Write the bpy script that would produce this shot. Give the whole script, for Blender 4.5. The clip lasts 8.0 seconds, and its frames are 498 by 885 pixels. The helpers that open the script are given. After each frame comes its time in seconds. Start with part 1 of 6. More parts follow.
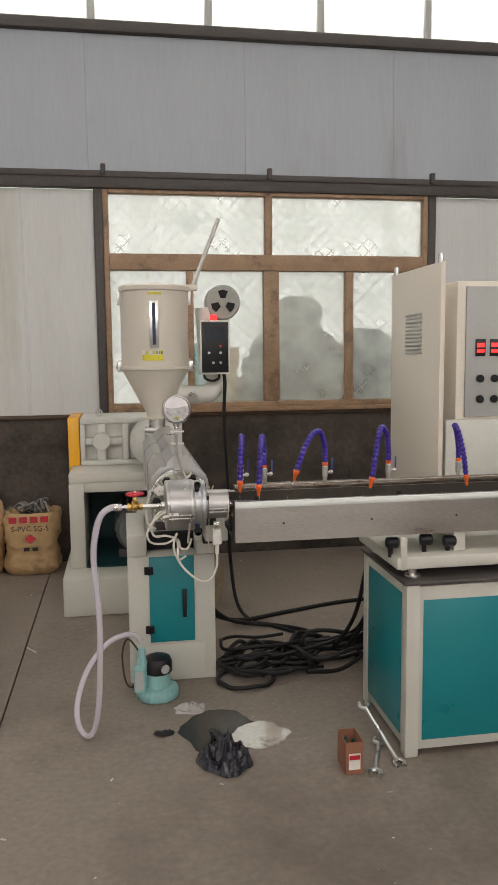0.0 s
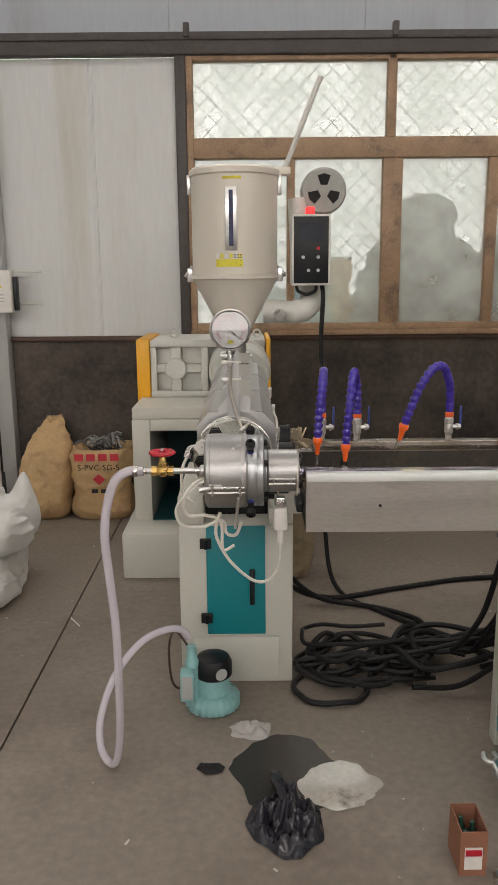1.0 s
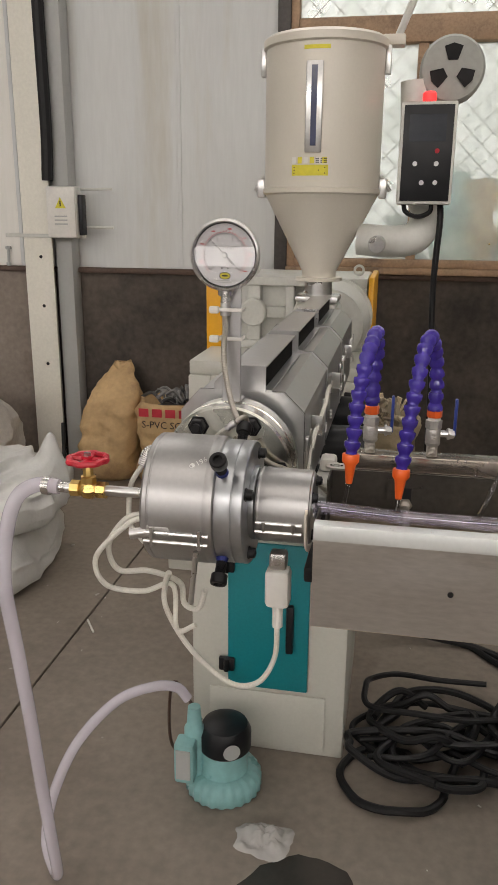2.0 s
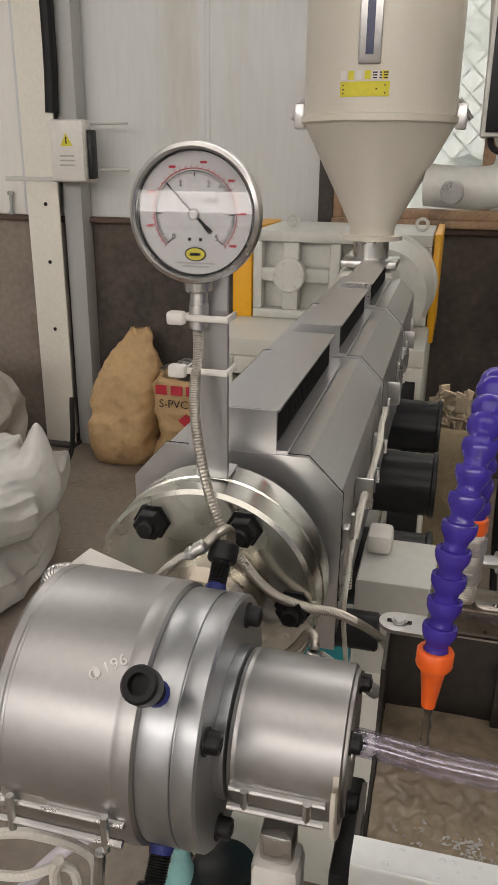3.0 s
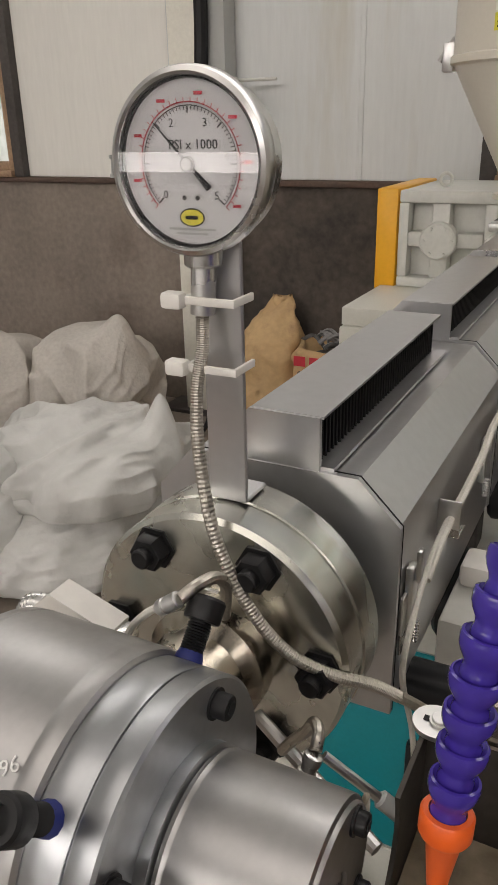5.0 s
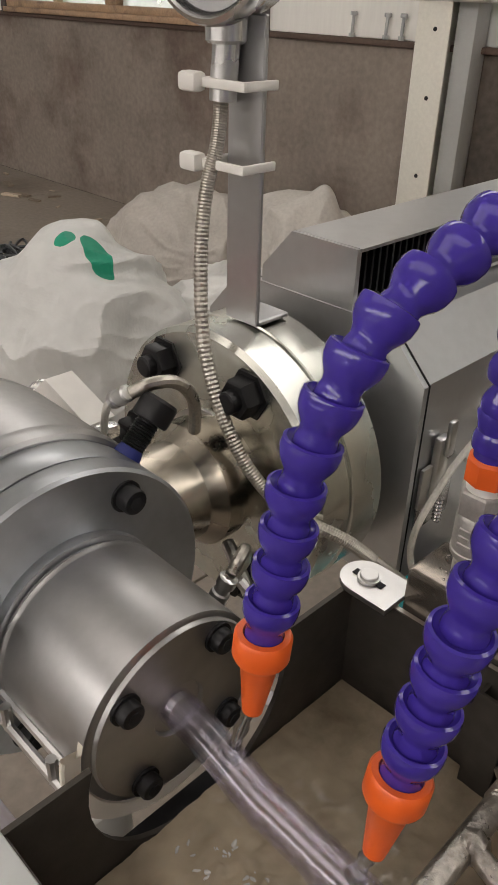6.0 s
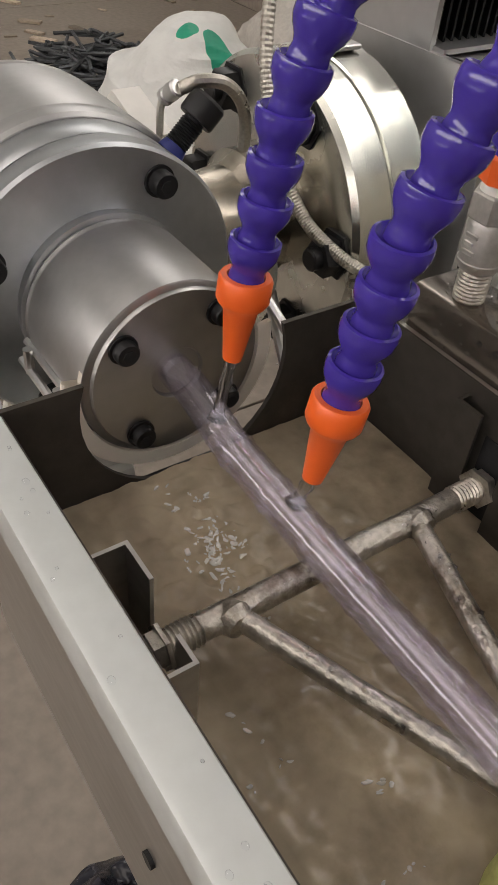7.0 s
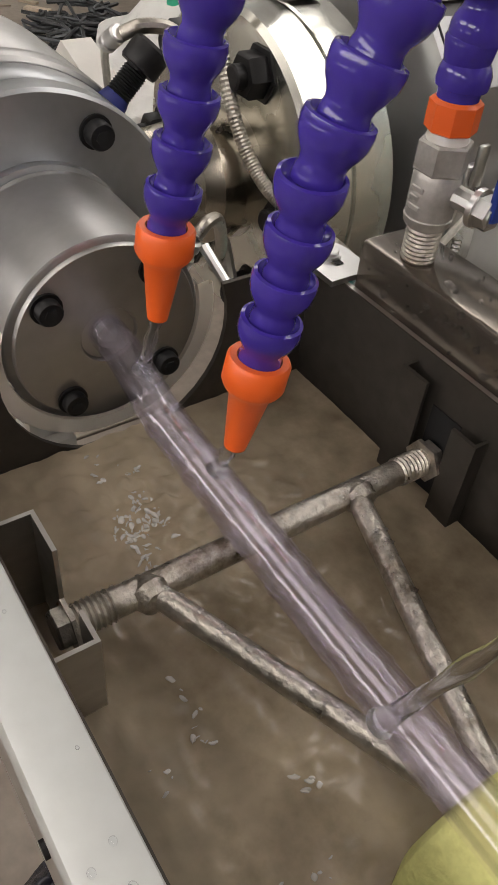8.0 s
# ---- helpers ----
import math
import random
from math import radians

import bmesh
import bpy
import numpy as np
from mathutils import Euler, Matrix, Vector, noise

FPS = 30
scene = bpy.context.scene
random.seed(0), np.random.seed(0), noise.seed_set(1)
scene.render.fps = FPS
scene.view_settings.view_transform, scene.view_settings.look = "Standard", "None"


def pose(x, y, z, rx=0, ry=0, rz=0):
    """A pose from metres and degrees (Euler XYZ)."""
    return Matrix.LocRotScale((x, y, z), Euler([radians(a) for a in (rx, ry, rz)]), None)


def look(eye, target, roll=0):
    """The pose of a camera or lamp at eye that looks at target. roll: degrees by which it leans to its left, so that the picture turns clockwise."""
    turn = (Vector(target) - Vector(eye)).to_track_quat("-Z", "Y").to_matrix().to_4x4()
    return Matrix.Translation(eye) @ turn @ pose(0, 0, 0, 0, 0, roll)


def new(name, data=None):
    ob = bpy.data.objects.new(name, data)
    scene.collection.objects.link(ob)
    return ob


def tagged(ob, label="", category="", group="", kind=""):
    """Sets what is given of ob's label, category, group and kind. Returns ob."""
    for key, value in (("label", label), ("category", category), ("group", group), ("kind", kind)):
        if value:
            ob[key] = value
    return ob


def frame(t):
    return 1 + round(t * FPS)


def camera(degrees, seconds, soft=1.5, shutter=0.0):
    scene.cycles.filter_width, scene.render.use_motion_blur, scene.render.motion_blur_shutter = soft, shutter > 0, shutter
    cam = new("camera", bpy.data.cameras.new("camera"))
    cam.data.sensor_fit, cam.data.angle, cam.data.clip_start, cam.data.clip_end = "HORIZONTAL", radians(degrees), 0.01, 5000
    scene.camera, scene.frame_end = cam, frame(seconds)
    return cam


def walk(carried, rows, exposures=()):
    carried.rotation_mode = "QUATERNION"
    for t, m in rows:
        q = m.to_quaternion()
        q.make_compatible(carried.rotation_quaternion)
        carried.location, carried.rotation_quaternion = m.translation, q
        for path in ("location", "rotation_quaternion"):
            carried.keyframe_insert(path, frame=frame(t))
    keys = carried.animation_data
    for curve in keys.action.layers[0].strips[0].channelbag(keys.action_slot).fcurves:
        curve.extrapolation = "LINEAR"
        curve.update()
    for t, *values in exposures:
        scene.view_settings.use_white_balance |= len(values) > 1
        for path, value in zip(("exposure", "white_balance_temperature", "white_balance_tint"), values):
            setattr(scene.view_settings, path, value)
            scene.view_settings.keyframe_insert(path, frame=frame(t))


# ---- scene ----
cam = camera(36.0, 8.0)
PATH = [
    (0, (-0.394, -2.94, 1.605), (-0.072, -0.979, 1.378), -0.6),
    (0.5, (-0.273, -2.434, 1.579), (-0.118, -0.469, 1.239), -1.0),
    (1, (-0.127, -1.976, 1.528), (-0.129, -0.021, 1.108), -0.5),
    (1.5, (0.0, -1.514, 1.472), (-0.201, 0.409, 0.959), -0.1),
    (2, (0.109, -1.083, 1.449), (-0.254, 0.8, 0.881), 0.5),
    (2.2, (0.123, -0.939, 1.453), (-0.314, 0.921, 0.862), 0.5),
    (3.3, (0.018, -0.364, 1.420), (-0.472, 1.434, 0.692), 0.9),
    (3.5, (0.043, -0.334, 1.417), (-0.509, 1.439, 0.673), 0.5),
    (4, (0.061, -0.303, 1.422), (-0.619, 1.426, 0.682), -0.2),
    (4.2, (0.057, -0.303, 1.423), (-0.659, 1.419, 0.700), -0.7),
    (5.3, (0.145, -0.238, 1.407), (-0.850, 1.292, 0.590), -1.2),
    (5.5, (0.187, -0.216, 1.404), (-0.927, 1.214, 0.559), -0.6),
    (6, (0.214, -0.169, 1.348), (-0.994, 1.056, 0.329), 1.7),
    (6.5, (0.262, -0.168, 1.3), (-0.923, 0.822, 0.028), 4.3),
    (7, (0.304, -0.173, 1.289), (-0.884, 0.727, -0.046), 5.4),
    (7.5, (0.319, -0.163, 1.285), (-0.85, 0.726, -0.071), 6.0),
    (8, (0.313, -0.136, 1.271), (-0.845, 0.746, -0.101), 6.0),
]
walk(cam, [(t, look(eye, target, roll)) for t, eye, target, roll in PATH], [(0, -0.52), (5.8, -0.52), (6.6, -0.38), (7.2, -0.32), (8, -0.3)])

# ---- world and light ----
world = bpy.data.worlds.new("sky")
scene.world = world
world.use_nodes = True
wn = world.node_tree.nodes
sky = wn.new("ShaderNodeTexSky")
sky.sky_type = "NISHITA"
sky.sun_disc = False
sky.sun_elevation, sky.sun_rotation = radians(50), radians(160)
wn["Background"].inputs[1].default_value = 0.12
world.node_tree.links.new(sky.outputs[0], wn["Background"].inputs[0])
scene.view_settings.exposure = -0.52
scene.view_settings.use_white_balance = True
scene.view_settings.white_balance_temperature = 6900
scene.view_settings.white_balance_tint = 15


def area(name, loc, target, w, h, power, colour=(1, 1, 1)):
    d = bpy.data.lights.new(name, "AREA")
    d.shape, d.size, d.size_y, d.energy, d.color = "RECTANGLE", w, h, power, colour
    ob = new(name, d)
    ob.matrix_world = look(loc, target)
    return ob


sun_data = bpy.data.lights.new("sun", "SUN")
sun_data.energy, sun_data.angle, sun_data.color = 1.2, radians(15), (1, 0.96, 0.9)
new("sun", sun_data).matrix_world = look((0, 0, 20), (4, 8, 0))
# daylight in the openings of the hall: clerestories on both long sides and the windows
area("sky_light_clerestory_north", (-1.0, 3.02, 4.7), (-1.0, -3.0, 0.8), 13.0, 1.1, 230, (1, 0.98, 0.95))
area("sky_light_clerestory_south", (-1.0, -8.35, 4.4), (-1.0, 0.0, 0.6), 15.0, 1.5, 50, (1, 0.94, 0.85))
# Not in an opening: fill added under the closed roof, no skylight built.
area("roof_fill_light", (0.5, -2.6, 5.85), (0.5, -2.6, 0.0), 10.0, 3.0, 185, (1, 0.965, 0.92))

# ---- materials ----


def mat(name, colour, rough=0.5, metal=0.0, vary=0.12, scale=6.0, fine=60.0, bump=0.15, dist=0.002, second=None, amount=0.5,
        spec=0.5, stretch=(1, 1, 1), rvary=0.1, coat=0.0, island=0.0):
    """Two scales of noise in colour, gloss and relief; second: a stain colour in patches."""
    m = bpy.data.materials.new(name)
    m.use_nodes = True
    n, k = m.node_tree.nodes, m.node_tree.links
    p = n["Principled BSDF"]
    p.inputs["Metallic"].default_value = metal
    p.inputs["Specular IOR Level"].default_value = spec
    p.inputs["Coat Weight"].default_value = coat
    tc = n.new("ShaderNodeTexCoord")
    mp = n.new("ShaderNodeMapping")
    mp.inputs["Scale"].default_value = stretch
    k.new(tc.outputs["Object"], mp.inputs[0])
    big, small = n.new("ShaderNodeTexNoise"), n.new("ShaderNodeTexNoise")
    for tex, sc, det in ((big, scale, 6), (small, fine, 4)):
        tex.inputs["Scale"].default_value, tex.inputs["Detail"].default_value = sc, det
        k.new(mp.outputs[0], tex.inputs["Vector"])
    add = n.new("ShaderNodeMath")
    add.operation = "ADD"
    k.new(big.outputs[0], add.inputs[0])
    k.new(small.outputs[0], add.inputs[1])
    ramp = n.new("ShaderNodeMapRange")
    ramp.inputs[1].default_value, ramp.inputs[2].default_value = 0.6, 1.4
    ramp.inputs[3].default_value, ramp.inputs[4].default_value = 1 - vary, 1 + vary
    k.new(add.outputs[0], ramp.inputs[0])
    mul = n.new("ShaderNodeVectorMath")
    mul.operation = "SCALE"
    k.new(ramp.outputs[0], mul.inputs["Scale"])
    if second:
        mix = n.new("ShaderNodeMix")
        mix.data_type = "RGBA"
        st = n.new("ShaderNodeTexNoise")
        st.inputs["Scale"].default_value, st.inputs["Detail"].default_value, st.inputs["Roughness"].default_value = scale * 0.6, 8, 0.65
        k.new(mp.outputs[0], st.inputs["Vector"])
        cr = n.new("ShaderNodeMapRange")
        cr.inputs[1].default_value, cr.inputs[2].default_value = 0.75 - amount * 0.5, 0.9 - amount * 0.5
        k.new(st.outputs[0], cr.inputs[0])
        k.new(cr.outputs[0], mix.inputs[0])
        mix.inputs[6].default_value, mix.inputs[7].default_value = (*colour, 1), (*second, 1)
        k.new(mix.outputs[2], mul.inputs[0])
    else:
        mul.inputs[0].default_value = colour
    out = mul
    if island:
        info, oi = n.new("ShaderNodeNewGeometry"), n.new("ShaderNodeMapRange")
        k.new(info.outputs["Random Per Island"], oi.inputs[0])
        oi.inputs[3].default_value, oi.inputs[4].default_value = 1 - island, 1 + island
        out = n.new("ShaderNodeVectorMath")
        out.operation = "SCALE"
        k.new(mul.outputs[0], out.inputs[0])
        k.new(oi.outputs[0], out.inputs["Scale"])
    k.new(out.outputs[0], p.inputs["Base Color"])
    rr = n.new("ShaderNodeMapRange")
    rr.inputs[1].default_value, rr.inputs[2].default_value = 0.3, 0.7
    rr.inputs[3].default_value, rr.inputs[4].default_value = max(rough - rvary, 0.03), min(rough + rvary, 1)
    k.new(big.outputs[0], rr.inputs[0])
    k.new(rr.outputs[0], p.inputs["Roughness"])
    if bump:
        b = n.new("ShaderNodeBump")
        b.inputs["Strength"].default_value, b.inputs["Distance"].default_value = bump, dist
        k.new(add.outputs[0], b.inputs["Height"])
        k.new(b.outputs[0], p.inputs["Normal"])
    return m


def glassy(name, colour, rough=0.02, ior=1.45, clear=0.5, bump=0.0, scale=40.0):
    """Clear stuff: glass mixed with plain transparency, so that light gets through."""
    m = bpy.data.materials.new(name)
    m.use_nodes = True
    n, k = m.node_tree.nodes, m.node_tree.links
    p = n["Principled BSDF"]
    p.inputs["Base Color"].default_value = (*colour, 1)
    p.inputs["Transmission Weight"].default_value = 1
    p.inputs["Roughness"].default_value, p.inputs["IOR"].default_value = rough, ior
    t, mx = n.new("ShaderNodeBsdfTransparent"), n.new("ShaderNodeMixShader")
    t.inputs[0].default_value = (*colour, 1)
    mx.inputs[0].default_value = clear
    k.new(p.outputs[0], mx.inputs[1])
    k.new(t.outputs[0], mx.inputs[2])
    k.new(mx.outputs[0], n["Material Output"].inputs[0])
    if bump:
        tex, b = n.new("ShaderNodeTexNoise"), n.new("ShaderNodeBump")
        tex.inputs["Scale"].default_value = scale
        b.inputs["Strength"].default_value, b.inputs["Distance"].default_value = bump, 0.004
        k.new(tex.outputs[0], b.inputs["Height"])
        k.new(b.outputs[0], p.inputs["Normal"])
    return m


def milky(name, colour, clear):
    """Cloudy soft plastic: a glossy pale skin that lets part of the light through."""
    m = bpy.data.materials.new(name)
    m.use_nodes = True
    n, k = m.node_tree.nodes, m.node_tree.links
    p = n["Principled BSDF"]
    p.inputs["Base Color"].default_value = (*colour, 1)
    p.inputs["Roughness"].default_value = 0.2
    t, mx = n.new("ShaderNodeBsdfTransparent"), n.new("ShaderNodeMixShader")
    mx.inputs[0].default_value = clear
    k.new(p.outputs[0], mx.inputs[1])
    k.new(t.outputs[0], mx.inputs[2])
    k.new(mx.outputs[0], n["Material Output"].inputs[0])
    return m


def dirty_glass(name):
    m = bpy.data.materials.new(name)
    m.use_nodes = True
    n, k = m.node_tree.nodes, m.node_tree.links
    p = n["Principled BSDF"]
    p.inputs["Base Color"].default_value = (0.75, 0.78, 0.74, 1)
    p.inputs["Roughness"].default_value = 0.15
    tr, tl, a, b = n.new("ShaderNodeBsdfTransparent"), n.new("ShaderNodeBsdfTranslucent"), n.new("ShaderNodeMixShader"), n.new("ShaderNodeMixShader")
    tl.inputs[0].default_value = (0.8, 0.84, 0.8, 1)
    tc, tex, mr = n.new("ShaderNodeTexCoord"), n.new("ShaderNodeTexNoise"), n.new("ShaderNodeMapRange")
    tex.inputs["Scale"].default_value, tex.inputs["Detail"].default_value = 3.5, 7
    k.new(tc.outputs["Object"], tex.inputs["Vector"])
    k.new(tex.outputs[0], mr.inputs[0])
    mr.inputs[1].default_value, mr.inputs[2].default_value, mr.inputs[3].default_value, mr.inputs[4].default_value = 0.3, 0.7, 0.15, 0.5
    k.new(mr.outputs[0], a.inputs[0])
    k.new(tr.outputs[0], a.inputs[1])
    k.new(tl.outputs[0], a.inputs[2])
    b.inputs[0].default_value = 0.12
    k.new(a.outputs[0], b.inputs[1])
    k.new(p.outputs[0], b.inputs[2])
    k.new(b.outputs[0], n["Material Output"].inputs[0])
    return m


def glow(name, colour, strength):
    m = bpy.data.materials.new(name)
    m.use_nodes = True
    p = m.node_tree.nodes["Principled BSDF"]
    p.inputs["Base Color"].default_value = (*colour, 1)
    p.inputs["Emission Color"].default_value = (*colour, 1)
    p.inputs["Emission Strength"].default_value = strength
    return m


CONCRETE = mat("concrete", (0.24, 0.203, 0.17), 0.62, vary=0.22, scale=1.3, fine=35, bump=0.25, second=(0.16, 0.132, 0.107), amount=0.5, spec=0.4)
JOINT = mat("joint", (0.03, 0.027, 0.025), 0.9)
DADO_DARK = mat("dado_dark", (0.105, 0.088, 0.075), 0.85, vary=0.35, scale=2.2, fine=30, bump=0.4, second=(0.05, 0.045, 0.042), amount=0.6, spec=0.2)
DADO_LIGHT = mat("dado_light", (0.25, 0.21, 0.18), 0.85, vary=0.25, scale=2.5, fine=30, bump=0.4, second=(0.16, 0.12, 0.1), amount=0.5, spec=0.2)
LEDGE = mat("ledge", (0.10, 0.065, 0.05), 0.8, vary=0.3, scale=8)
PANEL = mat("panel_paint", (0.64, 0.655, 0.65), 0.45, vary=0.06, scale=1.2, fine=20, bump=0.05, second=(0.56, 0.545, 0.49), amount=0.4, stretch=(3, 3, 0.35))
# Panels left of the column: light glare put into a brighter base colour.
PANEL_GLARE = mat("glare_panel_paint", (0.8, 0.785, 0.74), 0.4, vary=0.05, scale=1.2, fine=20, bump=0.05, second=(0.7, 0.67, 0.6), amount=0.35, stretch=(3, 3, 0.35))
PANEL_UP = mat("panel_paint_upper", (0.4, 0.435, 0.48), 0.5, vary=0.06, scale=1.0, fine=20, bump=0.05, second=(0.31, 0.325, 0.345), amount=0.35, stretch=(3, 3, 0.35))
STEEL_DARK = mat("dark_painted_steel", (0.07, 0.062, 0.058), 0.6, vary=0.3, scale=5)
WOOD = mat("window_wood", (0.36, 0.235, 0.145), 0.6, vary=0.25, scale=5, fine=40, bump=0.2, second=(0.2, 0.13, 0.085), amount=0.45, stretch=(2, 2, 2))
COLUMN = mat("column_paint", (0.8, 0.78, 0.7), 0.5, vary=0.08, scale=2, second=(0.66, 0.62, 0.54), amount=0.3)
CREAM = mat("machine_paint", (0.55, 0.545, 0.49), 0.4, vary=0.05, scale=3, fine=120, bump=0.06, dist=0.001, second=(0.45, 0.44, 0.39), amount=0.25)
CABINET = mat("cabinet_paint", (0.74, 0.69, 0.6), 0.45, vary=0.04, scale=2, bump=0.04)
PANELGREY = mat("panel_grey", (0.42, 0.43, 0.42), 0.45, vary=0.04, scale=2, bump=0.04)
TEAL = mat("teal_paint", (0.0, 0.2, 0.235), 0.35, vary=0.08, scale=2, fine=150, bump=0.06, dist=0.001)
# Darker copy of the teal, with the open bay's shade in the colour.
TEAL_SHADED = mat("shaded_teal_paint", (0.005, 0.06, 0.065), 0.5, vary=0.1, scale=3)
YELLOW = mat("yellow_paint", (0.85, 0.42, 0.015), 0.4, vary=0.06, scale=3, bump=0.05)
STAINLESS = mat("stainless", (0.62, 0.615, 0.605), 0.3, 1.0, vary=0.1, scale=7, fine=90, bump=0.04, dist=0.001, rvary=0.08)
TANKSTEEL = mat("tank_stainless", (0.52, 0.5, 0.475), 0.36, 1.0, vary=0.16, scale=5, fine=90, bump=0.05, dist=0.001, second=(0.38, 0.35, 0.31), amount=0.4, stretch=(0.5, 1, 2))
# Same stainless inside; the dark surroundings it mirrors are put into the colour.
TANKIN_SHADED = mat("tank_inside_shaded_stainless", (0.07, 0.063, 0.055), 0.5, 0.6, vary=0.25, scale=8, fine=90, bump=0.08, second=(0.12, 0.1, 0.08), amount=0.45, spec=0.3)
LIP = mat("lip_stainless", (0.6, 0.62, 0.61), 0.42, 0.6, vary=0.05, scale=5, fine=120, bump=0.03, dist=0.0006, second=(0.6, 0.58, 0.54), amount=0.3)
VALVESTEEL = mat("cast_valve_steel", (0.5, 0.485, 0.46), 0.5, 0.75, vary=0.16, scale=30, fine=350, bump=0.25, dist=0.0008)
BAND = mat("heater_band_steel", (0.45, 0.445, 0.44), 0.42, 1.0, vary=0.07, scale=9, fine=150, bump=0.03, dist=0.0006, rvary=0.06)
RINGSTEEL = mat("ring_steel", (0.46, 0.475, 0.49), 0.4, 1.0, vary=0.08, scale=6, fine=120, bump=0.03, dist=0.0006)
ZINC = mat("flange_zinc", (0.62, 0.62, 0.57), 0.24, 1.0, vary=0.12, scale=14, fine=80, bump=0.04, dist=0.0006, second=(0.5, 0.58, 0.56), amount=0.45)
NECK = mat("neck_bronze_steel", (0.4, 0.36, 0.3), 0.25, 1.0, vary=0.12, scale=12)
COVER = mat("cover_steel", (0.52, 0.52, 0.525), 0.3, 0.85, rvary=0.03, vary=0.06, scale=3, fine=90, bump=0.03, dist=0.0006)
BLACKOX = mat("black_oxide", (0.012, 0.012, 0.013), 0.42, 0.2, vary=0.3, scale=40, spec=0.35)
BLACKPLASTIC = mat("black_plastic", (0.009, 0.01, 0.012), 0.38, vary=0.2, scale=20, bump=0.05, spec=0.35)
RUBBER = mat("black_cable", (0.01, 0.01, 0.011), 0.5, vary=0.25, scale=15, spec=0.3)
# Near black puts the shade inside slots, sockets and gaps into the colour.
SLOT = mat("dark_slot", (0.006, 0.006, 0.007), 0.8)
PURPLE = mat("purple_plastic", (0.052, 0.03, 0.3), 0.13, vary=0.1, scale=12, fine=200, bump=0.05, dist=0.0006, rvary=0.06)
ORANGE = mat("orange_plastic", (0.85, 0.13, 0.02), 0.35, vary=0.08, scale=25, bump=0.04, dist=0.0006)
BRASS = mat("brass", (0.62, 0.42, 0.15), 0.3, 1.0, vary=0.15, scale=30)
RED = mat("red_paint", (0.5, 0.012, 0.03), 0.35, vary=0.15, scale=25)
HOPPER = mat("hopper_paint", (0.66, 0.62, 0.54), 0.34, 0.05, rvary=0.02, vary=0.03, scale=2.5, fine=120, bump=0.03, dist=0.001)
GREYPAINT = mat("pale_grey_paint", (0.6, 0.6, 0.56), 0.4, vary=0.08, scale=6)
WHITEPL = mat("white_plastic", (0.72, 0.7, 0.66), 0.45, vary=0.08, scale=20)
BRAID = mat("white_braid", (0.66, 0.64, 0.58), 0.7, vary=0.15, scale=40, fine=400, bump=0.4)
BRAIDSTEEL = mat("steel_braid", (0.5, 0.47, 0.42), 0.35, 1.0, vary=0.2, scale=60, fine=500, bump=0.3, dist=0.0006)
PUMPBLUE = mat("pump_enamel", (0.24, 0.47, 0.47), 0.35, vary=0.1, scale=15)
PAPER = mat("kraft_sack", (0.54, 0.37, 0.19), 0.8, vary=0.14, scale=7, fine=40, bump=0.5, dist=0.006, second=(0.33, 0.21, 0.11), amount=0.4)
WOVEN = mat("white_woven_sack", (0.6, 0.6, 0.58), 0.45, vary=0.08, scale=5, fine=22, bump=0.5, dist=0.012)
GREEN = mat("green_print", (0.0, 0.27, 0.16), 0.6)
SPONGE = mat("yellow_sponge", (0.62, 0.62, 0.24), 0.9, vary=0.15, scale=60, fine=300, bump=0.6)


def clear_plastic(name):
    """Clear plastic, tinted violet for the purple hoses' reflection: mostly see-through, some of it refracted, with a
    sharp gloss on top.
    """
    m = bpy.data.materials.new(name)
    m.use_nodes = True
    n, k = m.node_tree.nodes, m.node_tree.links
    p = n["Principled BSDF"]
    p.inputs["Base Color"].default_value = (0.95, 0.93, 1.0, 1)
    p.inputs["Transmission Weight"].default_value = 1
    p.inputs["Roughness"].default_value, p.inputs["IOR"].default_value = 0.0, 1.38
    t, mx = n.new("ShaderNodeBsdfTransparent"), n.new("ShaderNodeMixShader")
    t.inputs[0].default_value = (0.985, 0.975, 1.0, 1)
    mx.inputs[0].default_value = 0.8
    g, lw, top = n.new("ShaderNodeBsdfGlossy"), n.new("ShaderNodeLayerWeight"), n.new("ShaderNodeMixShader")
    g.inputs["Color"].default_value = (0.9, 0.87, 1.0, 1)
    g.inputs["Roughness"].default_value = 0.05
    power, add = n.new("ShaderNodeMath"), n.new("ShaderNodeMath")
    power.operation, add.operation, add.use_clamp = "POWER", "MULTIPLY_ADD", True
    lw.inputs["Blend"].default_value = 0.5
    power.inputs[1].default_value = 4.0
    add.inputs[1].default_value, add.inputs[2].default_value = 0.5, 0.06
    k.new(lw.outputs["Facing"], power.inputs[0])
    k.new(power.outputs[0], add.inputs[0])
    k.new(p.outputs[0], mx.inputs[1])
    k.new(t.outputs[0], mx.inputs[2])
    k.new(add.outputs[0], top.inputs[0])
    k.new(mx.outputs[0], top.inputs[1])
    k.new(g.outputs[0], top.inputs[2])
    k.new(top.outputs[0], n["Material Output"].inputs[0])
    return m


CLEAR = clear_plastic("clear_pipe")
BARSTEEL = mat("dirty_wet_steel", (0.5, 0.47, 0.42), 0.35, 0.9, vary=0.4, scale=45, fine=220, bump=0.6, dist=0.002, second=(0.16, 0.13, 0.1), amount=0.5)
SEDIMENT = mat("trough_sediment", (0.52, 0.475, 0.385), 0.8, vary=0.3, scale=9, fine=60, bump=0.2, second=(0.42, 0.34, 0.25), amount=0.5)
HOSE = milky("clear_hose", (0.74, 0.7, 0.78), 0.45)
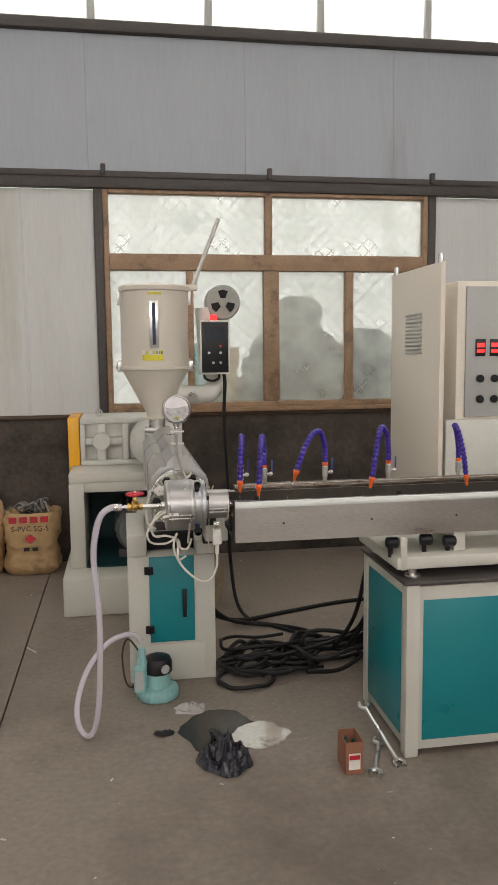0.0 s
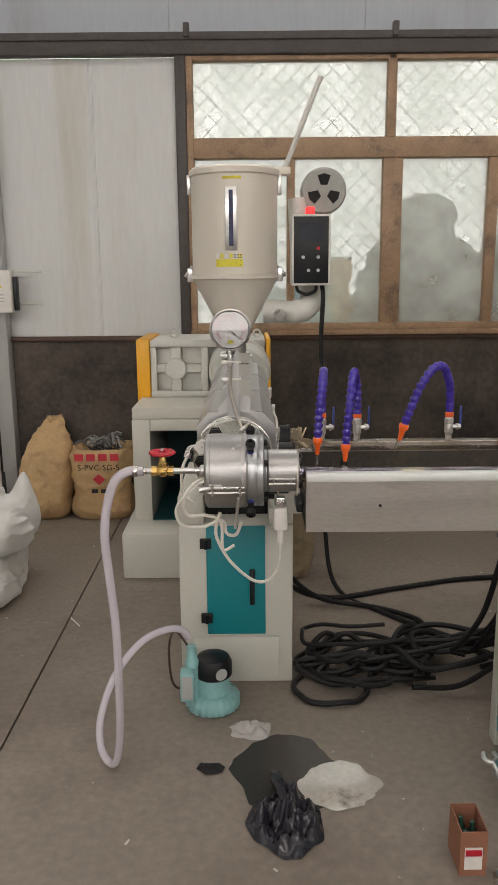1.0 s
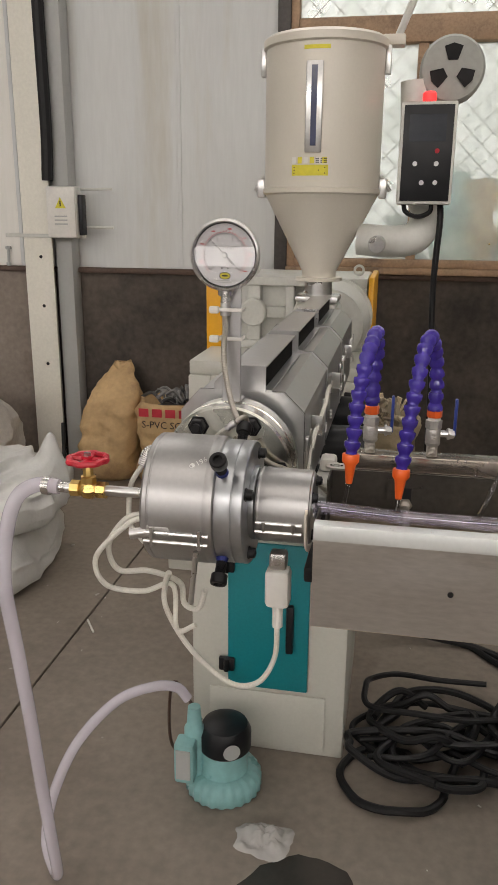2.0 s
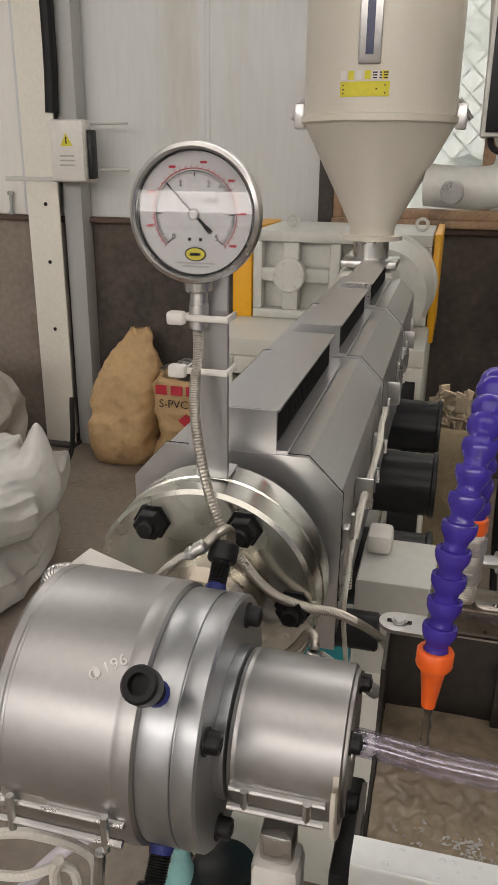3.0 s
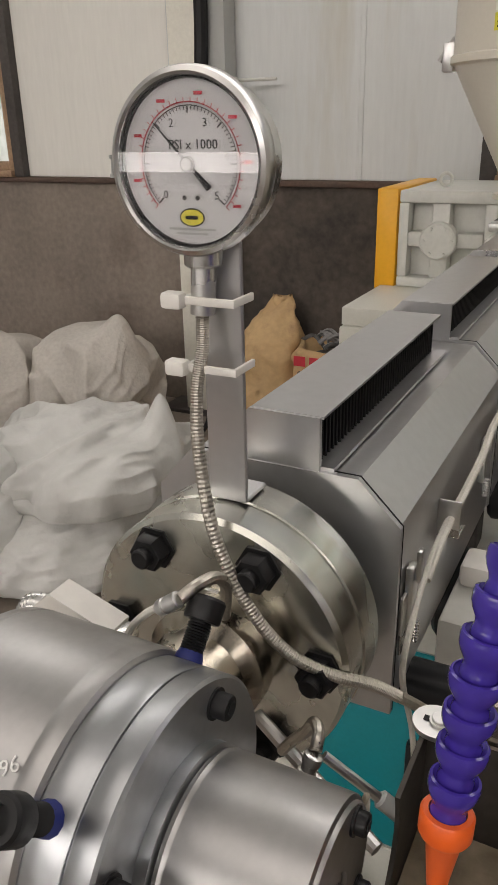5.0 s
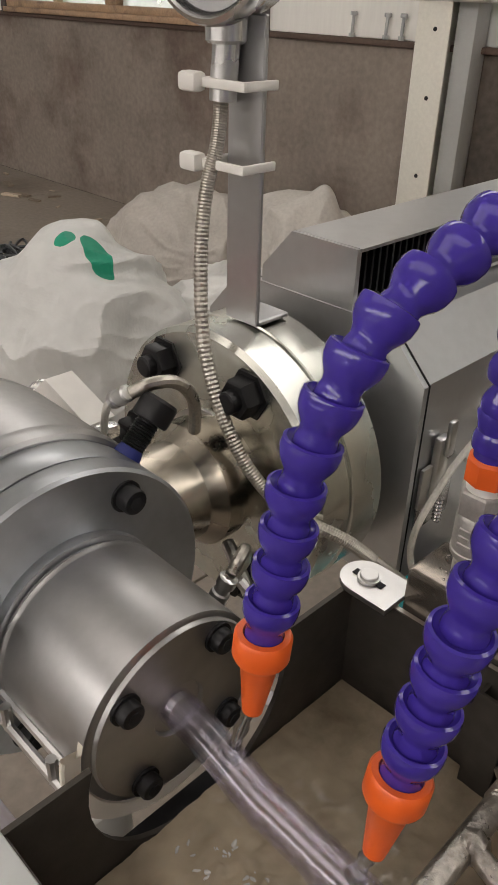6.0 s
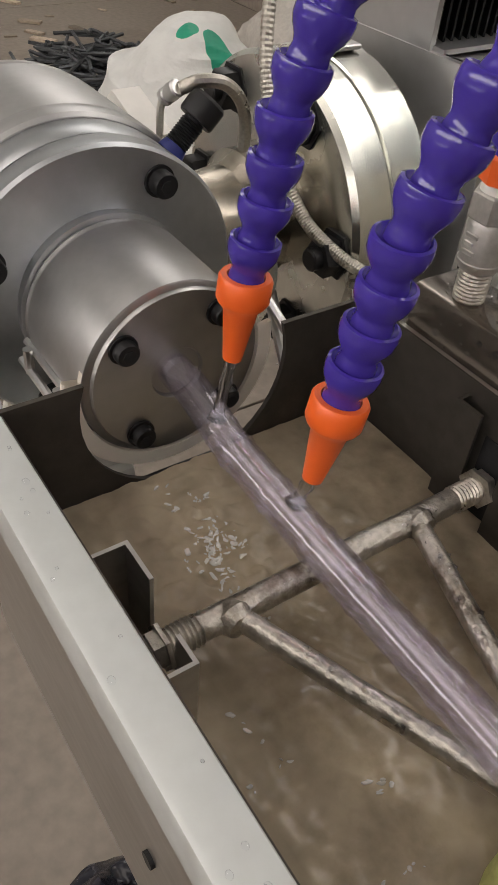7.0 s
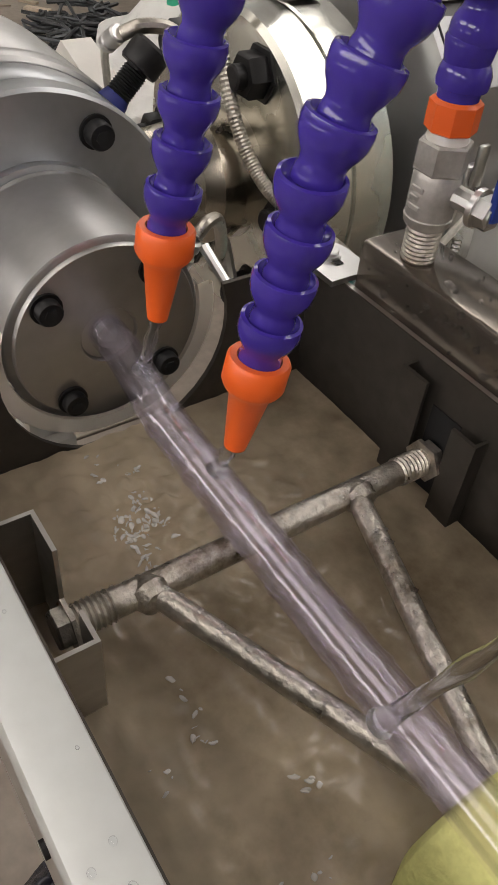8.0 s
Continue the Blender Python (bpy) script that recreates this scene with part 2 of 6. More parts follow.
WATER = mat("water", (0.4, 0.33, 0.235), 0.03, vary=0.3, scale=7, fine=45, bump=0.12, dist=0.003, second=(0.17, 0.132, 0.086), amount=0.5, rvary=0.02)
WATER.node_tree.nodes["Principled BSDF"].inputs["Transmission Weight"].default_value = 0.3
WATER.node_tree.nodes["Principled BSDF"].inputs["IOR"].default_value = 1.33
# Wet steel; the dark reflection on its front is put into the colour.
CHANNEL = mat("wet_darkened_channel_steel", (0.19, 0.165, 0.14), 0.2, 0.8, vary=0.2, scale=9, fine=70, bump=0.1, second=(0.13, 0.105, 0.08), amount=0.5)
STREAM = glassy("water_stream", (0.93, 0.94, 0.96), 0.01, 1.33, 0.3)
LENS = glassy("gauge_glass", (0.98, 0.98, 0.98), 0.0, 1.5, 0.1)
WINGLASS = dirty_glass("dirty_window_glass")
DIAL = mat("dial_white", (0.6, 0.6, 0.61), 0.5, vary=0.02, scale=10, bump=0)
INK = mat("black_ink", (0.015, 0.015, 0.015), 0.6, bump=0)
REDINK = mat("red_ink", (0.55, 0.03, 0.05), 0.6, bump=0)
YELINK = mat("yellow_ink", (0.7, 0.62, 0.05), 0.6, bump=0)
LED = glow("red_led", (1, 0.03, 0.03), 2.5)

# ---- mesh helpers ----


def thing(name, loc, label, category, group="", kind=""):
    ob = new(name)
    ob.location = loc
    ob.empty_display_size = 0.05
    return tagged(ob, label, category, group, kind)


def origin(ob):
    v = Vector((0, 0, 0))
    while ob:
        v += ob.location
        ob = ob.parent
    return v


def finish(name, bm, material, angle=35):
    me = bpy.data.meshes.new(name)
    bmesh.ops.recalc_face_normals(bm, faces=bm.faces[:])
    for f in bm.faces:
        f.smooth = True
    bm.to_mesh(me)
    bm.free()
    me.set_sharp_from_angle(angle=radians(angle))
    for m in (material if isinstance(material, (list, tuple)) else (material,)):
        me.materials.append(m)
    return me


def part(name, bm, material, parent=None, label="", angle=35):
    """Links a bmesh that was built in world metres as one mesh object under a thing or part."""
    if parent:
        bmesh.ops.translate(bm, verts=bm.verts[:], vec=-origin(parent))
    ob = new(name, finish(name, bm, material, angle))
    ob.parent = parent
    if label:
        ob["label"] = label
    return ob


def single(name, bm, material, loc, label, category, group="", kind="", angle=35):
    """A thing that is one mesh."""
    bmesh.ops.translate(bm, verts=bm.verts[:], vec=-Vector(loc))
    ob = new(name, finish(name, bm, material, angle))
    ob.location = loc
    return tagged(ob, label, category, group, kind)


def B(*boxes, bevel=0.0, rot=None, seg=2):
    """Boxes given by two corners (x0, y0, z0, x1, y1, z1)."""
    bm = bmesh.new()
    for x0, y0, z0, x1, y1, z1 in boxes:
        m = Matrix.LocRotScale(((x0 + x1) / 2, (y0 + y1) / 2, (z0 + z1) / 2), rot, (abs(x1 - x0), abs(y1 - y0), abs(z1 - z0)))
        r = bmesh.ops.create_cube(bm, size=1, matrix=m)
        if bevel:
            es = list({e for v in r["verts"] for e in v.link_edges})
            bmesh.ops.bevel(bm, geom=es, offset=min(bevel, 0.45 * min(abs(x1 - x0), abs(y1 - y0), abs(z1 - z0))), segments=seg, affect="EDGES", profile=0.5)
    return bm


def lathe(bm, profile, place, way, seg=32, squash=1.0):
    """A turned body: profile rows (distance along the axis, radius) from place along way."""
    rot = Vector(way).normalized().to_track_quat("Z", "Y").to_matrix()
    place = Vector(place)
    rings = []
    for h, r in profile:
        if r < 1e-6:
            rings.append([bm.verts.new(place + rot @ Vector((0, 0, h)))])
        else:
            rings.append([bm.verts.new(place + rot @ Vector((r * math.cos(a), r * squash * math.sin(a), h))) for a in (2 * math.pi * i / seg for i in range(seg))])
    for a, b in zip(rings, rings[1:]):
        for i in range(max(len(a), len(b))):
            j = (i + 1) % max(len(a), len(b))
            if len(a) == 1 and len(b) == 1:
                continue
            if len(a) == 1:
                bm.faces.new((a[0], b[j], b[i]))
            elif len(b) == 1:
                bm.faces.new((a[i], a[j], b[0]))
            else:
                bm.faces.new((a[i], a[j], b[j], b[i]))
    for ring in (rings[0], rings[-1]):
        if len(ring) > 2:
            bm.faces.new(ring)
    return bm


def rod(p0, p1, r, r1=None, seg=16, bm=None, edge=0.0):
    bm = bm or bmesh.new()
    p0, p1 = Vector(p0), Vector(p1)
    n, r1 = (p1 - p0).length, r if r1 is None else r1
    prof = [(0, r), (n, r1)] if not edge else [(0, r - edge), (edge, r), (n - edge, r1), (n, r1 - edge)]
    return lathe(bm, prof, p0, p1 - p0, seg)


def curve(points, steps=10):
    """Points on a smooth line through the given ones."""
    p = [Vector(q) for q in points]
    p = [2 * p[0] - p[1]] + p + [2 * p[-1] - p[-2]]
    out = []
    for a, b, c, d in zip(p, p[1:], p[2:], p[3:]):
        for i in range(steps):
            t = i / steps
            out.append(0.5 * (2 * b + (c - a) * t + (2 * a - 5 * b + 4 * c - d) * t * t + (3 * b - a - 3 * c + d) * t ** 3))
    return out + [p[-2]]


def tube(points, r, seg=10, steps=10, bm=None, smooth=True, ripple=0.0):
    bm = bm or bmesh.new()
    pts = curve(points, steps) if smooth else [Vector(q) for q in points]
    up, rings = Vector((0.13, 0.21, 1)), []
    for i, q in enumerate(pts):
        d = (pts[min(i + 1, len(pts) - 1)] - pts[max(i - 1, 0)]).normalized()
        side = d.cross(up)
        if side.length < 0.05:
            side = d.cross(Vector((1, 0, 0)))
        side.normalize()
        up = side.cross(d)
        rr = r * (1 + (ripple if i % 2 else 0))
        rings.append([bm.verts.new(q + rr * (math.cos(a) * side + math.sin(a) * up)) for a in (2 * math.pi * j / seg for j in range(seg))])
    for a, b in zip(rings, rings[1:]):
        for j in range(seg):
            bm.faces.new((a[j], a[(j + 1) % seg], b[(j + 1) % seg], b[j]))
    bm.faces.new(rings[0])
    bm.faces.new(rings[-1])
    return bm


def prism(profile, axis, a, b, bm=None):
    """A flat outline (pairs in the two other axes, in order) drawn out along an axis from a to b."""
    bm = bm or bmesh.new()
    def at(u, v, w):
        return {"x": (w, u, v), "y": (u, w, v), "z": (u, v, w)}[axis]
    r0, r1 = [bm.verts.new(at(u, v, a)) for u, v in profile], [bm.verts.new(at(u, v, b)) for u, v in profile]
    for i in range(len(profile)):
        j = (i + 1) % len(profile)
        bm.faces.new((r0[i], r0[j], r1[j], r1[i]))
    bm.faces.new(r0)
    bm.faces.new(r1)
    return bm


def sack(centre, rx, ry, h, lean=(0, 0), seed=0, top=0.6, lumps=0.06, fold=0.03, open_top=False, n=72, rows=44):
    """A filled sack: rounded box section, bulging sides, creased skin."""
    bm = bmesh.new()
    cx, cy = centre
    rings = []
    for i in range(rows + 1):
        t = i / rows
        w = (1 - (1 - min(t / 0.16, 1)) ** 2 * 0.2) * (1 - (1 - top) * max(0, (t - 0.55) / 0.45) ** 1.6) * (1 + 0.06 * math.sin(t * 7 + seed))
        ring = []
        for j in range(n):
            a = 2 * math.pi * j / n
            c, s = math.cos(a), math.sin(a)
            q = (abs(c) ** 3.2 + abs(s) ** 3.2) ** (-1 / 3.2)
            v = Vector((c * q * rx * w, s * q * ry * w * (1 if open_top or t < 0.7 else 1 - 0.8 * (t - 0.7) / 0.3), t * h))
            d = noise.noise(Vector((v.x * 4 + seed * 7, v.y * 4, v.z * 4))) * lumps + fold * noise.ridged_multi_fractal(Vector((v.x * 7, v.y * 7 + seed * 3, v.z * 9)), 1, 2, 3, 1, 2) * 0.5 - fold * 0.4
            v += Vector((c, s, 0)) * d * (0.25 + 0.75 * min(1, t * 5))
            if t > 0.93 and not open_top:
                v.z += 0.03 * noise.noise(Vector((c * 2, s * 2, seed)))
            ring.append(bm.verts.new((cx + v.x + lean[0] * t * t, cy + v.y + lean[1] * t * t, v.z)))
        rings.append(ring)
    if open_top:
        rings.append([bm.verts.new((0.9 * (v.co.x - cx - lean[0]) + cx + lean[0], 0.9 * (v.co.y - cy - lean[1]) + cy + lean[1], v.co.z - 0.005)) for v in rings[-1]])
        rings.append([bm.verts.new((0.88 * (v.co.x - cx - lean[0]) + cx + lean[0], 0.88 * (v.co.y - cy - lean[1]) + cy + lean[1], v.co.z - 0.1)) for v in rings[-2]])
    for a, b in zip(rings, rings[1:]):
        for j in range(n):
            bm.faces.new((a[j], a[(j + 1) % n], b[(j + 1) % n], b[j]))
    bm.faces.new(rings[0])
    bm.faces.new(rings[-1])
    return bm


def bolt(name, place, way, head, height, parent, material=None, stud=0.0, hexagon=True, socket=False, label=""):
    """A hex or socket bolt head seated at place and pointing along way."""
    w = Vector(way).normalized()
    bm = lathe(bmesh.new(), [(0, head * 1.25), (0.002, head * 1.25), (0.002, head), (height * 0.88, head), (height, head * 0.9)], place, w, 6 if hexagon else 20)
    if stud:
        lathe(bm, [(height, head * 0.55), (height + stud * 0.85, head * 0.55), (height + stud, head * 0.45)], place, w, 14)
    ob = part(name, bm, material or BLACKOX, parent, label)
    if socket:
        # Black disc paints the shade down in the socket.
        part("socket", lathe(bmesh.new(), [(height + 0.0003, head * 0.55), (height + 0.0009, head * 0.55)], place, w, 6), SLOT, ob)
    return ob


def words(body, loc, size, material, parent, normal=(0, -1, 0), up=(0, 0, 1), name="lettering"):
    """Writing in the built-in font, as a thin mesh that faces along normal."""
    c = bpy.data.curves.new(name, "FONT")
    c.body, c.size, c.align_x, c.align_y, c.extrude, c.resolution_u = body, size, "CENTER", "CENTER", 0.0002, 2
    tmp = bpy.data.objects.new(name, c)
    scene.collection.objects.link(tmp)
    me = bpy.data.meshes.new_from_object(tmp.evaluated_get(bpy.context.evaluated_depsgraph_get()))
    bpy.data.objects.remove(tmp)
    bpy.data.curves.remove(c)
    z, y = Vector(normal).normalized(), Vector(up).normalized()
    x = y.cross(z)
    m = Matrix((x, y, z)).transposed().to_4x4()
    me.transform(Matrix.Translation(Vector(loc) - origin(parent)) @ m)
    me.materials.clear()
    me.materials.append(material)
    ob = new(name, me)
    ob.parent = parent
    return ob

# ---- large structure ----
WALL = 3.139


def setting():
    # ground sheet with slabs and one open joint line
    g = bmesh.new()
    bmesh.ops.create_grid(g, x_segments=1, y_segments=1, size=400, matrix=Matrix.Translation((0, 0, -0.02)))
    single("ground", g, JOINT, (0, 0, -0.02), "dark bare ground under the workshop floor", "ground", kind="structure")
    floor = thing("floor", (0, 0, 0), "worn grey-brown concrete workshop floor with open joints", "floor", kind="structure")
    xs = [-9.0, -4.97, -0.966, 3.04, 9.0]
    ys = [-8.5, -4.4, WALL]
    for x0, x1 in zip(xs, xs[1:]):
        for y0, y1 in zip(ys, ys[1:]):
            part("slab", B((x0 + 0.0035, y0 + 0.003, -0.018, x1 - 0.0035, y1 - 0.003, 0), bevel=0.002, seg=1), CONCRETE, floor)

    # north wall: dark plaster foot, steel panels, window opening, clerestory
    w = thing("wall_north", (0, WALL, 0), "workshop wall with stained plaster foot and pale steel panels", "wall", kind="structure")
    part("dado", B((-9, WALL, 0, -2.0, WALL + 0.24, 1.13)), DADO_LIGHT, w, "light stained plaster foot of the wall")
    part("dado", B((-2.0, WALL, 0, 9, WALL + 0.24, 1.13)), DADO_DARK, w, "blackened plaster foot of the wall")
    part("ledge", B((-9, WALL - 0.035, 1.13, 9, WALL + 0.24, 1.158), bevel=0.008), LEDGE, w, "dusty brown ledge")
    spans = [(-9, -5.86), (-3.0, -0.57), (2.154, 9)]
    for a, b in spans:
        u = a
        while u < b - 0.01:
            v = min(u + 0.95, b)
            part("panel", B((u + 0.002, WALL + 0.01, 1.158, v - 0.002, WALL + 0.07, 2.86), bevel=0.003, seg=1), PANEL_GLARE if v < -2.0 else PANEL, w)
            if v < b:
                part("seam", B((v - 0.012, WALL + 0.004, 1.158, v + 0.012, WALL + 0.012, 2.86), bevel=0.003, seg=1), PANEL, w)
            u = v
    u = -9.0
    while u < 8.9:
        part("panel", B((u, WALL + 0.01, 2.97, u + 1.1995, WALL + 0.07, 3.985), bevel=0.003, seg=1), PANEL_UP, w)
        u += 1.2
    part("rail", B((-9, WALL - 0.06, 2.862, 9, WALL + 0.02, 2.972), bevel=0.01), STEEL_DARK, w, "dark steel rail")
    part("rail", B((-9, WALL - 0.075, 2.94, 9, WALL - 0.06, 2.985), bevel=0.004), STEEL_DARK, w)
    part("beam", B((-9, WALL - 0.05, 3.985, 9, WALL + 0.06, 4.066), bevel=0.01), STEEL_DARK, w, "dark beam under the clerestory")
    part("head", B((-9, WALL, 5.25, 9, WALL + 0.1, 6.0)), PANEL_UP, w)
    for i in range(-9, 10):
        cx = 0.329 + 0.875 * i
        part("mullion", B((cx - 0.028, WALL, 4.066, cx + 0.028, WALL + 0.06, 5.25), bevel=0.006), PANELGREY, w)
    gl = part("clerestory_glass", B((-9, WALL + 0.03, 4.066, 9, WALL + 0.034, 5.25)), WINGLASS, w, "dusty clerestory glass")
    gl.visible_shadow = False
    for bx in (-0.49, 0.775, 2.1):
        part("clip", B((bx - 0.018, WALL - 0.1, 2.95, bx + 0.018, WALL - 0.05, 3.03), bevel=0.006), STEEL_DARK, w)
    # other walls, roof: unseen, they close the hall and bounce its light
    part_s = thing("wall_south", (0, -8.5, 0), "unseen plain workshop wall with a high window strip and low slits", "wall", kind="structure")
    # Low slits are cut to put bright strips into the gauge glass.
    for q in ((-9, -8.7, 0, 9, -8.5, 0.58), (-9, -8.7, 0.66, 9, -8.5, 0.8), (-9, -8.7, 1.06, 9, -8.5, 3.55), (-9, -8.7, 5.2, 9, -8.5, 6), (-9, -8.7, 0.58, -8, -8.5, 0.66), (3, -8.7, 0.58, 9, -8.5, 0.66), (-9, -8.7, 0.8, -8, -8.5, 1.06), (3, -8.7, 0.8, 9, -8.5, 1.06)):
        part("wall_face", B(q), PANEL, part_s)
    # Added glow behind the slits, strong enough to mirror in the glass.
    single("backdrop", B((-22, -20.1, -0.5, 22, -20, 14)), glow("bright_daylight", (1, 0.98, 0.95), 7.0), (0, -20, 0), "unseen glowing sheet standing for daylight beyond the openings", "backdrop", kind="structure")
    e = thing("wall_east", (9, 0, 0), "unseen plain pale steel workshop wall", "wall", kind="structure")
    part("wall_face", B((9, -8.7, 0, 9.2, WALL + 0.24, 6)), PANEL, e)
    v = thing("wall_west", (-9, 0, 0), "unseen plain pale steel workshop wall", "wall", kind="structure")
    part("wall_face", B((-9.2, -8.7, 0, -9, WALL + 0.24, 6)), PANEL, v)
    single("ceiling", B((-9.2, -8.7, 6, 9.2, WALL + 0.3, 6.15)), PANEL, (0, 0, 6), "unseen pale steel roof of the workshop, bounces light down", "ceiling", kind="structure")


MESHWIRE = mat("weathered_wire", (0.55, 0.54, 0.5), 0.6, vary=0.15)


def window(x0, name, extra=()):
    """Wooden window, 2.72 m wide: two lights over a row of casements."""
    y0, y1 = WALL - 0.03, WALL + 0.06
    w = thing(name, (x0, WALL, 1.16), "brown wooden window with dusty panes and wire mesh behind", "window", kind="structure")
    X = lambda d: x0 + d
    part("window_frame", B((X(0), y0 - 0.01, 1.158, X(0.066), y1, 2.862), bevel=0.006), STEEL_DARK, w, "dark steel jamb")
    part("window_frame", B((X(0.066), y0, 1.19, X(0.108), y1, 2.862), bevel=0.006), WOOD, w)
    part("window_frame", B((X(2.62), y0, 1.19, X(2.66), y1, 2.862), bevel=0.006), WOOD, w)
    part("window_frame", B((X(2.66), y0 - 0.01, 1.158, X(2.724), y1, 2.862), bevel=0.006), STEEL_DARK, w)
    part("window_sill", B((X(0.066), y0 - 0.035, 1.158, X(2.66), y1, 1.192), bevel=0.006), WOOD, w)
    part("window_frame", B((X(0.108), y0, 1.192, X(2.62), y1, 1.235), bevel=0.005), WOOD, w)
    part("transom", B((X(0.108), y0 - 0.006, 2.262, X(2.62), y1, 2.385), bevel=0.008), WOOD, w, "weathered wooden transom")
    part("window_frame", B((X(0.108), y0, 2.835, X(2.62), y1, 2.862), bevel=0.004), WOOD, w)
    part("mullion", B((X(1.316), y0, 2.385, X(1.372), y1, 2.862), bevel=0.006), WOOD, w)
    part("mullion", B((X(1.30), y0, 1.235, X(1.425), y1, 2.262), bevel=0.008), WOOD, w)
    part("casement_bar", B((X(0.693), y0 + 0.005, 1.235, X(0.743), y1, 2.262), bevel=0.006), WOOD, w)
    part("casement_bar", B((X(1.972), y0 + 0.005, 1.235, X(2.038), y1, 2.262), bevel=0.006), WOOD, w)
    for a, b, c, d in ((0.108, 1.316, 2.385, 2.835), (1.372, 2.62, 2.385, 2.835), (0.108, 0.693, 1.235, 2.262), (0.743, 1.30, 1.235, 2.262), (1.425, 1.972, 1.235, 2.262), (2.038, 2.62, 1.235, 2.262)):
        p = part("pane", B((X(a), WALL + 0.02, c, X(b), WALL + 0.024, d)), WINGLASS, w)
        p.visible_shadow = False
    # wire mesh outside, in diamonds
    bm = bmesh.new()
    lo, hi, wd = 1.17, 2.86, 2.7
    k = -1.7
    while k < wd:
        for s in (1, -1):
            a0, a1 = (k, k + (hi - lo)) if s > 0 else (k + (hi - lo), k)
            t0, t1 = 0.0, 1.0
            pts = [(a0 + (a1 - a0) * t, lo + (hi - lo) * t) for t in (0, 1)]
            (ax, az), (bx, bz) = pts
            def cut(v):
                t = (v - ax) / (bx - ax)
                return (v, az + (bz - az) * t)
            q = []
            for px, pz in pts:
                q.append((px, pz) if 0 <= px <= wd else cut(0 if px < 0 else wd))
            if abs(q[0][0] - q[1][0]) > 0.03:
                rod((X(q[0][0]), WALL + 0.065, q[0][1]), (X(q[1][0]), WALL + 0.065, q[1][1]), 0.003, seg=4, bm=bm)
        k += 0.105
    part("wire_mesh", bm, MESHWIRE, w, "diamond wire mesh")
    return w


def film(name, colour):
    """Printed plastic film: daylight from behind shines through it."""
    m = bpy.data.materials.new(name)
    m.use_nodes = True
    n, k = m.node_tree.nodes, m.node_tree.links
    p, t, mx = n["Principled BSDF"], n.new("ShaderNodeBsdfTranslucent"), n.new("ShaderNodeMixShader")
    p.inputs["Base Color"].default_value = t.inputs[0].default_value = (*colour, 1)
    mx.inputs[0].default_value = 0.7
    k.new(p.outputs[0], mx.inputs[1])
    k.new(t.outputs[0], mx.inputs[2])
    k.new(mx.outputs[0], n["Material Output"].inputs[0])
    return m


def outdoors():
    """What shows dimly through the panes: bright hazy distance, tarpaulin heap, sacks."""
    m = glow("hazy_daylight", (0.86, 0.9, 0.84), 1.35)
    single("backdrop", B((-22, 12, -0.5, 22, 12.1, 14)), m, (0, 12, 0), "bright overcast distance beyond the yard", "backdrop", kind="structure")
    single("tarpaulin_heap", sack((1.2, 4.3), 0.5, 0.4, 2.15, (0.1, 0), 3, 0.2, 0.2, 0.1), mat("tarpaulin", (0.36, 0.33, 0.28), 0.7, vary=0.3, scale=2), (1.2, 4.3, 0), "grey-brown tarpaulin heap outside the window", "tarpaulin")
    single("tarpaulin_heap", sack((2.0, 4.6), 0.4, 0.4, 1.85, (0.1, 0), 5, 0.5, 0.2, 0.1), mat("dark_tarpaulin", (0.12, 0.12, 0.12), 0.7, vary=0.3, scale=2), (2.0, 4.6, 0), "dark tarpaulin heap outside the window", "tarpaulin")
    for x, z, m in ((0.5, 1.66, film("yellow_film", (0.9, 0.6, 0.08))), (0.38, 1.7, film("aqua_film", (0.3, 0.75, 0.8))), (0.1, 1.45, film("grey_film", (0.6, 0.65, 0.65)))):
        single("plastic_sack", sack((x, 3.9), 0.14, 0.1, z, (0, 0), x, 0.8, 0.12, 0.05), m, (x, 3.9, 0), "bright printed plastic sack stacked outside", "sack", "sacks outside the window")


def ledge_bolts():
    """Three anchor bolts left standing on the wall's ledge."""
    for x in (-2.42, -2.22, -2.13):
        b = thing("anchor_bolt", (x, 3.125, 1.158), "bare steel anchor bolt standing on the dusty ledge", "bolt", "bolts on the ledge")
        part("shank", rod((x, 3.125, 1.1585), (x + 0.004, 3.125, 1.255), 0.008, seg=12), PANELGREY, b)
        part("foot_nut", rod((x, 3.125, 1.1585), (x, 3.125, 1.176), 0.016, seg=6), PANELGREY, b)
        part("head", rod((x + 0.004, 3.125, 1.25), (x + 0.0045, 3.125, 1.268), 0.017, seg=6, edge=0.003), PANELGREY, b)


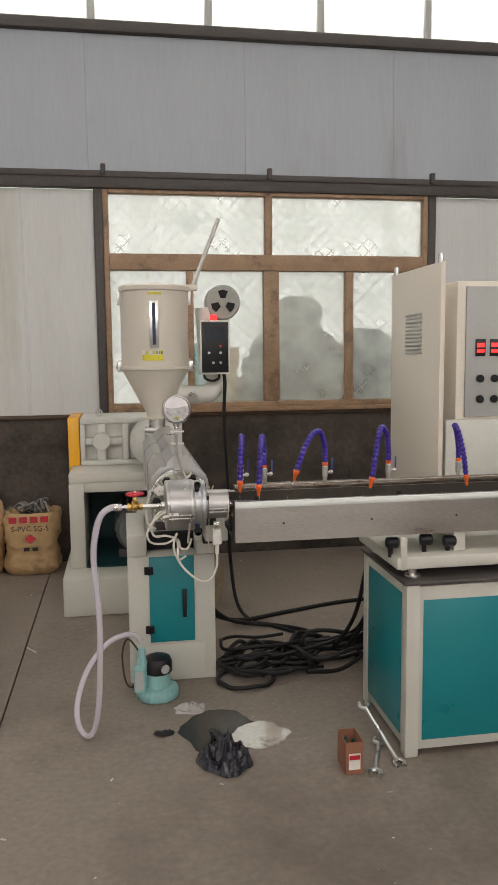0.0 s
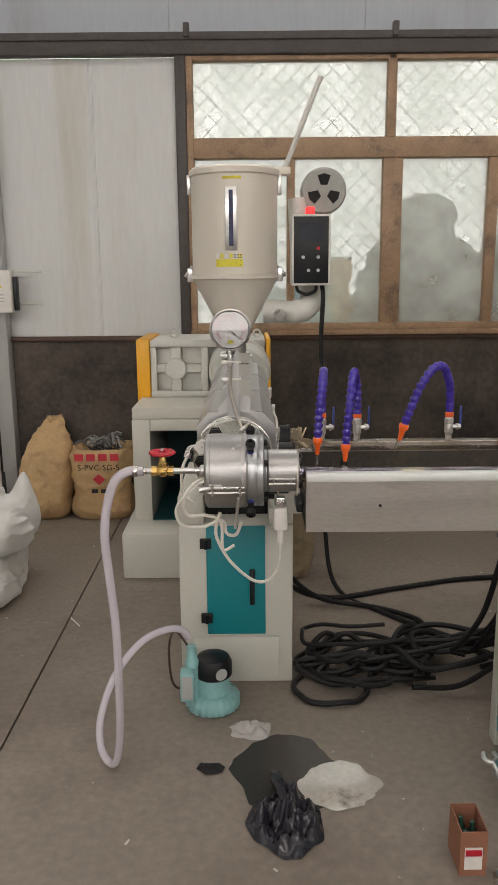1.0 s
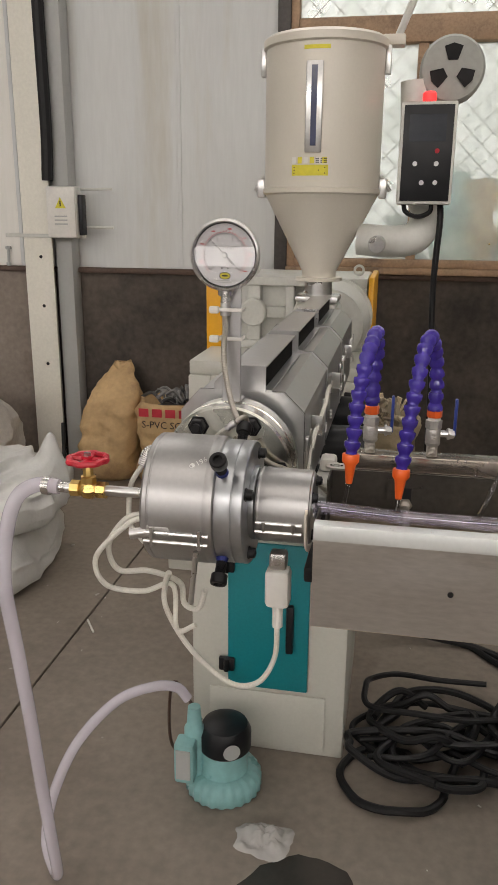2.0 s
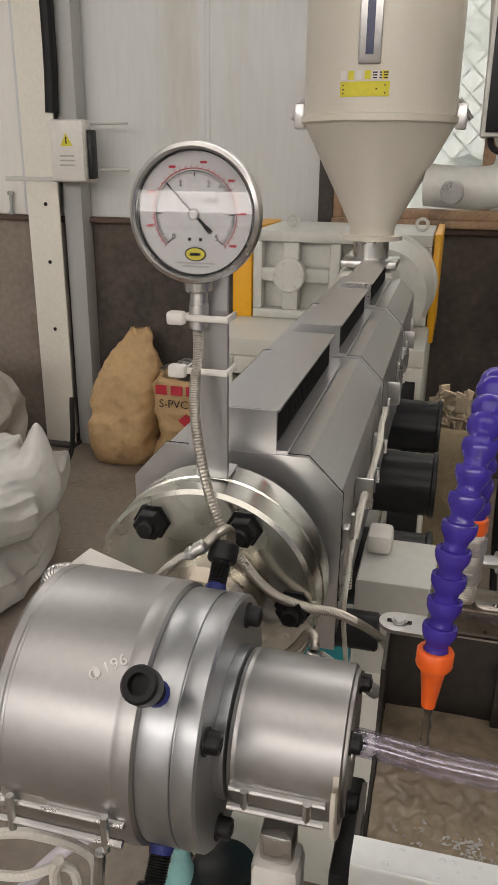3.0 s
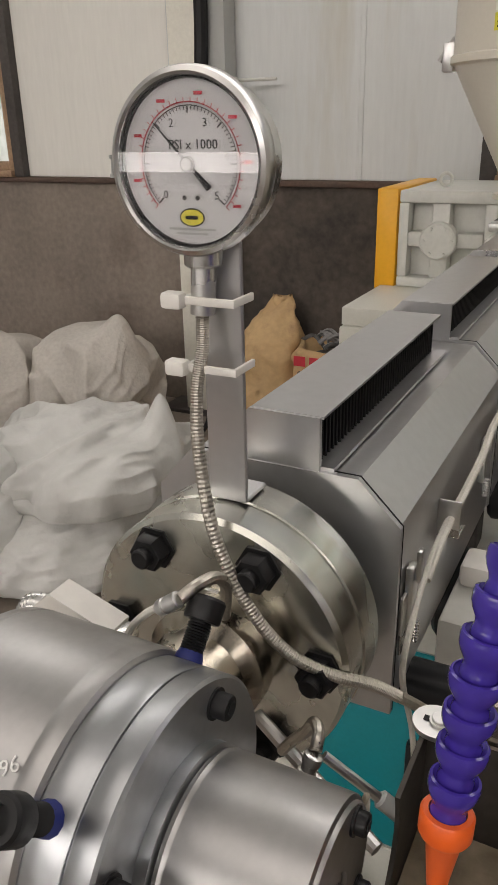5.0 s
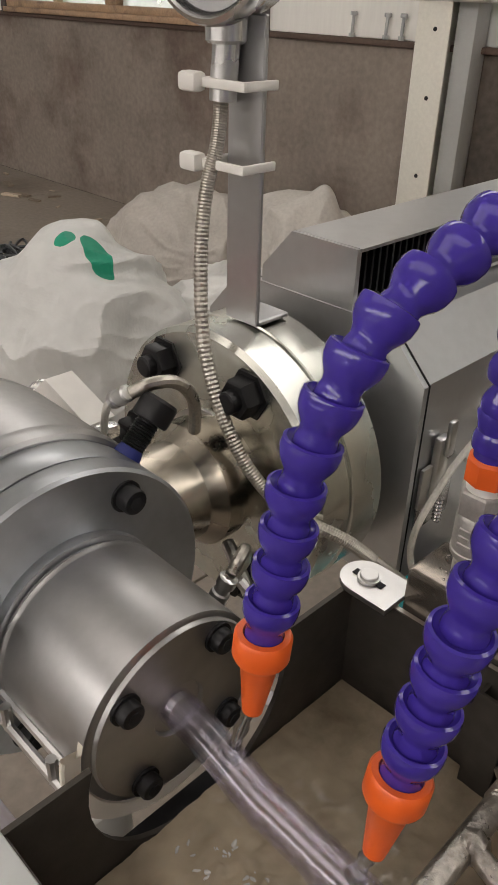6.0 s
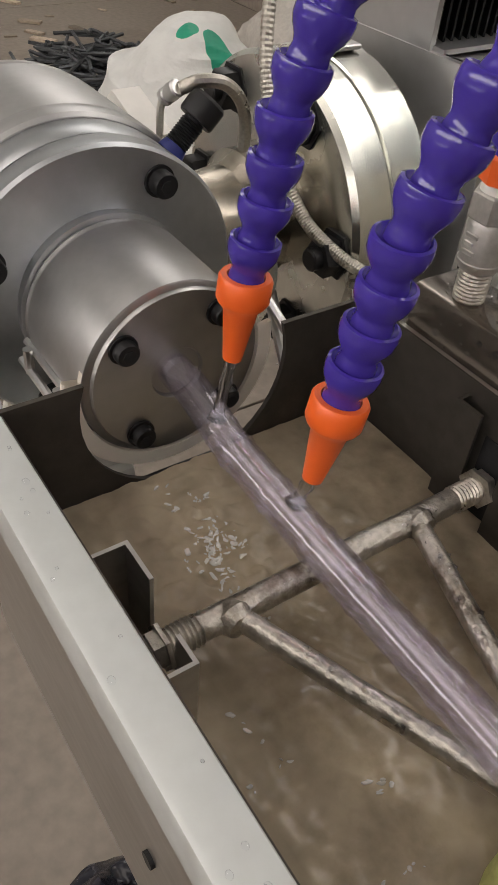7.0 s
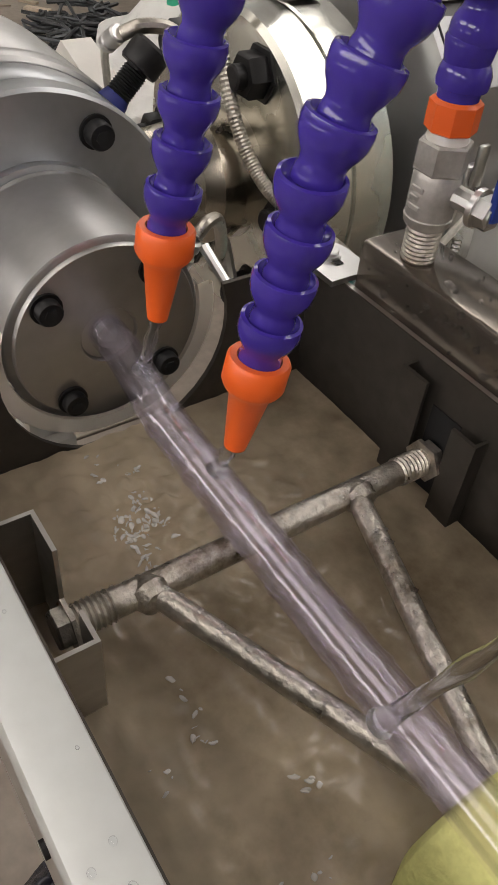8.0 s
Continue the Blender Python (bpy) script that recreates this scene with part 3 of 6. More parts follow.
def column():
    c = thing("column", (-1.93, 3.05, 0), "cream painted steel column at the wall", "column", kind="structure")
    part("flange", B((-1.957, 2.985, 0, -1.79, 2.997, 6), bevel=0.003), COLUMN, c)
    part("web", B((-1.9, 2.997, 0, -1.85, WALL - 0.001, 6)), COLUMN, c)
    part("base_plate", B((-2.09, 2.94, 0, -1.78, WALL - 0.002, 0.02), bevel=0.003), STEEL_DARK, c)
    # Added grey strip stands in for the column's darker right side.
    part("side_strip", B((-1.788, 3.03, 0, -1.695, WALL - 0.002, 6), bevel=0.004), PANELGREY, c, "grey strip standing in for the column's darker side")
    for z in (0.62, 0.95, 1.22):
        bolt("bolt", (-1.86, 2.985, z), (0, -1, 0), 0.008, 0.006, c)
    single("conduit", tube([(-1.8, 3.0, 1.62), (-1.79, 3.0, 1.9), (-1.795, 3.0, 2.6), (-1.79, 3.0, 4.0), (-1.795, 3.0, 5.9)], 0.032, 10), RUBBER, (-1.8, 3.0, 1.62), "black cable conduit running up the column", "conduit")
    b = thing("electrical_box", (-1.71, 2.95, 1.34), "small white electrical box with yellow warning triangle", "electrical box")
    part("housing", B((-1.795, 2.93, 1.345, -1.625, 3.0, 1.612), bevel=0.008), GREYPAINT, b)
    part("door", B((-1.792, 2.918, 1.35, -1.63, 2.93, 1.607), bevel=0.004), WHITEPL, b)
    # Black plate added as the white box's dark side.
    part("dark_side", B((-1.622, 2.94, 1.36, -1.6, 3.0, 1.57), bevel=0.004), BLACKPLASTIC, b)
    part("warning_triangle", prism([(-1.742, 1.5), (-1.682, 1.5), (-1.712, 1.556)], "y", 2.9165, 2.918), YELINK, b, "yellow warning triangle")
    part("warning_mark", B((-1.715, 2.9155, 1.51, -1.709, 2.9165, 1.538)), INK, b)
    for i in range(3):
        part("text_bar", B((-1.748, 2.916, 1.455 - 0.02 * i, -1.676, 2.9175, 1.462 - 0.02 * i)), PANELGREY, b)
    for z in (1.4, 1.6):
        part("bracket_rod", rod((-1.78, 3.01, z), (-1.46, 3.03, z), 0.007, seg=8), GREYPAINT, b)
    part("support_rail", B((-2.07, 2.97, 1.345, -1.6, 2.984, 1.365), bevel=0.002), GREYPAINT, b)
    b.location += Vector((0.012, 0.006, -0.022))


setting()
window(-0.57, "window_1")
window(-5.72, "window_2")
outdoors()
ledge_bolts()
column()

# ---- extruder ----
AX, AZ, FX, FZ = -0.170, 1.028, -0.174, 1.014


def extruder():
    ex = thing("extruder", (-0.38, 1.9, 0), "single-screw plastic extruder, cream body with teal panels", "extruder")
    # rear base: plinth, open motor bay, deck
    part("plinth", B((-0.79, 1.78, 0.0, -0.01, 3.0, 0.245), bevel=0.008), CREAM, ex)
    for q in ((-0.75, 2.0, 0.2455, -0.655, 2.95, 0.80), (-0.1, 2.0, 0.2455, -0.02, 2.95, 0.80), (-0.75, 2.02, 0.8005, -0.02, 2.95, 0.86), (-0.655, 2.85, 0.2455, -0.1, 2.95, 0.80), (-0.654, 2.0, 0.74, -0.101, 2.05, 0.80)):
        part("bay_wall", B(q, bevel=0.006), CREAM, ex)
    part("bay_lining", B((-0.652, 2.83, 0.25, -0.103, 2.848, 0.738)), TEAL_SHADED, ex, "teal back of the motor bay, darkened for its shade")
    part("bay_floor", B((-0.652, 2.0, 0.247, -0.103, 2.8, 0.255)), TEAL_SHADED, ex)
    # Black block stands in for the shaded opening in the rear body.
    part("rear_opening", B((-0.09, 1.985, 0.3, -0.04, 1.999, 0.76), bevel=0.004), SLOT, ex)
    mo = part("motor", lathe(bmesh.new(), [(0, 0.05), (0.01, 0.14), (0.06, 0.165), (0.07, 0.15), (0.5, 0.15), (0.52, 0.17), (0.56, 0.17), (0.58, 0.06)], (-0.3, 2.12, 0.45), (0, 1, 0), 36), mat("motor_grey", (0.14, 0.15, 0.15), 0.5), ex, "dark grey ribbed electric motor")
    for i in range(26):
        a = 2 * math.pi * i / 26
        rm = Matrix.Translation((-0.3, 2.43, 0.45)) @ Matrix.Rotation(a, 4, "Y")
        bm = bmesh.new()
        bmesh.ops.create_cube(bm, size=1, matrix=rm @ Matrix.Translation((0, 0, 0.16)) @ Matrix.Diagonal((0.005, 0.42, 0.03, 1)))
        part("cooling_fin", bm, mo.data.materials[0], mo)
    part("motor_foot", B((-0.45, 2.2, 0.247, -0.15, 2.6, 0.31), bevel=0.006), STEEL_DARK, ex)
    # gearbox with pockets, boss and belt guards
    gb = part("gearbox", B((-0.69, 2.46, 0.865, -0.035, 2.9, 1.185), bevel=0.01), GREYPAINT, ex, "pale grey cast gearbox")
    y0, y1 = 2.40, 2.46
    part("face_frame", B((-0.69, y0, 1.145, -0.035, y1, 1.185), (-0.69, y0, 0.86, -0.035, y1, 0.895), (-0.69, y0, 0.895, -0.655, y1, 1.145), (-0.07, y0, 0.895, -0.035, y1, 1.145),
                        (-0.575, y0, 0.895, -0.515, y1, 1.145), (-0.40, y0, 0.895, -0.36, y1, 1.145), (-0.655, y0, 1.0, -0.4, y1, 1.05), bevel=0.006), GREYPAINT, gb)
    part("boss", lathe(bmesh.new(), [(0, 0.062), (0.05, 0.062), (0.055, 0.056)], (-0.545, 2.42, 1.025), (0, -1, 0), 32), GREYPAINT, gb)
    for i in range(6):
        a = math.pi / 3 * i
        bolt("boss_bolt", (-0.545 + 0.048 * math.cos(a), 2.365, 1.025 + 0.048 * math.sin(a)), (0, -1, 0), 0.006, 0.005, gb, GREYPAINT)
    for x in (-0.56, -0.08):
        ring = bmesh.new()
        tube([(x + 0.02 * math.cos(a), 2.5, 1.215 + 0.02 * math.sin(a)) for a in (i * math.pi / 8 for i in range(17))], 0.006, 8, 2, ring)
        part("lifting_eye", ring, GREYPAINT, gb)
    part("belt_guard", B((-0.77, 2.40, 0.80, -0.695, 2.92, 1.19), bevel=0.006), YELLOW, ex, "yellow belt guard")
    part("belt_guard", B((-0.03, 2.40, 0.80, -0.004, 2.92, 1.19), bevel=0.006), YELLOW, ex, "yellow belt guard")
    # feed housing between gearbox and barrel
    part("feed_housing", lathe(bmesh.new(), [(0, 0.17), (0.02, 0.175), (0.08, 0.175), (0.09, 0.165), (0.35, 0.15), (0.36, 0.13)], (AX - 0.01, 2.42, AZ - 0.01), (0, -1, 0), 40), GREYPAINT, ex, "pale grey cast feed housing")
    part("feed_throat", B((-0.27, 1.68, 0.92, -0.11, 1.92, 1.14), bevel=0.02), GREYPAINT, ex)
    # front pedestal
    ped = part("pedestal", B((-0.395, 0.73, 0.0, 0.03, 1.28, 0.635), bevel=0.006), CREAM, ex)
    part("cheek", B((-0.395, 0.73, 0.6355, -0.3, 1.28, 0.745), bevel=0.006), CREAM, ped)
    part("cheek", B((-0.06, 0.73, 0.6355, 0.03, 1.28, 0.70), bevel=0.006), CREAM, ped)
    part("saddle_block", B((-0.298, 0.9, 0.6355, -0.062, 1.28, 0.72), bevel=0.006), CREAM, ped)
    dr = part("door", B((-0.292, 0.718, 0.205, -0.073, 0.729, 0.634), bevel=0.003), TEAL, ped, "teal door")
    part("top_cutout", B((-0.30, 0.86, 0.637, -0.06, 0.9, 0.72)), SLOT, ped)
    part("lower_panel", B((-0.345, 0.722, 0.02, -0.022, 0.7295, 0.19), bevel=0.003), CREAM, ped)
    part("handle", B((-0.132, 0.698, 0.33, -0.112, 0.717, 0.47), bevel=0.005), BLACKPLASTIC, ped, "black door handle")
    for z in (0.275, 0.57):
        part("hinge", B((-0.315, 0.704, z - 0.02, -0.272, 0.717, z + 0.02), bevel=0.004), BLACKPLASTIC, ped)
        part("knuckle", rod((-0.293, 0.702, z - 0.018), (-0.293, 0.702, z + 0.018), 0.007, seg=10), BLACKPLASTIC, ped)
    part("bench", B((-0.33, 1.28, 0.52, 0.0, 2.0, 0.70), bevel=0.006), CREAM, ex)
    for y in (0.95, 1.25, 1.55):
        part("barrel_post", B((-0.25, y - 0.03, 0.70, -0.09, y + 0.03, 0.92), bevel=0.004), STEEL_DARK, ex)
    # barrel in its covers
    part("barrel", rod((AX, 0.25, AZ), (AX, 1.9, AZ), 0.055, seg=28), STAINLESS, ex)
    for y0, y1 in ((0.285, 0.735), (0.742, 1.19), (1.197, 1.66)):
        prof = [(-0.283, 0.905), (-0.283, 1.094), (-0.248, 1.134), (-0.09, 1.134), (-0.053, 1.097), (-0.053, 0.905)]
        co = part("cover", prism(prof, "y", y0, y1), COVER, ex, "folded stainless barrel cover")
        rim = [(-0.2855, 0.905), (-0.2855, 1.095), (-0.249, 1.1365), (-0.089, 1.1365), (-0.0505, 1.098), (-0.0505, 0.905)]
        part("cover_edge", prism(rim, "y", y0 - 0.004, y0 + 0.002), COVER, co)
        # Black strip stands in for the shaded gap between end plate and cover.
        gap_rim = [(-0.286, 0.905), (-0.286, 1.0953), (-0.2493, 1.137), (-0.0887, 1.137), (-0.05, 1.0983), (-0.05, 0.905)]
        part("gap_strip", prism(gap_rim, "y", y0 + 0.002, y0 + 0.0036), SLOT, co, "black strip standing in for the gap behind the end plate")
        bx = [(-0.219, 1.1365), (-0.219, 1.149), (-0.189, 1.182), (-0.142, 1.182), (-0.142, 1.1365)]
        vb = part("vent_box", prism(bx, "y", y0 + 0.002, y1 - 0.06), COVER, co)
        cap = [(-0.221, 1.1365), (-0.221, 1.15), (-0.19, 1.1845), (-0.124, 1.1845), (-0.124, 1.1365)]
        part("vent_end", prism(cap, "y", y0 - 0.003, y0 + 0.002), COVER, co)
        part("vent_top", B((-0.189, y0, 1.1825, -0.122, y1 - 0.06, 1.185)), COVER, co)
        part("vent_ledge", B((-0.142, y0, 1.1365, -0.112, y1 - 0.06, 1.140)), COVER, co)
        # Black sheet paints the vent box's shaded inside behind the slats.
        part("vent_shade", B((-0.1415, y0 + 0.003, 1.1405, -0.1405, y1 - 0.063, 1.182)), SLOT, co)
        sl = bmesh.new()
        n = 44
        for i in range(n):
            y = y0 + 0.008 + (y1 - y0 - 0.08) * i / (n - 1)
            bmesh.ops.create_cube(sl, size=1, matrix=Matrix.LocRotScale((-0.133, y, 1.161), Euler((0, 0, radians(-25))), (0.011, 0.0016, 0.042)))
        # Slats coloured near black, recessed under the vent top.
        tagged(part("louvre", sl, BLACKOX, co), kind="stuff")
        for ly in (y0 + 0.025, y1 - 0.1):
            lt = part("latch", B((-0.052, ly, 0.985, -0.044, ly + 0.016, 1.045), bevel=0.002), STAINLESS, co, "steel draw latch")
            part("latch_loop", B((-0.044, ly + 0.003, 1.03, -0.039, ly + 0.013, 1.062), bevel=0.002), STAINLESS, lt)
            part("latch_spring", lathe(bmesh.new(), [(0.0018 * i, 0.0042 if i % 2 else 0.0032) for i in range(14)], (-0.042, ly + 0.008, 0.965), (0, 0, 1), 10), STAINLESS, lt)
        part("flank_plate", B((-0.052, y0 + 0.012, 0.96, -0.0485, y0 + 0.06, 1.02), bevel=0.001), STAINLESS, co)
        part("terminal_bracket", B((-0.0525, y0 + 0.14, 1.02, -0.03, y0 + 0.143, 1.06), (-0.0525, y0 + 0.14, 1.0185, -0.03, y0 + 0.17, 1.0205), bevel=0.0008), STAINLESS, co)
    # cooling fans below the barrel on the near side
    for y in (0.62, 0.98, 1.34):
        fan = part("cooling_fan", rod((-0.08, y, 0.83), (0.045, y, 0.83), 0.062, seg=28, edge=0.006), BLACKPLASTIC, ex, "black cooling fan drum")
        part("fan_ring", rod((0.04, y, 0.83), (0.05, y, 0.83), 0.066, seg=28, edge=0.002), BLACKPLASTIC, fan)
        part("fan_foot", B((-0.04, y - 0.03, 0.72, 0.02, y + 0.03, 0.78), bevel=0.005), BLACKPLASTIC, fan)
    part("blower_pipe", rod((-0.07, 0.36, 0.885), (-0.005, 0.36, 0.885), 0.024, seg=24, edge=0.003), BLACKPLASTIC, ex, "black blower pipe stub")
    jb = part("junction_box", B((-0.045, 0.43, 0.77, 0.058, 0.56, 0.915), bevel=0.006), GREYPAINT, ex, "pale grey junction box")
    part("lid", B((-0.04, 0.50, 0.915, -0.005, 0.55, 0.945), bevel=0.008), WHITEPL, jb)
    # flange pair with six black nuts
    fl = part("flange", lathe(bmesh.new(), [(0, 0.045), (0, 0.113), (0.004, 0.117), (0.033, 0.117), (0.034, 0.1155), (0.036, 0.1155), (0.037, 0.118), (0.07, 0.118), (0.074, 0.114), (0.075, 0.06)], (FX, 0.18, FZ), (0, 1, 0), 96), ZINC, ex, "bright zinc-plated clamp flange")
    part("flange_recess", lathe(bmesh.new(), [(0, 0.052), (0.004, 0.052), (0.004, 0.0)], (FX, 0.178, FZ), (0, 1, 0), 48), STAINLESS, fl)
    for i in range(6):
        a = math.pi / 3 * i + 0.05
        bolt("nut", (FX + 0.094 * math.cos(a), 0.18, FZ + 0.094 * math.sin(a)), (0, -1, 0), 0.0155, 0.016, fl, stud=0.008, label="black hex nut on a stud")
    part("neck", lathe(bmesh.new(), [(0, 0.038), (0.03, 0.038), (0.05, 0.04), (0.06, 0.05), (0.078, 0.05), (0.081, 0.046), (0.1, 0.046)], (AX + 0.008, 0.085, 1.02), (0, 1, 0), 40), NECK, ex, "bronze-tinted steel neck")
    return ex


def crosshead():
    """Cross-head die: axis along x through the die's mouth."""
    ch = thing("crosshead_die", (-0.13, 0, 0.92), "steel cross-head die with heater bands, plugs and screws", "extruder die")
    part("heater_band", lathe(bmesh.new(), [(0, 0.085), (0.002, 0.0945), (0.006, 0.098), (0.012, 0.0985), (0.013, 0.0975), (0.015, 0.0975), (0.016, 0.0985), (0.093, 0.0985), (0.0945, 0.0978), (0.0965, 0.0978), (0.098, 0.0985), (0.105, 0.0985), (0.109, 0.0975), (0.111, 0.095)], (-0.245, 0, AZ), (1, 0, 0), 96), BAND, ch, "brushed steel heater band")
    part("band_end", lathe(bmesh.new(), [(0, 0.02), (0, 0.085), (0.003, 0.086)], (-0.243, 0, AZ), (1, 0, 0), 48), RINGSTEEL, ch)
    part("adjusting_ring", lathe(bmesh.new(), [(0, 0.09), (0, 0.0935), (0.0015, 0.0945), (0.0235, 0.0945), (0.0245, 0.0938), (0.0247, 0.0922), (0.0258, 0.0922), (0.026, 0.0938), (0.027, 0.0945), (0.041, 0.0945), (0.043, 0.0925), (0.043, 0.05)], (-0.134, 0, AZ), (1, 0, 0), 96), RINGSTEEL, ch, "polished steel adjusting ring")
    part("collar", lathe(bmesh.new(), [(0, 0.0555), (0.003, 0.057), (0.009, 0.057), (0.011, 0.05)], (-0.092, 0, AZ), (1, 0, 0), 64), RINGSTEEL, ch)
    part("die_band", lathe(bmesh.new(), [(0, 0.05), (0.001, 0.0555), (0.004, 0.0568), (0.006, 0.0562), (0.0075, 0.0562), (0.009, 0.0568), (0.0765, 0.0562), (0.0795, 0.056), (0.0805, 0.0545)], (-0.0815, 0, AZ - 0.001), (1, 0, 0), 80), BAND, ch, "brushed steel die heater band")
    fp = part("die_plate", lathe(bmesh.new(), [(0, 0.05), (0.002, 0.0525), (0.006, 0.0525), (0.0075, 0.0515), (0.0075, 0.0165), (0.006, 0.0155), (0.004, 0.0155), (0.004, 0.009), (0.0085, 0.0075), (0.0085, 0.0)], (-0.006, 0.001, AZ - 0.0012), (1, 0, 0), 64), mat("die_plate_steel", (0.42, 0.415, 0.405), 0.4, 1.0, vary=0.15, scale=14), ch, "dull steel die plate")
    for a in (52, 141, 235, 320):
        c, s = math.cos(radians(a)), math.sin(radians(a))
        bolt("die_screw", (0.0012, 0.001 + 0.0425 * c, AZ - 0.0012 + 0.0425 * s), (1, 0, 0), 0.0068, 0.008, fp, hexagon=False, socket=True)
    for a in (59, 152, 238, 328):
        c, s = math.cos(radians(a)), math.sin(radians(a))
        bolt("ring_screw", (-0.0915, 0.078 * c, AZ + 0.078 * s), (1, 0, 0), 0.008, 0.011, ch, hexagon=False, socket=True)
    for a in (45, 135, 225, 315):
        c, s = math.cos(radians(a)), math.sin(radians(a))
        w = Vector((0, c, s))
        sc = part("centring_screw", rod(Vector((-0.1255, 0, AZ)) + 0.092 * w, Vector((-0.1255, 0, AZ)) + 0.125 * w, 0.0072, seg=14), BLACKOX, ch, "long black centring screw")
        part("thread", lathe(bmesh.new(), [(0.0985 + 0.0009 * i, 0.0082 if i % 2 else 0.0073) for i in range(23)], Vector((-0.1255, 0, AZ)), w, 14), BLACKOX, sc)
        h = Vector((-0.1255, 0, AZ)) + 0.12 * w
        lathe_b = lathe(bmesh.new(), [(0, 0.0115), (0.0015, 0.0125), (0.014, 0.0125), (0.016, 0.011), (0.016, 0.0072), (0.008, 0.0072), (0.008, 0)], h, w, 24)
        part("screw_head", lathe_b, BLACKOX, sc)
        # Socket depth comes from a black disc in place of shade.
        part("socket", lathe(bmesh.new(), [(0.0082, 0.0071), (0.0088, 0.0071)], h, w, 6), SLOT, sc)
        part("thread_paint", lathe(bmesh.new(), [(0, 0.0095), (0.003, 0.009), (0.007, 0.0076)], Vector((-0.1255, 0, AZ)) + 0.0945 * w, w, 12), mat("blue_paint", (0.01, 0.02, 0.16), 0.5), sc)
    # band clamps along the bottom front of the bands
    for x0, x1, r in ((-0.235, -0.14, 0.0985), (-0.078, -0.01, 0.0568)):
        for dy in (-0.006, 0.006):
            y, z = -r * 0.97 + dy * 0.4, AZ - r * 0.28 + dy
            part("clamp_bar", rod((x0, y - 0.004, z), (x1, y - 0.004, z), 0.0028, seg=8), STAINLESS, ch)
        for x in (x0 + 0.012, x1 - 0.012):
            part("clamp_screw", rod((x, -r * 0.99 - 0.005, AZ - r * 0.42), (x, -r * 0.99 - 0.005, AZ - r * 0.12), 0.003, seg=8), STAINLESS, ch)
    words("\u03a6196", (-0.162, -0.063, AZ + 0.0772), 0.012, mat("white_chalk", (0.8, 0.8, 0.78), 0.8), ch, (0, -0.62, 0.78), (-0.6, 0.62, 0.5), "chalk_mark")
    return ch


extruder()
crosshead()


def pressure_gauge():
    hx, hy, hz = -0.179, 0.187, 1.386
    g = thing("pressure_gauge", (hx, 0.2, 1.13), "round steel melt-pressure gauge on a strap bracket", "pressure gauge")
    back = (hx, hy + 0.045, hz)
    case = part("case", lathe(bmesh.new(), [(0.014, 0.0), (0.014, 0.05), (0.018, 0.053), (0.036, 0.053), (0.037, 0.0575), (0.041, 0.0587), (0.048, 0.0587), (0.051, 0.0575), (0.0525, 0.0545), (0.05, 0.0525), (0.044, 0.0522), (0.044, 0)], back, (0, -1, 0), 96), STAINLESS, g, "polished steel case and bezel")
    part("dial_ring", lathe(bmesh.new(), [(0.0445, 0.0522), (0.0475, 0.0522), (0.0475, 0.0508), (0.0447, 0.0506)], back, (0, -1, 0), 64), BLACKPLASTIC, case)
    dial = part("dial", lathe(bmesh.new(), [(0.0442, 0), (0.0446, 0.0507), (0.0448, 0.0507), (0.0452, 0)], back, (0, -1, 0), 64), DIAL, g, "white dial")
    fy = hy - 0.0004
    def at(deg, r):
        return hx + r * math.sin(radians(deg)), hz + r * math.cos(radians(deg))
    bm, rm = bmesh.new(), bmesh.new()
    for k in range(61):
        d = -135 + 270 * k / 60
        long = k % 10 == 0
        (ax, az), (bx, bz) = at(d, 0.0325 if not long else 0.0305), at(d, 0.0345)
        rod((ax, fy, az), (bx, fy, bz), 0.0003 if not long else 0.00055, seg=4, bm=bm)
    tube([(*at(d, 0.035)[:1], fy, at(d, 0.035)[1]) for d in range(-135, 136, 5)], 0.0003, 4, 1, bm)
    tube([(at(d, 0.037)[0], fy, at(d, 0.037)[1]) for d in range(-135, 136, 5)], 0.0004, 4, 1, rm)
    for k in range(36):
        d = -135 + 270 * k / 35
        (ax, az), (bx, bz) = at(d, 0.0372), at(d, 0.0398)
        rod((ax, fy, az), (bx, fy, bz), 0.0003, seg=4, bm=rm)
    part("scale_marks", bm, INK, dial)
    part("red_scale", rm, REDINK, dial)
    for k, s in enumerate("012345"):
        d = -135 + 54 * k
        x, z = at(d, 0.0275)
        words(s, (x, fy, z), 0.0075, INK, dial, name="numeral")
    for k in range(1, 8):
        x, z = at(-135 + 270 * k / 7.0 - 8, 0.0425)
        part("red_bar", B((x - 0.003, fy - 0.0002, z - 0.001, x + 0.003, fy + 0.0002, z + 0.001)), REDINK, dial)
    words("PSI x 1000", (hx + 0.003, fy, hz + 0.0115), 0.0086, INK, dial)
    oval = lathe(bmesh.new(), [(0, 0.0085), (0.0004, 0.0085)], (hx, fy + 0.0002, hz - 0.0335), (0, -1, 0), 32)
    bmesh.ops.scale(oval, vec=(1, 1, 0.6), verts=oval.verts[:], space=Matrix.Translation((-hx, -fy, -hz + 0.0335)))
    ov = lathe(bmesh.new(), [(0, 0.0097), (0.0002, 0.0097)], (hx, fy + 0.0003, hz - 0.0335), (0, -1, 0), 32)
    bmesh.ops.scale(ov, vec=(1, 1, 0.62), verts=ov.verts[:], space=Matrix.Translation((-hx, -fy, -hz + 0.0335)))
    part("badge_rim", ov, INK, dial)
    part("badge", oval, YELINK, dial, "yellow oval badge")
    part("badge_bar", B((hx - 0.0048, fy - 0.0006, hz - 0.0347, hx + 0.0048, fy - 0.0003, hz - 0.0323)), INK, dial)
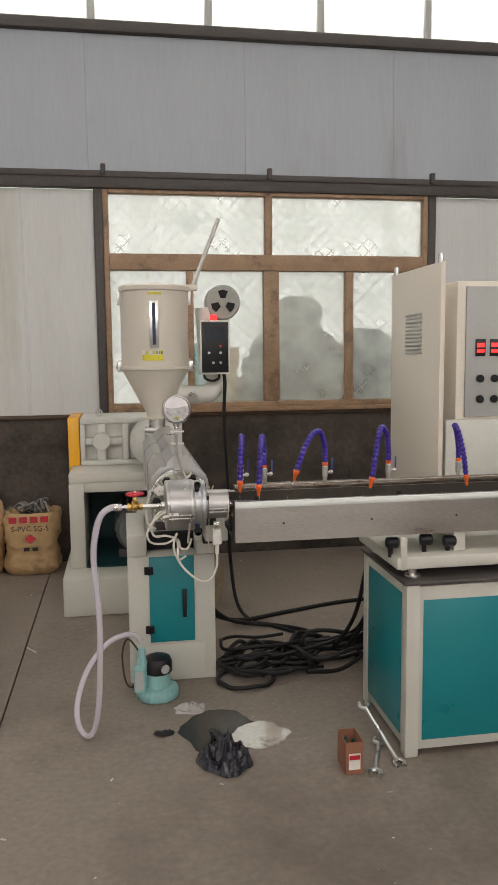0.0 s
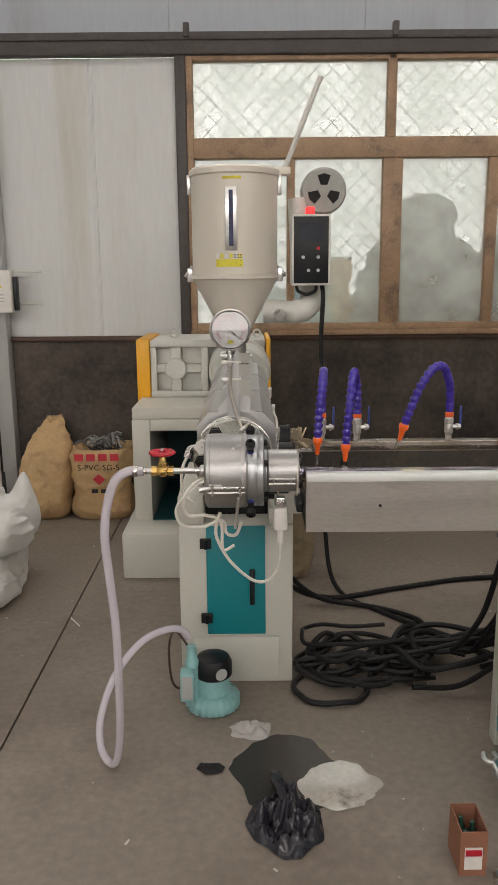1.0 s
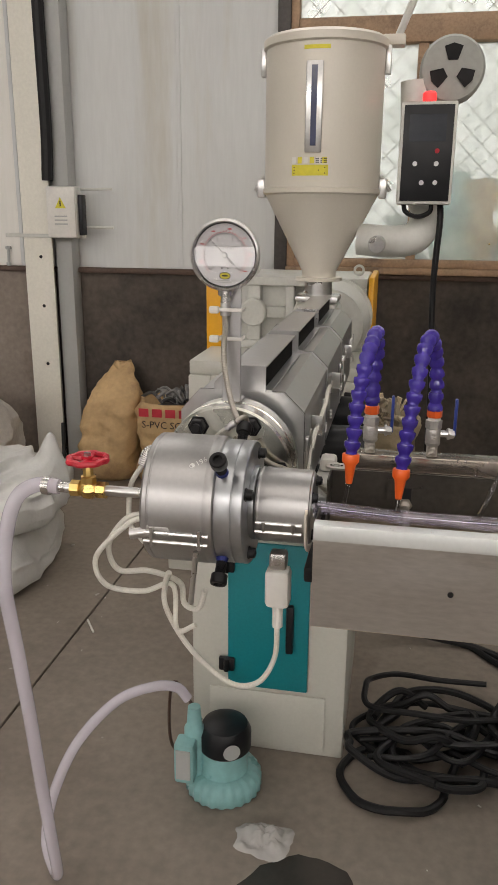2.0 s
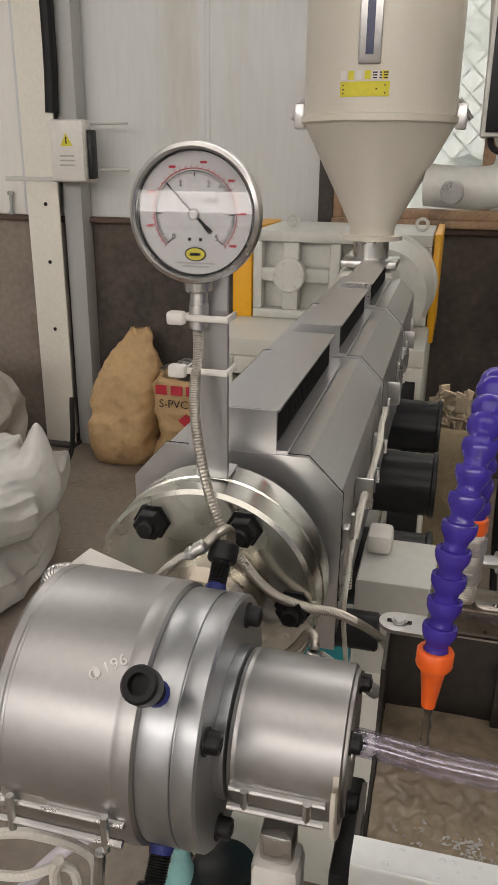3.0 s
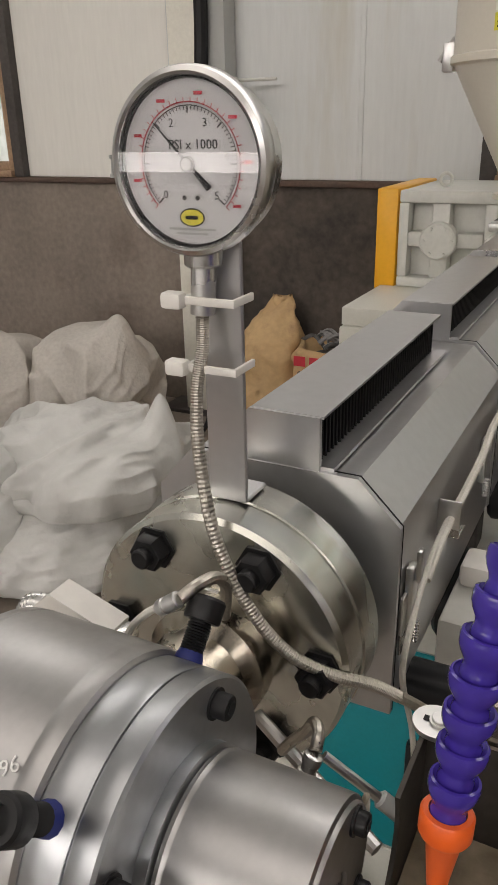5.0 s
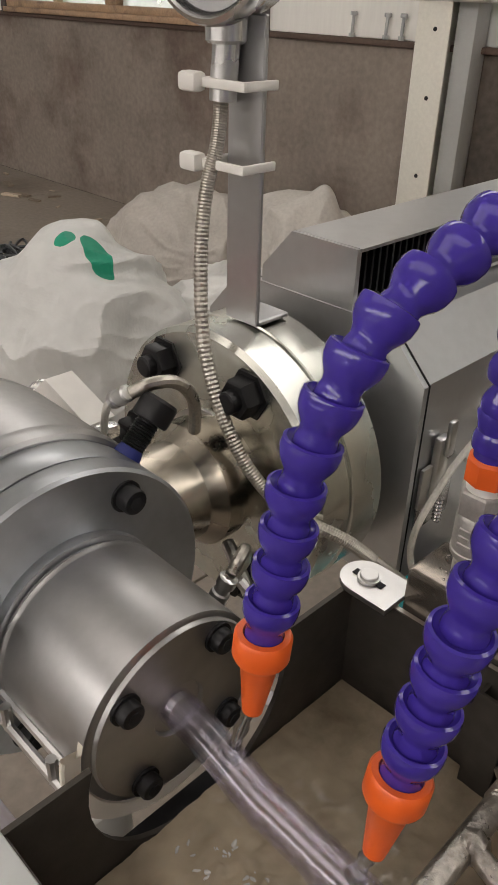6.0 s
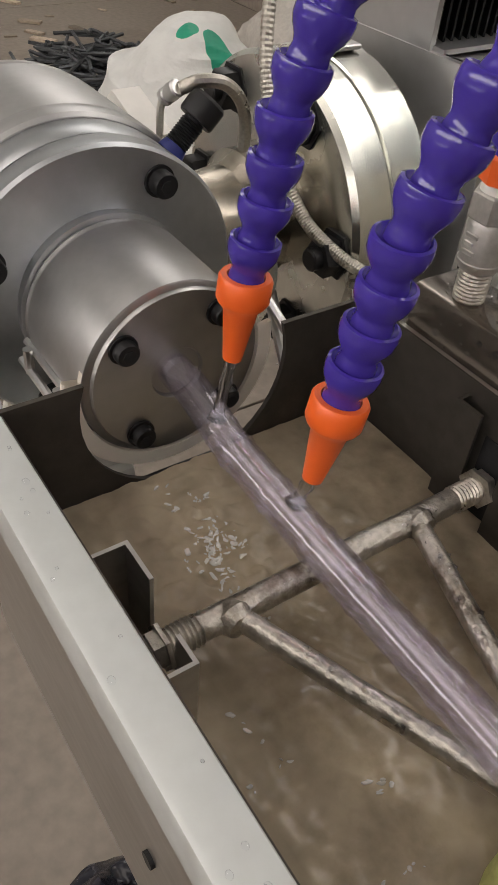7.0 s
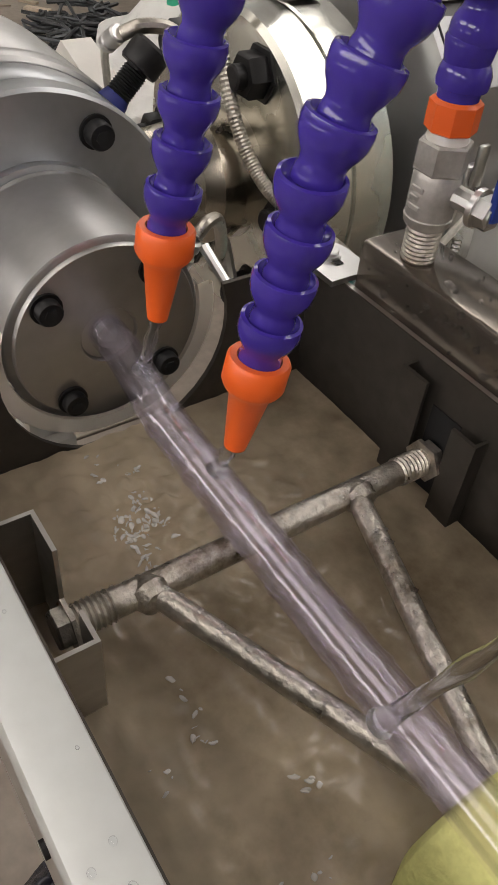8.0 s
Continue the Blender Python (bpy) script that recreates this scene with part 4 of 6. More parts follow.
    for dx in (-0.005, 0.005):
        part("dial_screw", rod((hx + dx, fy, hz - 0.021), (hx + dx, fy - 0.0004, hz - 0.021), 0.0016, seg=12), INK, dial)
    for z, w in ((-0.041, 0.018), (-0.044, 0.012)):
        part("text_bar", B((hx - w, fy - 0.0002, hz + z - 0.0007, hx + w, fy + 0.0002, hz + z + 0.0007)), PANELGREY, dial)
    bm = bmesh.new()
    (px, pz), (qx, qz) = at(-45, 0.036), at(135, 0.021)
    rod((hx, fy - 0.002, hz), (px, fy - 0.002, pz), 0.0011, 0.0003, 6, bm)
    rod((hx, fy - 0.002, hz), (qx, fy - 0.002, qz), 0.0009, 0.0022, 6, bm)
    nd = part("pointer", bm, BLACKPLASTIC, g, "black pointer")
    part("hub", rod((hx, fy, hz), (hx, fy - 0.005, hz), 0.0048, seg=20, edge=0.001), STAINLESS, nd)
    gl = part("glass", lathe(bmesh.new(), [(0.0495, 0), (0.0495, 0.0524), (0.0512, 0.0524), (0.0512, 0)], back, (0, -1, 0), 64), LENS, g, "clear gauge glass")
    gl.visible_shadow = False
    # stem, nut, strap, ties
    part("stem_nut", rod((hx - 0.001, 0.2, 1.318), (hx - 0.001, 0.2, 1.336), 0.0135, seg=24, edge=0.002), STAINLESS, g)
    part("stem", rod((hx - 0.002, 0.198, 1.285), (hx - 0.001, 0.2, 1.318), 0.009, seg=20), STAINLESS, g)
    part("strap", B((-0.189, 0.21, 1.1325, -0.156, 0.214, 1.335), (-0.189, 0.21, 1.1325, -0.156, 0.245, 1.1365), bevel=0.001, seg=1), COVER, g, "flat steel strap bracket")
    hose = [(hx - 0.002, 0.197, 1.288), (-0.1795, 0.192, 1.26), (-0.1805, 0.183, 1.23), (-0.174, 0.172, 1.185), (-0.156, 0.16, 1.127), (-0.128, 0.157, 1.077), (-0.0995, 0.163, 1.042), (-0.068, 0.172, 1.026), (-0.04, 0.188, 1.014), (-0.022, 0.2, 1.0)]
    part("armoured_hose", tube(hose, 0.0046, 12, 36, ripple=0.1), BRAIDSTEEL, g, "flexible corrugated steel hose", 12)
    part("sheath", tube([(-0.022, 0.2, 1.0), (-0.008, 0.212, 0.985), (0.008, 0.23, 0.96), (0.015, 0.25, 0.92)], 0.0046, 10, 8), BRAIDSTEEL, g, "smooth grey hose sheath")
    for z in (1.296, 1.247):
        t = part("cable_tie", B((-0.192, 0.187, z - 0.003, -0.150, 0.190, z + 0.003), (-0.153, 0.188, z - 0.003, -0.150, 0.218, z + 0.003), (-0.192, 0.188, z - 0.003, -0.189, 0.218, z + 0.003), bevel=0.001), WHITEPL, g, "white cable tie")
        part("tie_lock", B((-0.206, 0.18, z - 0.006, -0.189, 0.192, z + 0.006), bevel=0.003), WHITEPL, t)


pressure_gauge()


def hopper():
    cx, cy = -0.19, 1.8
    h = thing("hopper_dryer", (cx, cy, 1.13), "champagne-painted hopper dryer with sight glass", "hopper")
    ln = part("barrel_shell", lathe(bmesh.new(), [(0, 0.195), (0.0, 0.203), (0.45, 0.203), (0.455, 0.212), (0.478, 0.212), (0.488, 0.2), (0.498, 0.05), (0.498, 0)], (cx, cy, 1.535), (0, 0, 1), 72), HOPPER, h)
    part("cone", lathe(bmesh.new(), [(0, 0.062), (0.02, 0.062), (0.285, 0.2), (0.29, 0.21), (0.305, 0.21), (0.31, 0.2)], (cx, cy, 1.235), (0, 0, 1), 72), HOPPER, h)
    part("foot_flange", lathe(bmesh.new(), [(0, 0.085), (0.012, 0.085), (0.014, 0.05)], (cx, cy, 1.222), (0, 0, 1), 40), HOPPER, h)
    part("neck_pipe", rod((cx, cy, 1.13), (cx, cy, 1.225), 0.05, seg=32), STAINLESS, h)
    part("slide_gate", B((cx - 0.075, cy - 0.085, 1.15, cx + 0.08, cy + 0.07, 1.17), bevel=0.004), STAINLESS, h)
    sg = part("sight_glass", B((cx - 0.04, cy - 0.212, 1.65, cx + 0.015, cy - 0.2, 1.925), bevel=0.004), STAINLESS, h, "steel framed sight glass")
    part("sight_slot", B((cx - 0.022, cy - 0.2135, 1.67, cx - 0.003, cy - 0.2115, 1.912)), mat("sight_blue", (0.05, 0.06, 0.12), 0.15), sg)
    def wrap(x0, x1, z0, z1, m, nm):
        bm = bmesh.new()
        cols = []
        for i in range(9):
            a = (x0 + (x1 - x0) * i / 8) / 0.204
            cols.append([bm.verts.new((cx + 0.2045 * math.sin(a), cy - 0.2045 * math.cos(a), z)) for z in (z0, z1)])
        for p, q in zip(cols, cols[1:]):
            bm.faces.new((p[0], q[0], q[1], p[1]))
        return part(nm, bm, m, h)
    wrap(-0.085, 0.04, 1.578, 1.612, YELINK, "yellow_label")
    for i in range(6):
        wrap(-0.085 + 0.021 * i, -0.07 + 0.021 * i, 1.616, 1.636, YELINK if i % 2 else WHITEPL, "small_label")
    def bar(x0, x1, z0, z1):
        m = []
        for x in (x0, x1):
            q = x / 0.204
            m.append((cx + 0.2052 * math.sin(q), cy - 0.2052 * math.cos(q)))
        bm = bmesh.new()
        v = [bm.verts.new((*m[0], z0)), bm.verts.new((*m[1], z0)), bm.verts.new((*m[1], z1)), bm.verts.new((*m[0], z1))]
        bm.faces.new(v)
        part("label_bar", bm, INK, h)
    for k in range(3):
        bar(-0.078, 0.03 - 0.02 * (k % 2), 1.584 + 0.009 * k, 1.5875 + 0.009 * k)
    for k in range(3):
        bar(-0.002, 0.035, 1.618 + 0.006 * k, 1.621 + 0.006 * k)
    wrap(-0.05, 0.035, 1.96, 1.972, YELINK, "top_label")
    for s in (-1, 1):
        part("latch", B((cx + s * 0.215 - 0.014, cy - 0.03, 1.51, cx + s * 0.215 + 0.014, cy + 0.01, 1.575), bevel=0.005), STAINLESS, h)
        part("latch_pin", rod((cx + s * 0.205, cy - 0.01, 1.585), (cx + s * 0.24, cy - 0.01, 1.535), 0.007, seg=8), STAINLESS, h)
        part("lid_clip", B((cx + s * 0.212 - 0.01, cy - 0.02, 1.91, cx + s * 0.212 + 0.01, cy + 0.01, 2.0), bevel=0.004), STAINLESS, h)
    part("lid_lever", rod((0.045, cy + 0.02, 2.02), (0.212, cy + 0.02, 2.43), 0.013, seg=10), GREYPAINT, h, "long grey lid lever")
    part("lever_lug", B((0.0, cy - 0.01, 2.0, 0.075, cy + 0.05, 2.035), bevel=0.006), HOPPER, h)
    part("dial_thermometer", rod((0.02, cy - 0.12, 1.36), (0.02, cy - 0.155, 1.355), 0.03, seg=24, edge=0.004), STAINLESS, h)
    # hot air blower beside it
    b = thing("hot_air_blower", (0.19, cy, 1.38), "grey centrifugal blower with control box on the dryer", "blower")
    part("scroll", lathe(bmesh.new(), [(0, 0.055), (0.0, 0.1), (0.01, 0.108), (0.08, 0.108), (0.09, 0.1), (0.095, 0.04)], (0.235, cy + 0.12, 1.93), (0, -1, 0), 40), mat("fan_grey", (0.33, 0.34, 0.31), 0.5, vary=0.1, scale=8), b)
    for i in range(3):
        a0 = math.pi / 2 + 2 * math.pi * i / 3
        pr = [(0.235 + r * math.cos(a0 + d), 1.93 + r * math.sin(a0 + d)) for r, d in ((0.03, -0.55), (0.075, -0.42), (0.078, 0.0), (0.075, 0.42), (0.03, 0.55))]
        part("inlet_slot", prism(pr, "y", cy + 0.022, cy + 0.026), SLOT, b)
    part("outlet_duct", tube([(0.12, cy + 0.08, 1.9), (0.14, cy + 0.08, 1.6), (0.18, cy + 0.06, 1.47), (0.16, cy, 1.39), (0.09, cy - 0.02, 1.365), (-0.05, cy, 1.37)], 0.055, 20, 12), GREYPAINT, b, "pale elbow duct")
    cb = part("control_box", B((0.075, cy - 0.09, 1.49, 0.258, cy + 0.02, 1.815), bevel=0.006), GREYPAINT, b)
    part("control_face", B((0.086, cy - 0.094, 1.501, 0.248, cy - 0.0895, 1.804), bevel=0.002), BLACKPLASTIC, cb, "black control face")
    for i, (x, z) in enumerate(((0.13, 1.62), (0.2, 1.62), (0.2, 1.66), (0.155, 1.56), (0.2, 1.56))):
        part("control_button", rod((x, cy - 0.093, z), (x, cy - 0.1, z), 0.008, seg=12), RED if i == 2 else COVER, cb)
    part("display", B((0.105, cy - 0.0955, 1.69, 0.225, cy - 0.094, 1.775)), mat("dim_display", (0.03, 0.035, 0.045), 0.15), cb, "dark glossy display window")
    part("alarm_lamp", rod((0.165, cy - 0.04, 1.815), (0.165, cy - 0.04, 1.85), 0.022, seg=20, edge=0.006), LED, b, "small red alarm lamp")
    single("power_cable", tube([(0.225, cy - 0.03, 1.495), (0.228, cy - 0.06, 1.43), (0.222, cy - 0.05, 1.2), (0.24, cy - 0.05, 0.8), (0.25, cy - 0.06, 0.3), (0.3, cy - 0.2, 0.02), (0.5, cy - 0.5, 0.012), (0.75, cy - 0.75, 0.012)], 0.011, 10), RUBBER, (0.24, cy, 0), "black power cable hanging from the blower box", "cable")
    part("cable_loop", tube([(0.1, cy - 0.05, 1.495), (0.11, cy - 0.06, 1.465), (0.15, cy - 0.07, 1.45), (0.19, cy - 0.06, 1.465), (0.195, cy - 0.05, 1.495)], 0.008, 8), RUBBER, cb)


hopper()

# ---- cooling tank and pipe ----
TX0, TX1, TY0, TY1, TZ0, TZ1 = 0.014, 2.6, -0.104, 0.122, 0.897, 1.050


def tank():
    t = thing("cooling_tank", (1.3, 0, TZ0), "long open stainless cooling trough with murky water", "water tank")
    part("front_wall", B((TX0, TY0 - 0.002, TZ0, TX1, TY0, TZ1 - 0.004)), TANKSTEEL, t)
    lip = [(TY0, TZ1 - 0.003), (TY0, TZ1 - 0.0005), (TY0 - 0.0005, TZ1), (TY0 - 0.0185, TZ1), (TY0 - 0.0205, TZ1 - 0.0006), (TY0 - 0.0215, TZ1 - 0.0025), (TY0 - 0.0215, TZ1 - 0.022), (TY0 - 0.0195, TZ1 - 0.022), (TY0 - 0.0195, TZ1 - 0.003)]
    part("front_lip", prism(lip, "x", TX0, TX1), LIP, t, "folded stainless lip")
    part("front_skin", B((TX0, TY0 - 0.019, TZ0, TX1, TY0 - 0.017, TZ1 - 0.004)), TANKSTEEL, t)
    part("inner_face", B((TX0 + 0.003, TY0, TZ0, TX1, TY0 + 0.001, TZ1 - 0.0015), (TX0 + 0.003, TY1 - 0.001, TZ0, TX1, TY1, TZ1)), TANKIN_SHADED, t)
    part("bottom", B((TX0, TY0 - 0.017, TZ0 - 0.002, TX1, TY1 + 0.05, TZ0 + 0.012)), SEDIMENT, t, "brown stained trough bottom")
    part("back_wall", B((TX0, TY1, TZ0, TX1, TY1 + 0.003, TZ1)), TANKSTEEL, t)
    # end plate with a round notch for the die
    r, n = 0.065, 24
    prof = [(TY0, TZ0), (TY1, TZ0), (TY1, TZ1), (math.sqrt(r * r - 0.022 ** 2), TZ1)]
    a0 = math.asin(0.022 / r)
    prof += [(r * math.cos(a), AZ + r * math.sin(a)) for a in (a0 - (math.pi + 2 * a0) * i / n for i in range(1, n))]
    prof += [(-math.sqrt(r * r - 0.022 ** 2), TZ1), (TY0, TZ1)]
    part("end_plate", prism(prof, "x", TX0, TX0 + 0.003), TANKIN_SHADED, t, "end plate with a round notch")
    # Pale half ring added to fill the bright crescent in the notch.
    sr = lathe(bmesh.new(), [(0, 0.0575), (0, 0.0665), (0.001, 0.0675), (0.003, 0.0675), (0.004, 0.0665), (0.004, 0.0575), (0.0, 0.0575)], (-0.006, 0.001, AZ - 0.002), (1, 0, 0), 64)
    bmesh.ops.delete(sr, geom=[f for f in sr.faces if len(f.verts) > 4], context="FACES_ONLY")
    bmesh.ops.remove_doubles(sr, verts=sr.verts[:], dist=1e-5)
    bmesh.ops.delete(sr, geom=[f for f in sr.faces if f.calc_center_median().z > AZ + 0.012], context="FACES")
    part("notch_crescent", sr, CABINET, t, "pale half ring behind the notch")
    part("sealing_rubber", B((TX0 - 0.02, -0.05, 0.925, TX0 - 0.003, 0.05, 0.95), bevel=0.004), RUBBER, t)
    # supply channel along the back
    mf = part("supply_channel", B((0.047, 0.1265, 1.04, TX1, 0.165, 1.077), bevel=0.003), CHANNEL, t, "wet square stainless water supply tube")
    tab = [(0.046, 0.112), (0.046, 0.142)] + [(0.021 + 0.015 * math.cos(q), 0.127 + 0.015 * math.sin(q)) for q in (math.pi * (0.5 + i / 12) for i in range(13))]
    mt = part("mounting_tab", prism(tab, "z", 1.0505, 1.054), STAINLESS, t, "round-ended steel mounting tab")
    part("tab_slot", B((0.013, 0.1245, 1.0541, 0.034, 0.1295, 1.0547), bevel=0.0002, seg=1), SLOT, mt)
    bolt("tab_bolt", (0.0235, 0.127, 1.0542), (0, 0, 1), 0.0055, 0.004, mt, STAINLESS, hexagon=False)
    for x in (0.2, 0.55, 0.9):
        part("rivet", rod((x, TY0 - 0.0185, 0.965), (x, TY0 - 0.021, 0.965), 0.004, seg=10), BLACKOX, t)
    # guide frames: cross bar, two struts, slotted brackets, nuts
    for k, x in enumerate((0.138, 0.75, 1.4)):
        fr = part("guide_frame", rod((x, -0.085, 0.999), (x, 0.112, 0.999), 0.0068, seg=14), BARSTEEL, t, "wet steel guide bar with struts")
        for y in (-0.049, 0.065):
            part("strut", rod((x, y, 1.0), (x + 0.15, 0.0135 if y > 0 else 0.0085, 1.003), 0.0055, seg=12), BARSTEEL, fr)
            part("weld", lathe(bmesh.new(), [(-0.009, 0), (-0.006, 0.007), (0, 0.0095), (0.006, 0.007), (0.009, 0)], (x + 0.003, y, 0.999), (1, 0.1, 0), 10), BARSTEEL, fr)
        for s in (-1, 1):
            y = -0.085 if s < 0 else 0.112
            th = bmesh.new()
            for i in range(7):
                lathe(th, [(0, 0.0066), (0.0012, 0.0078), (0.0024, 0.0066)], (x, y - s * (0.003 + 0.0024 * i), 0.999), (0, -s, 0), 14)
            part("thread", th, BARSTEEL, fr)
            bolt("end_nut", (x, y - s * 0.002, 0.999), (0, s, 0), 0.0095, 0.008, fr, BARSTEEL)
        for y, s in ((TY0 + 0.001, 1), (TY1 - 0.001, -1)):
            w = 0.036 if s > 0 else 0.03
            d, u = (0.022 if s > 0 else -0.0095), 0.002 * s
            if s < 0:
                part("bracket_slot", B((x - 0.011, y - 0.0008, 0.93, x + 0.009, y - 0.0002, 1.025)), SLOT, t, "dark slot behind the bar")
            for q, z in (([(x - w, y), (x - w, y + d), (x - 0.012, y + d), (x - 0.012, y + d - u), (x - w + 0.002, y + d - u), (x - w + 0.002, y)], 1.032),
                         ([(x + 0.026, y), (x + 0.026, y + d), (x + 0.010, y + d), (x + 0.010, y + d - u), (x + 0.024, y + d - u), (x + 0.024, y)], 1.02)):
                part("slot_bracket", prism(q, "z", 0.91, z if s > 0 else z + 0.009), TANKSTEEL if s > 0 else TANKIN_SHADED, t, "bent steel slot bracket")
    w = bmesh.new()
    xs = [TX0 + 0.004 + 0.0022 * i for i in range(220)]
    xs += [xs[-1] + 0.012 * i for i in range(1, 400) if xs[-1] + 0.012 * i < TX1 - 0.004]
    ys = [TY0 + 0.002 + (TY1 - TY0 - 0.004) * i / 96 for i in range(97)]
    def level(x, y):
        a = noise.noise(Vector((x * 20, y * 20, 0))) * 0.0012 + noise.noise(Vector((x * 45, y * 45, 4))) * 0.0006
        for cx, cy, k in ((0.062, -0.018, 1.0), (0.105, -0.025, 1.0), (0.13, 0.02, 0.6), (0.2, -0.05, 0.5), (0.26, -0.03, 0.6)):
            d = math.hypot(x - cx, y - cy)
            a += k * math.exp(-d * 24) * (0.0013 * math.sin(d * 420 + 3 * noise.noise(Vector((x * 60, y * 60, 7)))) + 0.0028 * noise.noise(Vector((x * 130, y * 130, 2))) + 0.0016 * noise.noise(Vector((x * 300, y * 300, 5))))
        return 0.972 + a
    grid = [[w.verts.new((x, y, level(x, y))) for y in ys] for x in xs]
    for p, q in zip(grid, grid[1:]):
        for j in range(96):
            w.faces.new((p[j], q[j], q[j + 1], p[j + 1]))
    single("water", w, WATER, (1.3, 0, 0.972), "murky brownish cooling water with ripples in the trough", "water", kind="structure", angle=180)
    # end sponge round the pipe
    sp = bmesh.new()
    lathe(sp, [(0, 0.0), (0.0, 0.028), (0.003, 0.033), (0.009, 0.0355), (0.06, 0.0355), (0.066, 0.033), (0.068, 0)], (0.276, 0.004, 0.989), (1, 0, 0), 40)
    for v in sp.verts:
        v.co += Vector((0, 1, 1)) * 0.004 * noise.noise(v.co * 40)
    single("sponge", sp, SPONGE, (0.32, 0, 0.96), "pale yellow wet sponge around the pipe", "sponge")


PIPE_Y = -0.0055


def clear_pipe():
    bm = bmesh.new()
    n, rnd = 48, random.Random(31)
    # sizing rings pressed into the soft wall, at uneven distances
    stations, c = [(-0.03, 0.0), (0.0, 0.0), (0.02, 0.0)], 0.04
    while c < 2.5:
        k = rnd.uniform(0.0003, 0.0009)
        stations += [(c - 0.0045, 0.0), (c - 0.0018, 0.6 * k), (c, k), (c + 0.0015, 0.5 * k), (c + 0.003, -0.0002), (c + 0.0055, 0.0)]
        c += rnd.choice((0.016, 0.034, 0.041, 0.05))
    stations.append((2.6, 0.0))
    axis = lambda x: Vector((x, PIPE_Y * min(1, max(0, x) / 0.05), AZ - 0.004 * min(1, max(0, (x - 0.02) / 0.1))))
    ring = lambda x, r: [bm.verts.new(axis(x) + Vector((0, r * math.cos(a), r * math.sin(a)))) for a in (2 * math.pi * j / n for j in range(n))]
    outer = [ring(x, 0.0102 + q) for x, q in stations]
    inner = [ring(x, 0.0089 + 0.6 * q) for x, q in stations]
    for a, b in list(zip(outer, outer[1:])) + list(zip(inner, inner[1:])) + [(outer[0], inner[0]), (outer[-1], inner[-1])]:
        for j in range(n):
            bm.faces.new((a[j], a[(j + 1) % n], b[(j + 1) % n], b[j]))
    return single("clear_plastic_pipe", bm, CLEAR, (0.0, 0, AZ), "clear plastic pipe leaving the die, tinted for violet reflections", "pipe", angle=180)


tank()
PIPE = clear_pipe()


def spray_arm(path, base, lever=1):
    """Segmented spray hose on a small valve. path: from the nozzle's tip to the valve's top."""
    x, y, foot = base
    z = foot + 0.01
    h = thing("spray_hose", (x, y, foot), "purple segmented spray hose with orange nozzle on a valve", "coolant hose", "spray hoses along the trough")
    tip, nx = Vector(path[0]), Vector(path[1])
    d = (nx - tip).normalized()
    part("nozzle", lathe(bmesh.new(), [(0, 0.003), (0, 0.0048), (0.028, 0.0085), (0.032, 0.0118), (0.034, 0.0128), (0.044, 0.0128), (0.0455, 0.0118), (0.0455, 0.009), (0.04, 0.0085)], tip, d, 32), ORANGE, h, "orange cone nozzle")
    pts = curve([tip + d * 0.043] + [Vector(p) for p in path[2:]], 60)
    seg_len, acc, marks = 0.0187, 0.0, [(pts[0], (pts[1] - pts[0]).normalized())]
    for a, b in zip(pts, pts[1:]):
        acc += (b - a).length
        if acc >= seg_len:
            marks.append((b, (b - a).normalized()))
            acc -= seg_len
    prof = [(-0.0035, 0.0078), (-0.001, 0.0088), (0.003, 0.0085), (0.0055, 0.0079), (0.008, 0.0087), (0.0115, 0.0108), (0.0145, 0.0119), (0.0185, 0.0122), (0.0205, 0.0118), (0.021, 0.0105), (0.0195, 0.0092)]
    for p, w in marks[:-1]:
        part("segment", lathe(bmesh.new(), prof, p, w, 28), PURPLE, h, angle=50)
    e, w = marks[-1]
    top = Vector((x, y, z + 0.055))
    part("hose_root", lathe(bmesh.new(), [(0, 0.0095), (0.006, 0.0098), (0.012, 0.0088), (0.018, 0.0105), (0.026, 0.0118), (0.0285, 0.0105)], top + Vector((0, 0, 0.0125)), (0, 0, 1), 28), PURPLE, h, angle=50)
    part("end_collar", lathe(bmesh.new(), [(0, 0.0105), (0.001, 0.0122), (0.013, 0.0122), (0.0145, 0.0105), (0.0145, 0.008)], top, (0, 0, 1), 8), ORANGE, h, "orange end collar")
    v = part("valve", lathe(bmesh.new(), [(0, 0.0083), (0.0085, 0.0083), (0.009, 0.0105), (0.011, 0.0118), (0.014, 0.0122), (0.0145, 0.0116), (0.018, 0.0118), (0.034, 0.0118), (0.036, 0.0108), (0.0375, 0.0098), (0.05, 0.0098), (0.0505, 0.0085), (0.052, 0.0085)], (x, y, z), (0, 0, 1), 32), VALVESTEEL, h, "cast steel ball valve", 35)
    part("valve_hex", lathe(bmesh.new(), [(0, 0.009), (0, 0.0122), (0.001, 0.0131), (0.0135, 0.0131), (0.0145, 0.0122), (0.0145, 0.009)], (x, y, z + 0.0365), (0.0, 0.0, 1), 6), VALVESTEEL, v)
    for i in range(3):
        part("cast_mark", B((x - 0.004, y - 0.0124, z + 0.019 + 0.0045 * i, x + 0.004 - 0.002 * (i % 2), y - 0.0112, z + 0.0215 + 0.0045 * i), bevel=0.0004, seg=1), VALVESTEEL, v)
    part("thread_nipple", lathe(bmesh.new(), [(0.0011 * i, 0.0084 + (0.0007 if i % 2 else 0)) for i in range(17)], (x, y, foot), (0, 0, 1), 20), BARSTEEL, v, "stained threaded nipple")
    part("sealing_tape", lathe(bmesh.new(), [(0, 0.009), (0, 0.0102), (0.004, 0.0098), (0.0055, 0.009)], (x, y, z + 0.0498), (0, 0, 1), 18), WHITEPL, v, "white sealing tape")
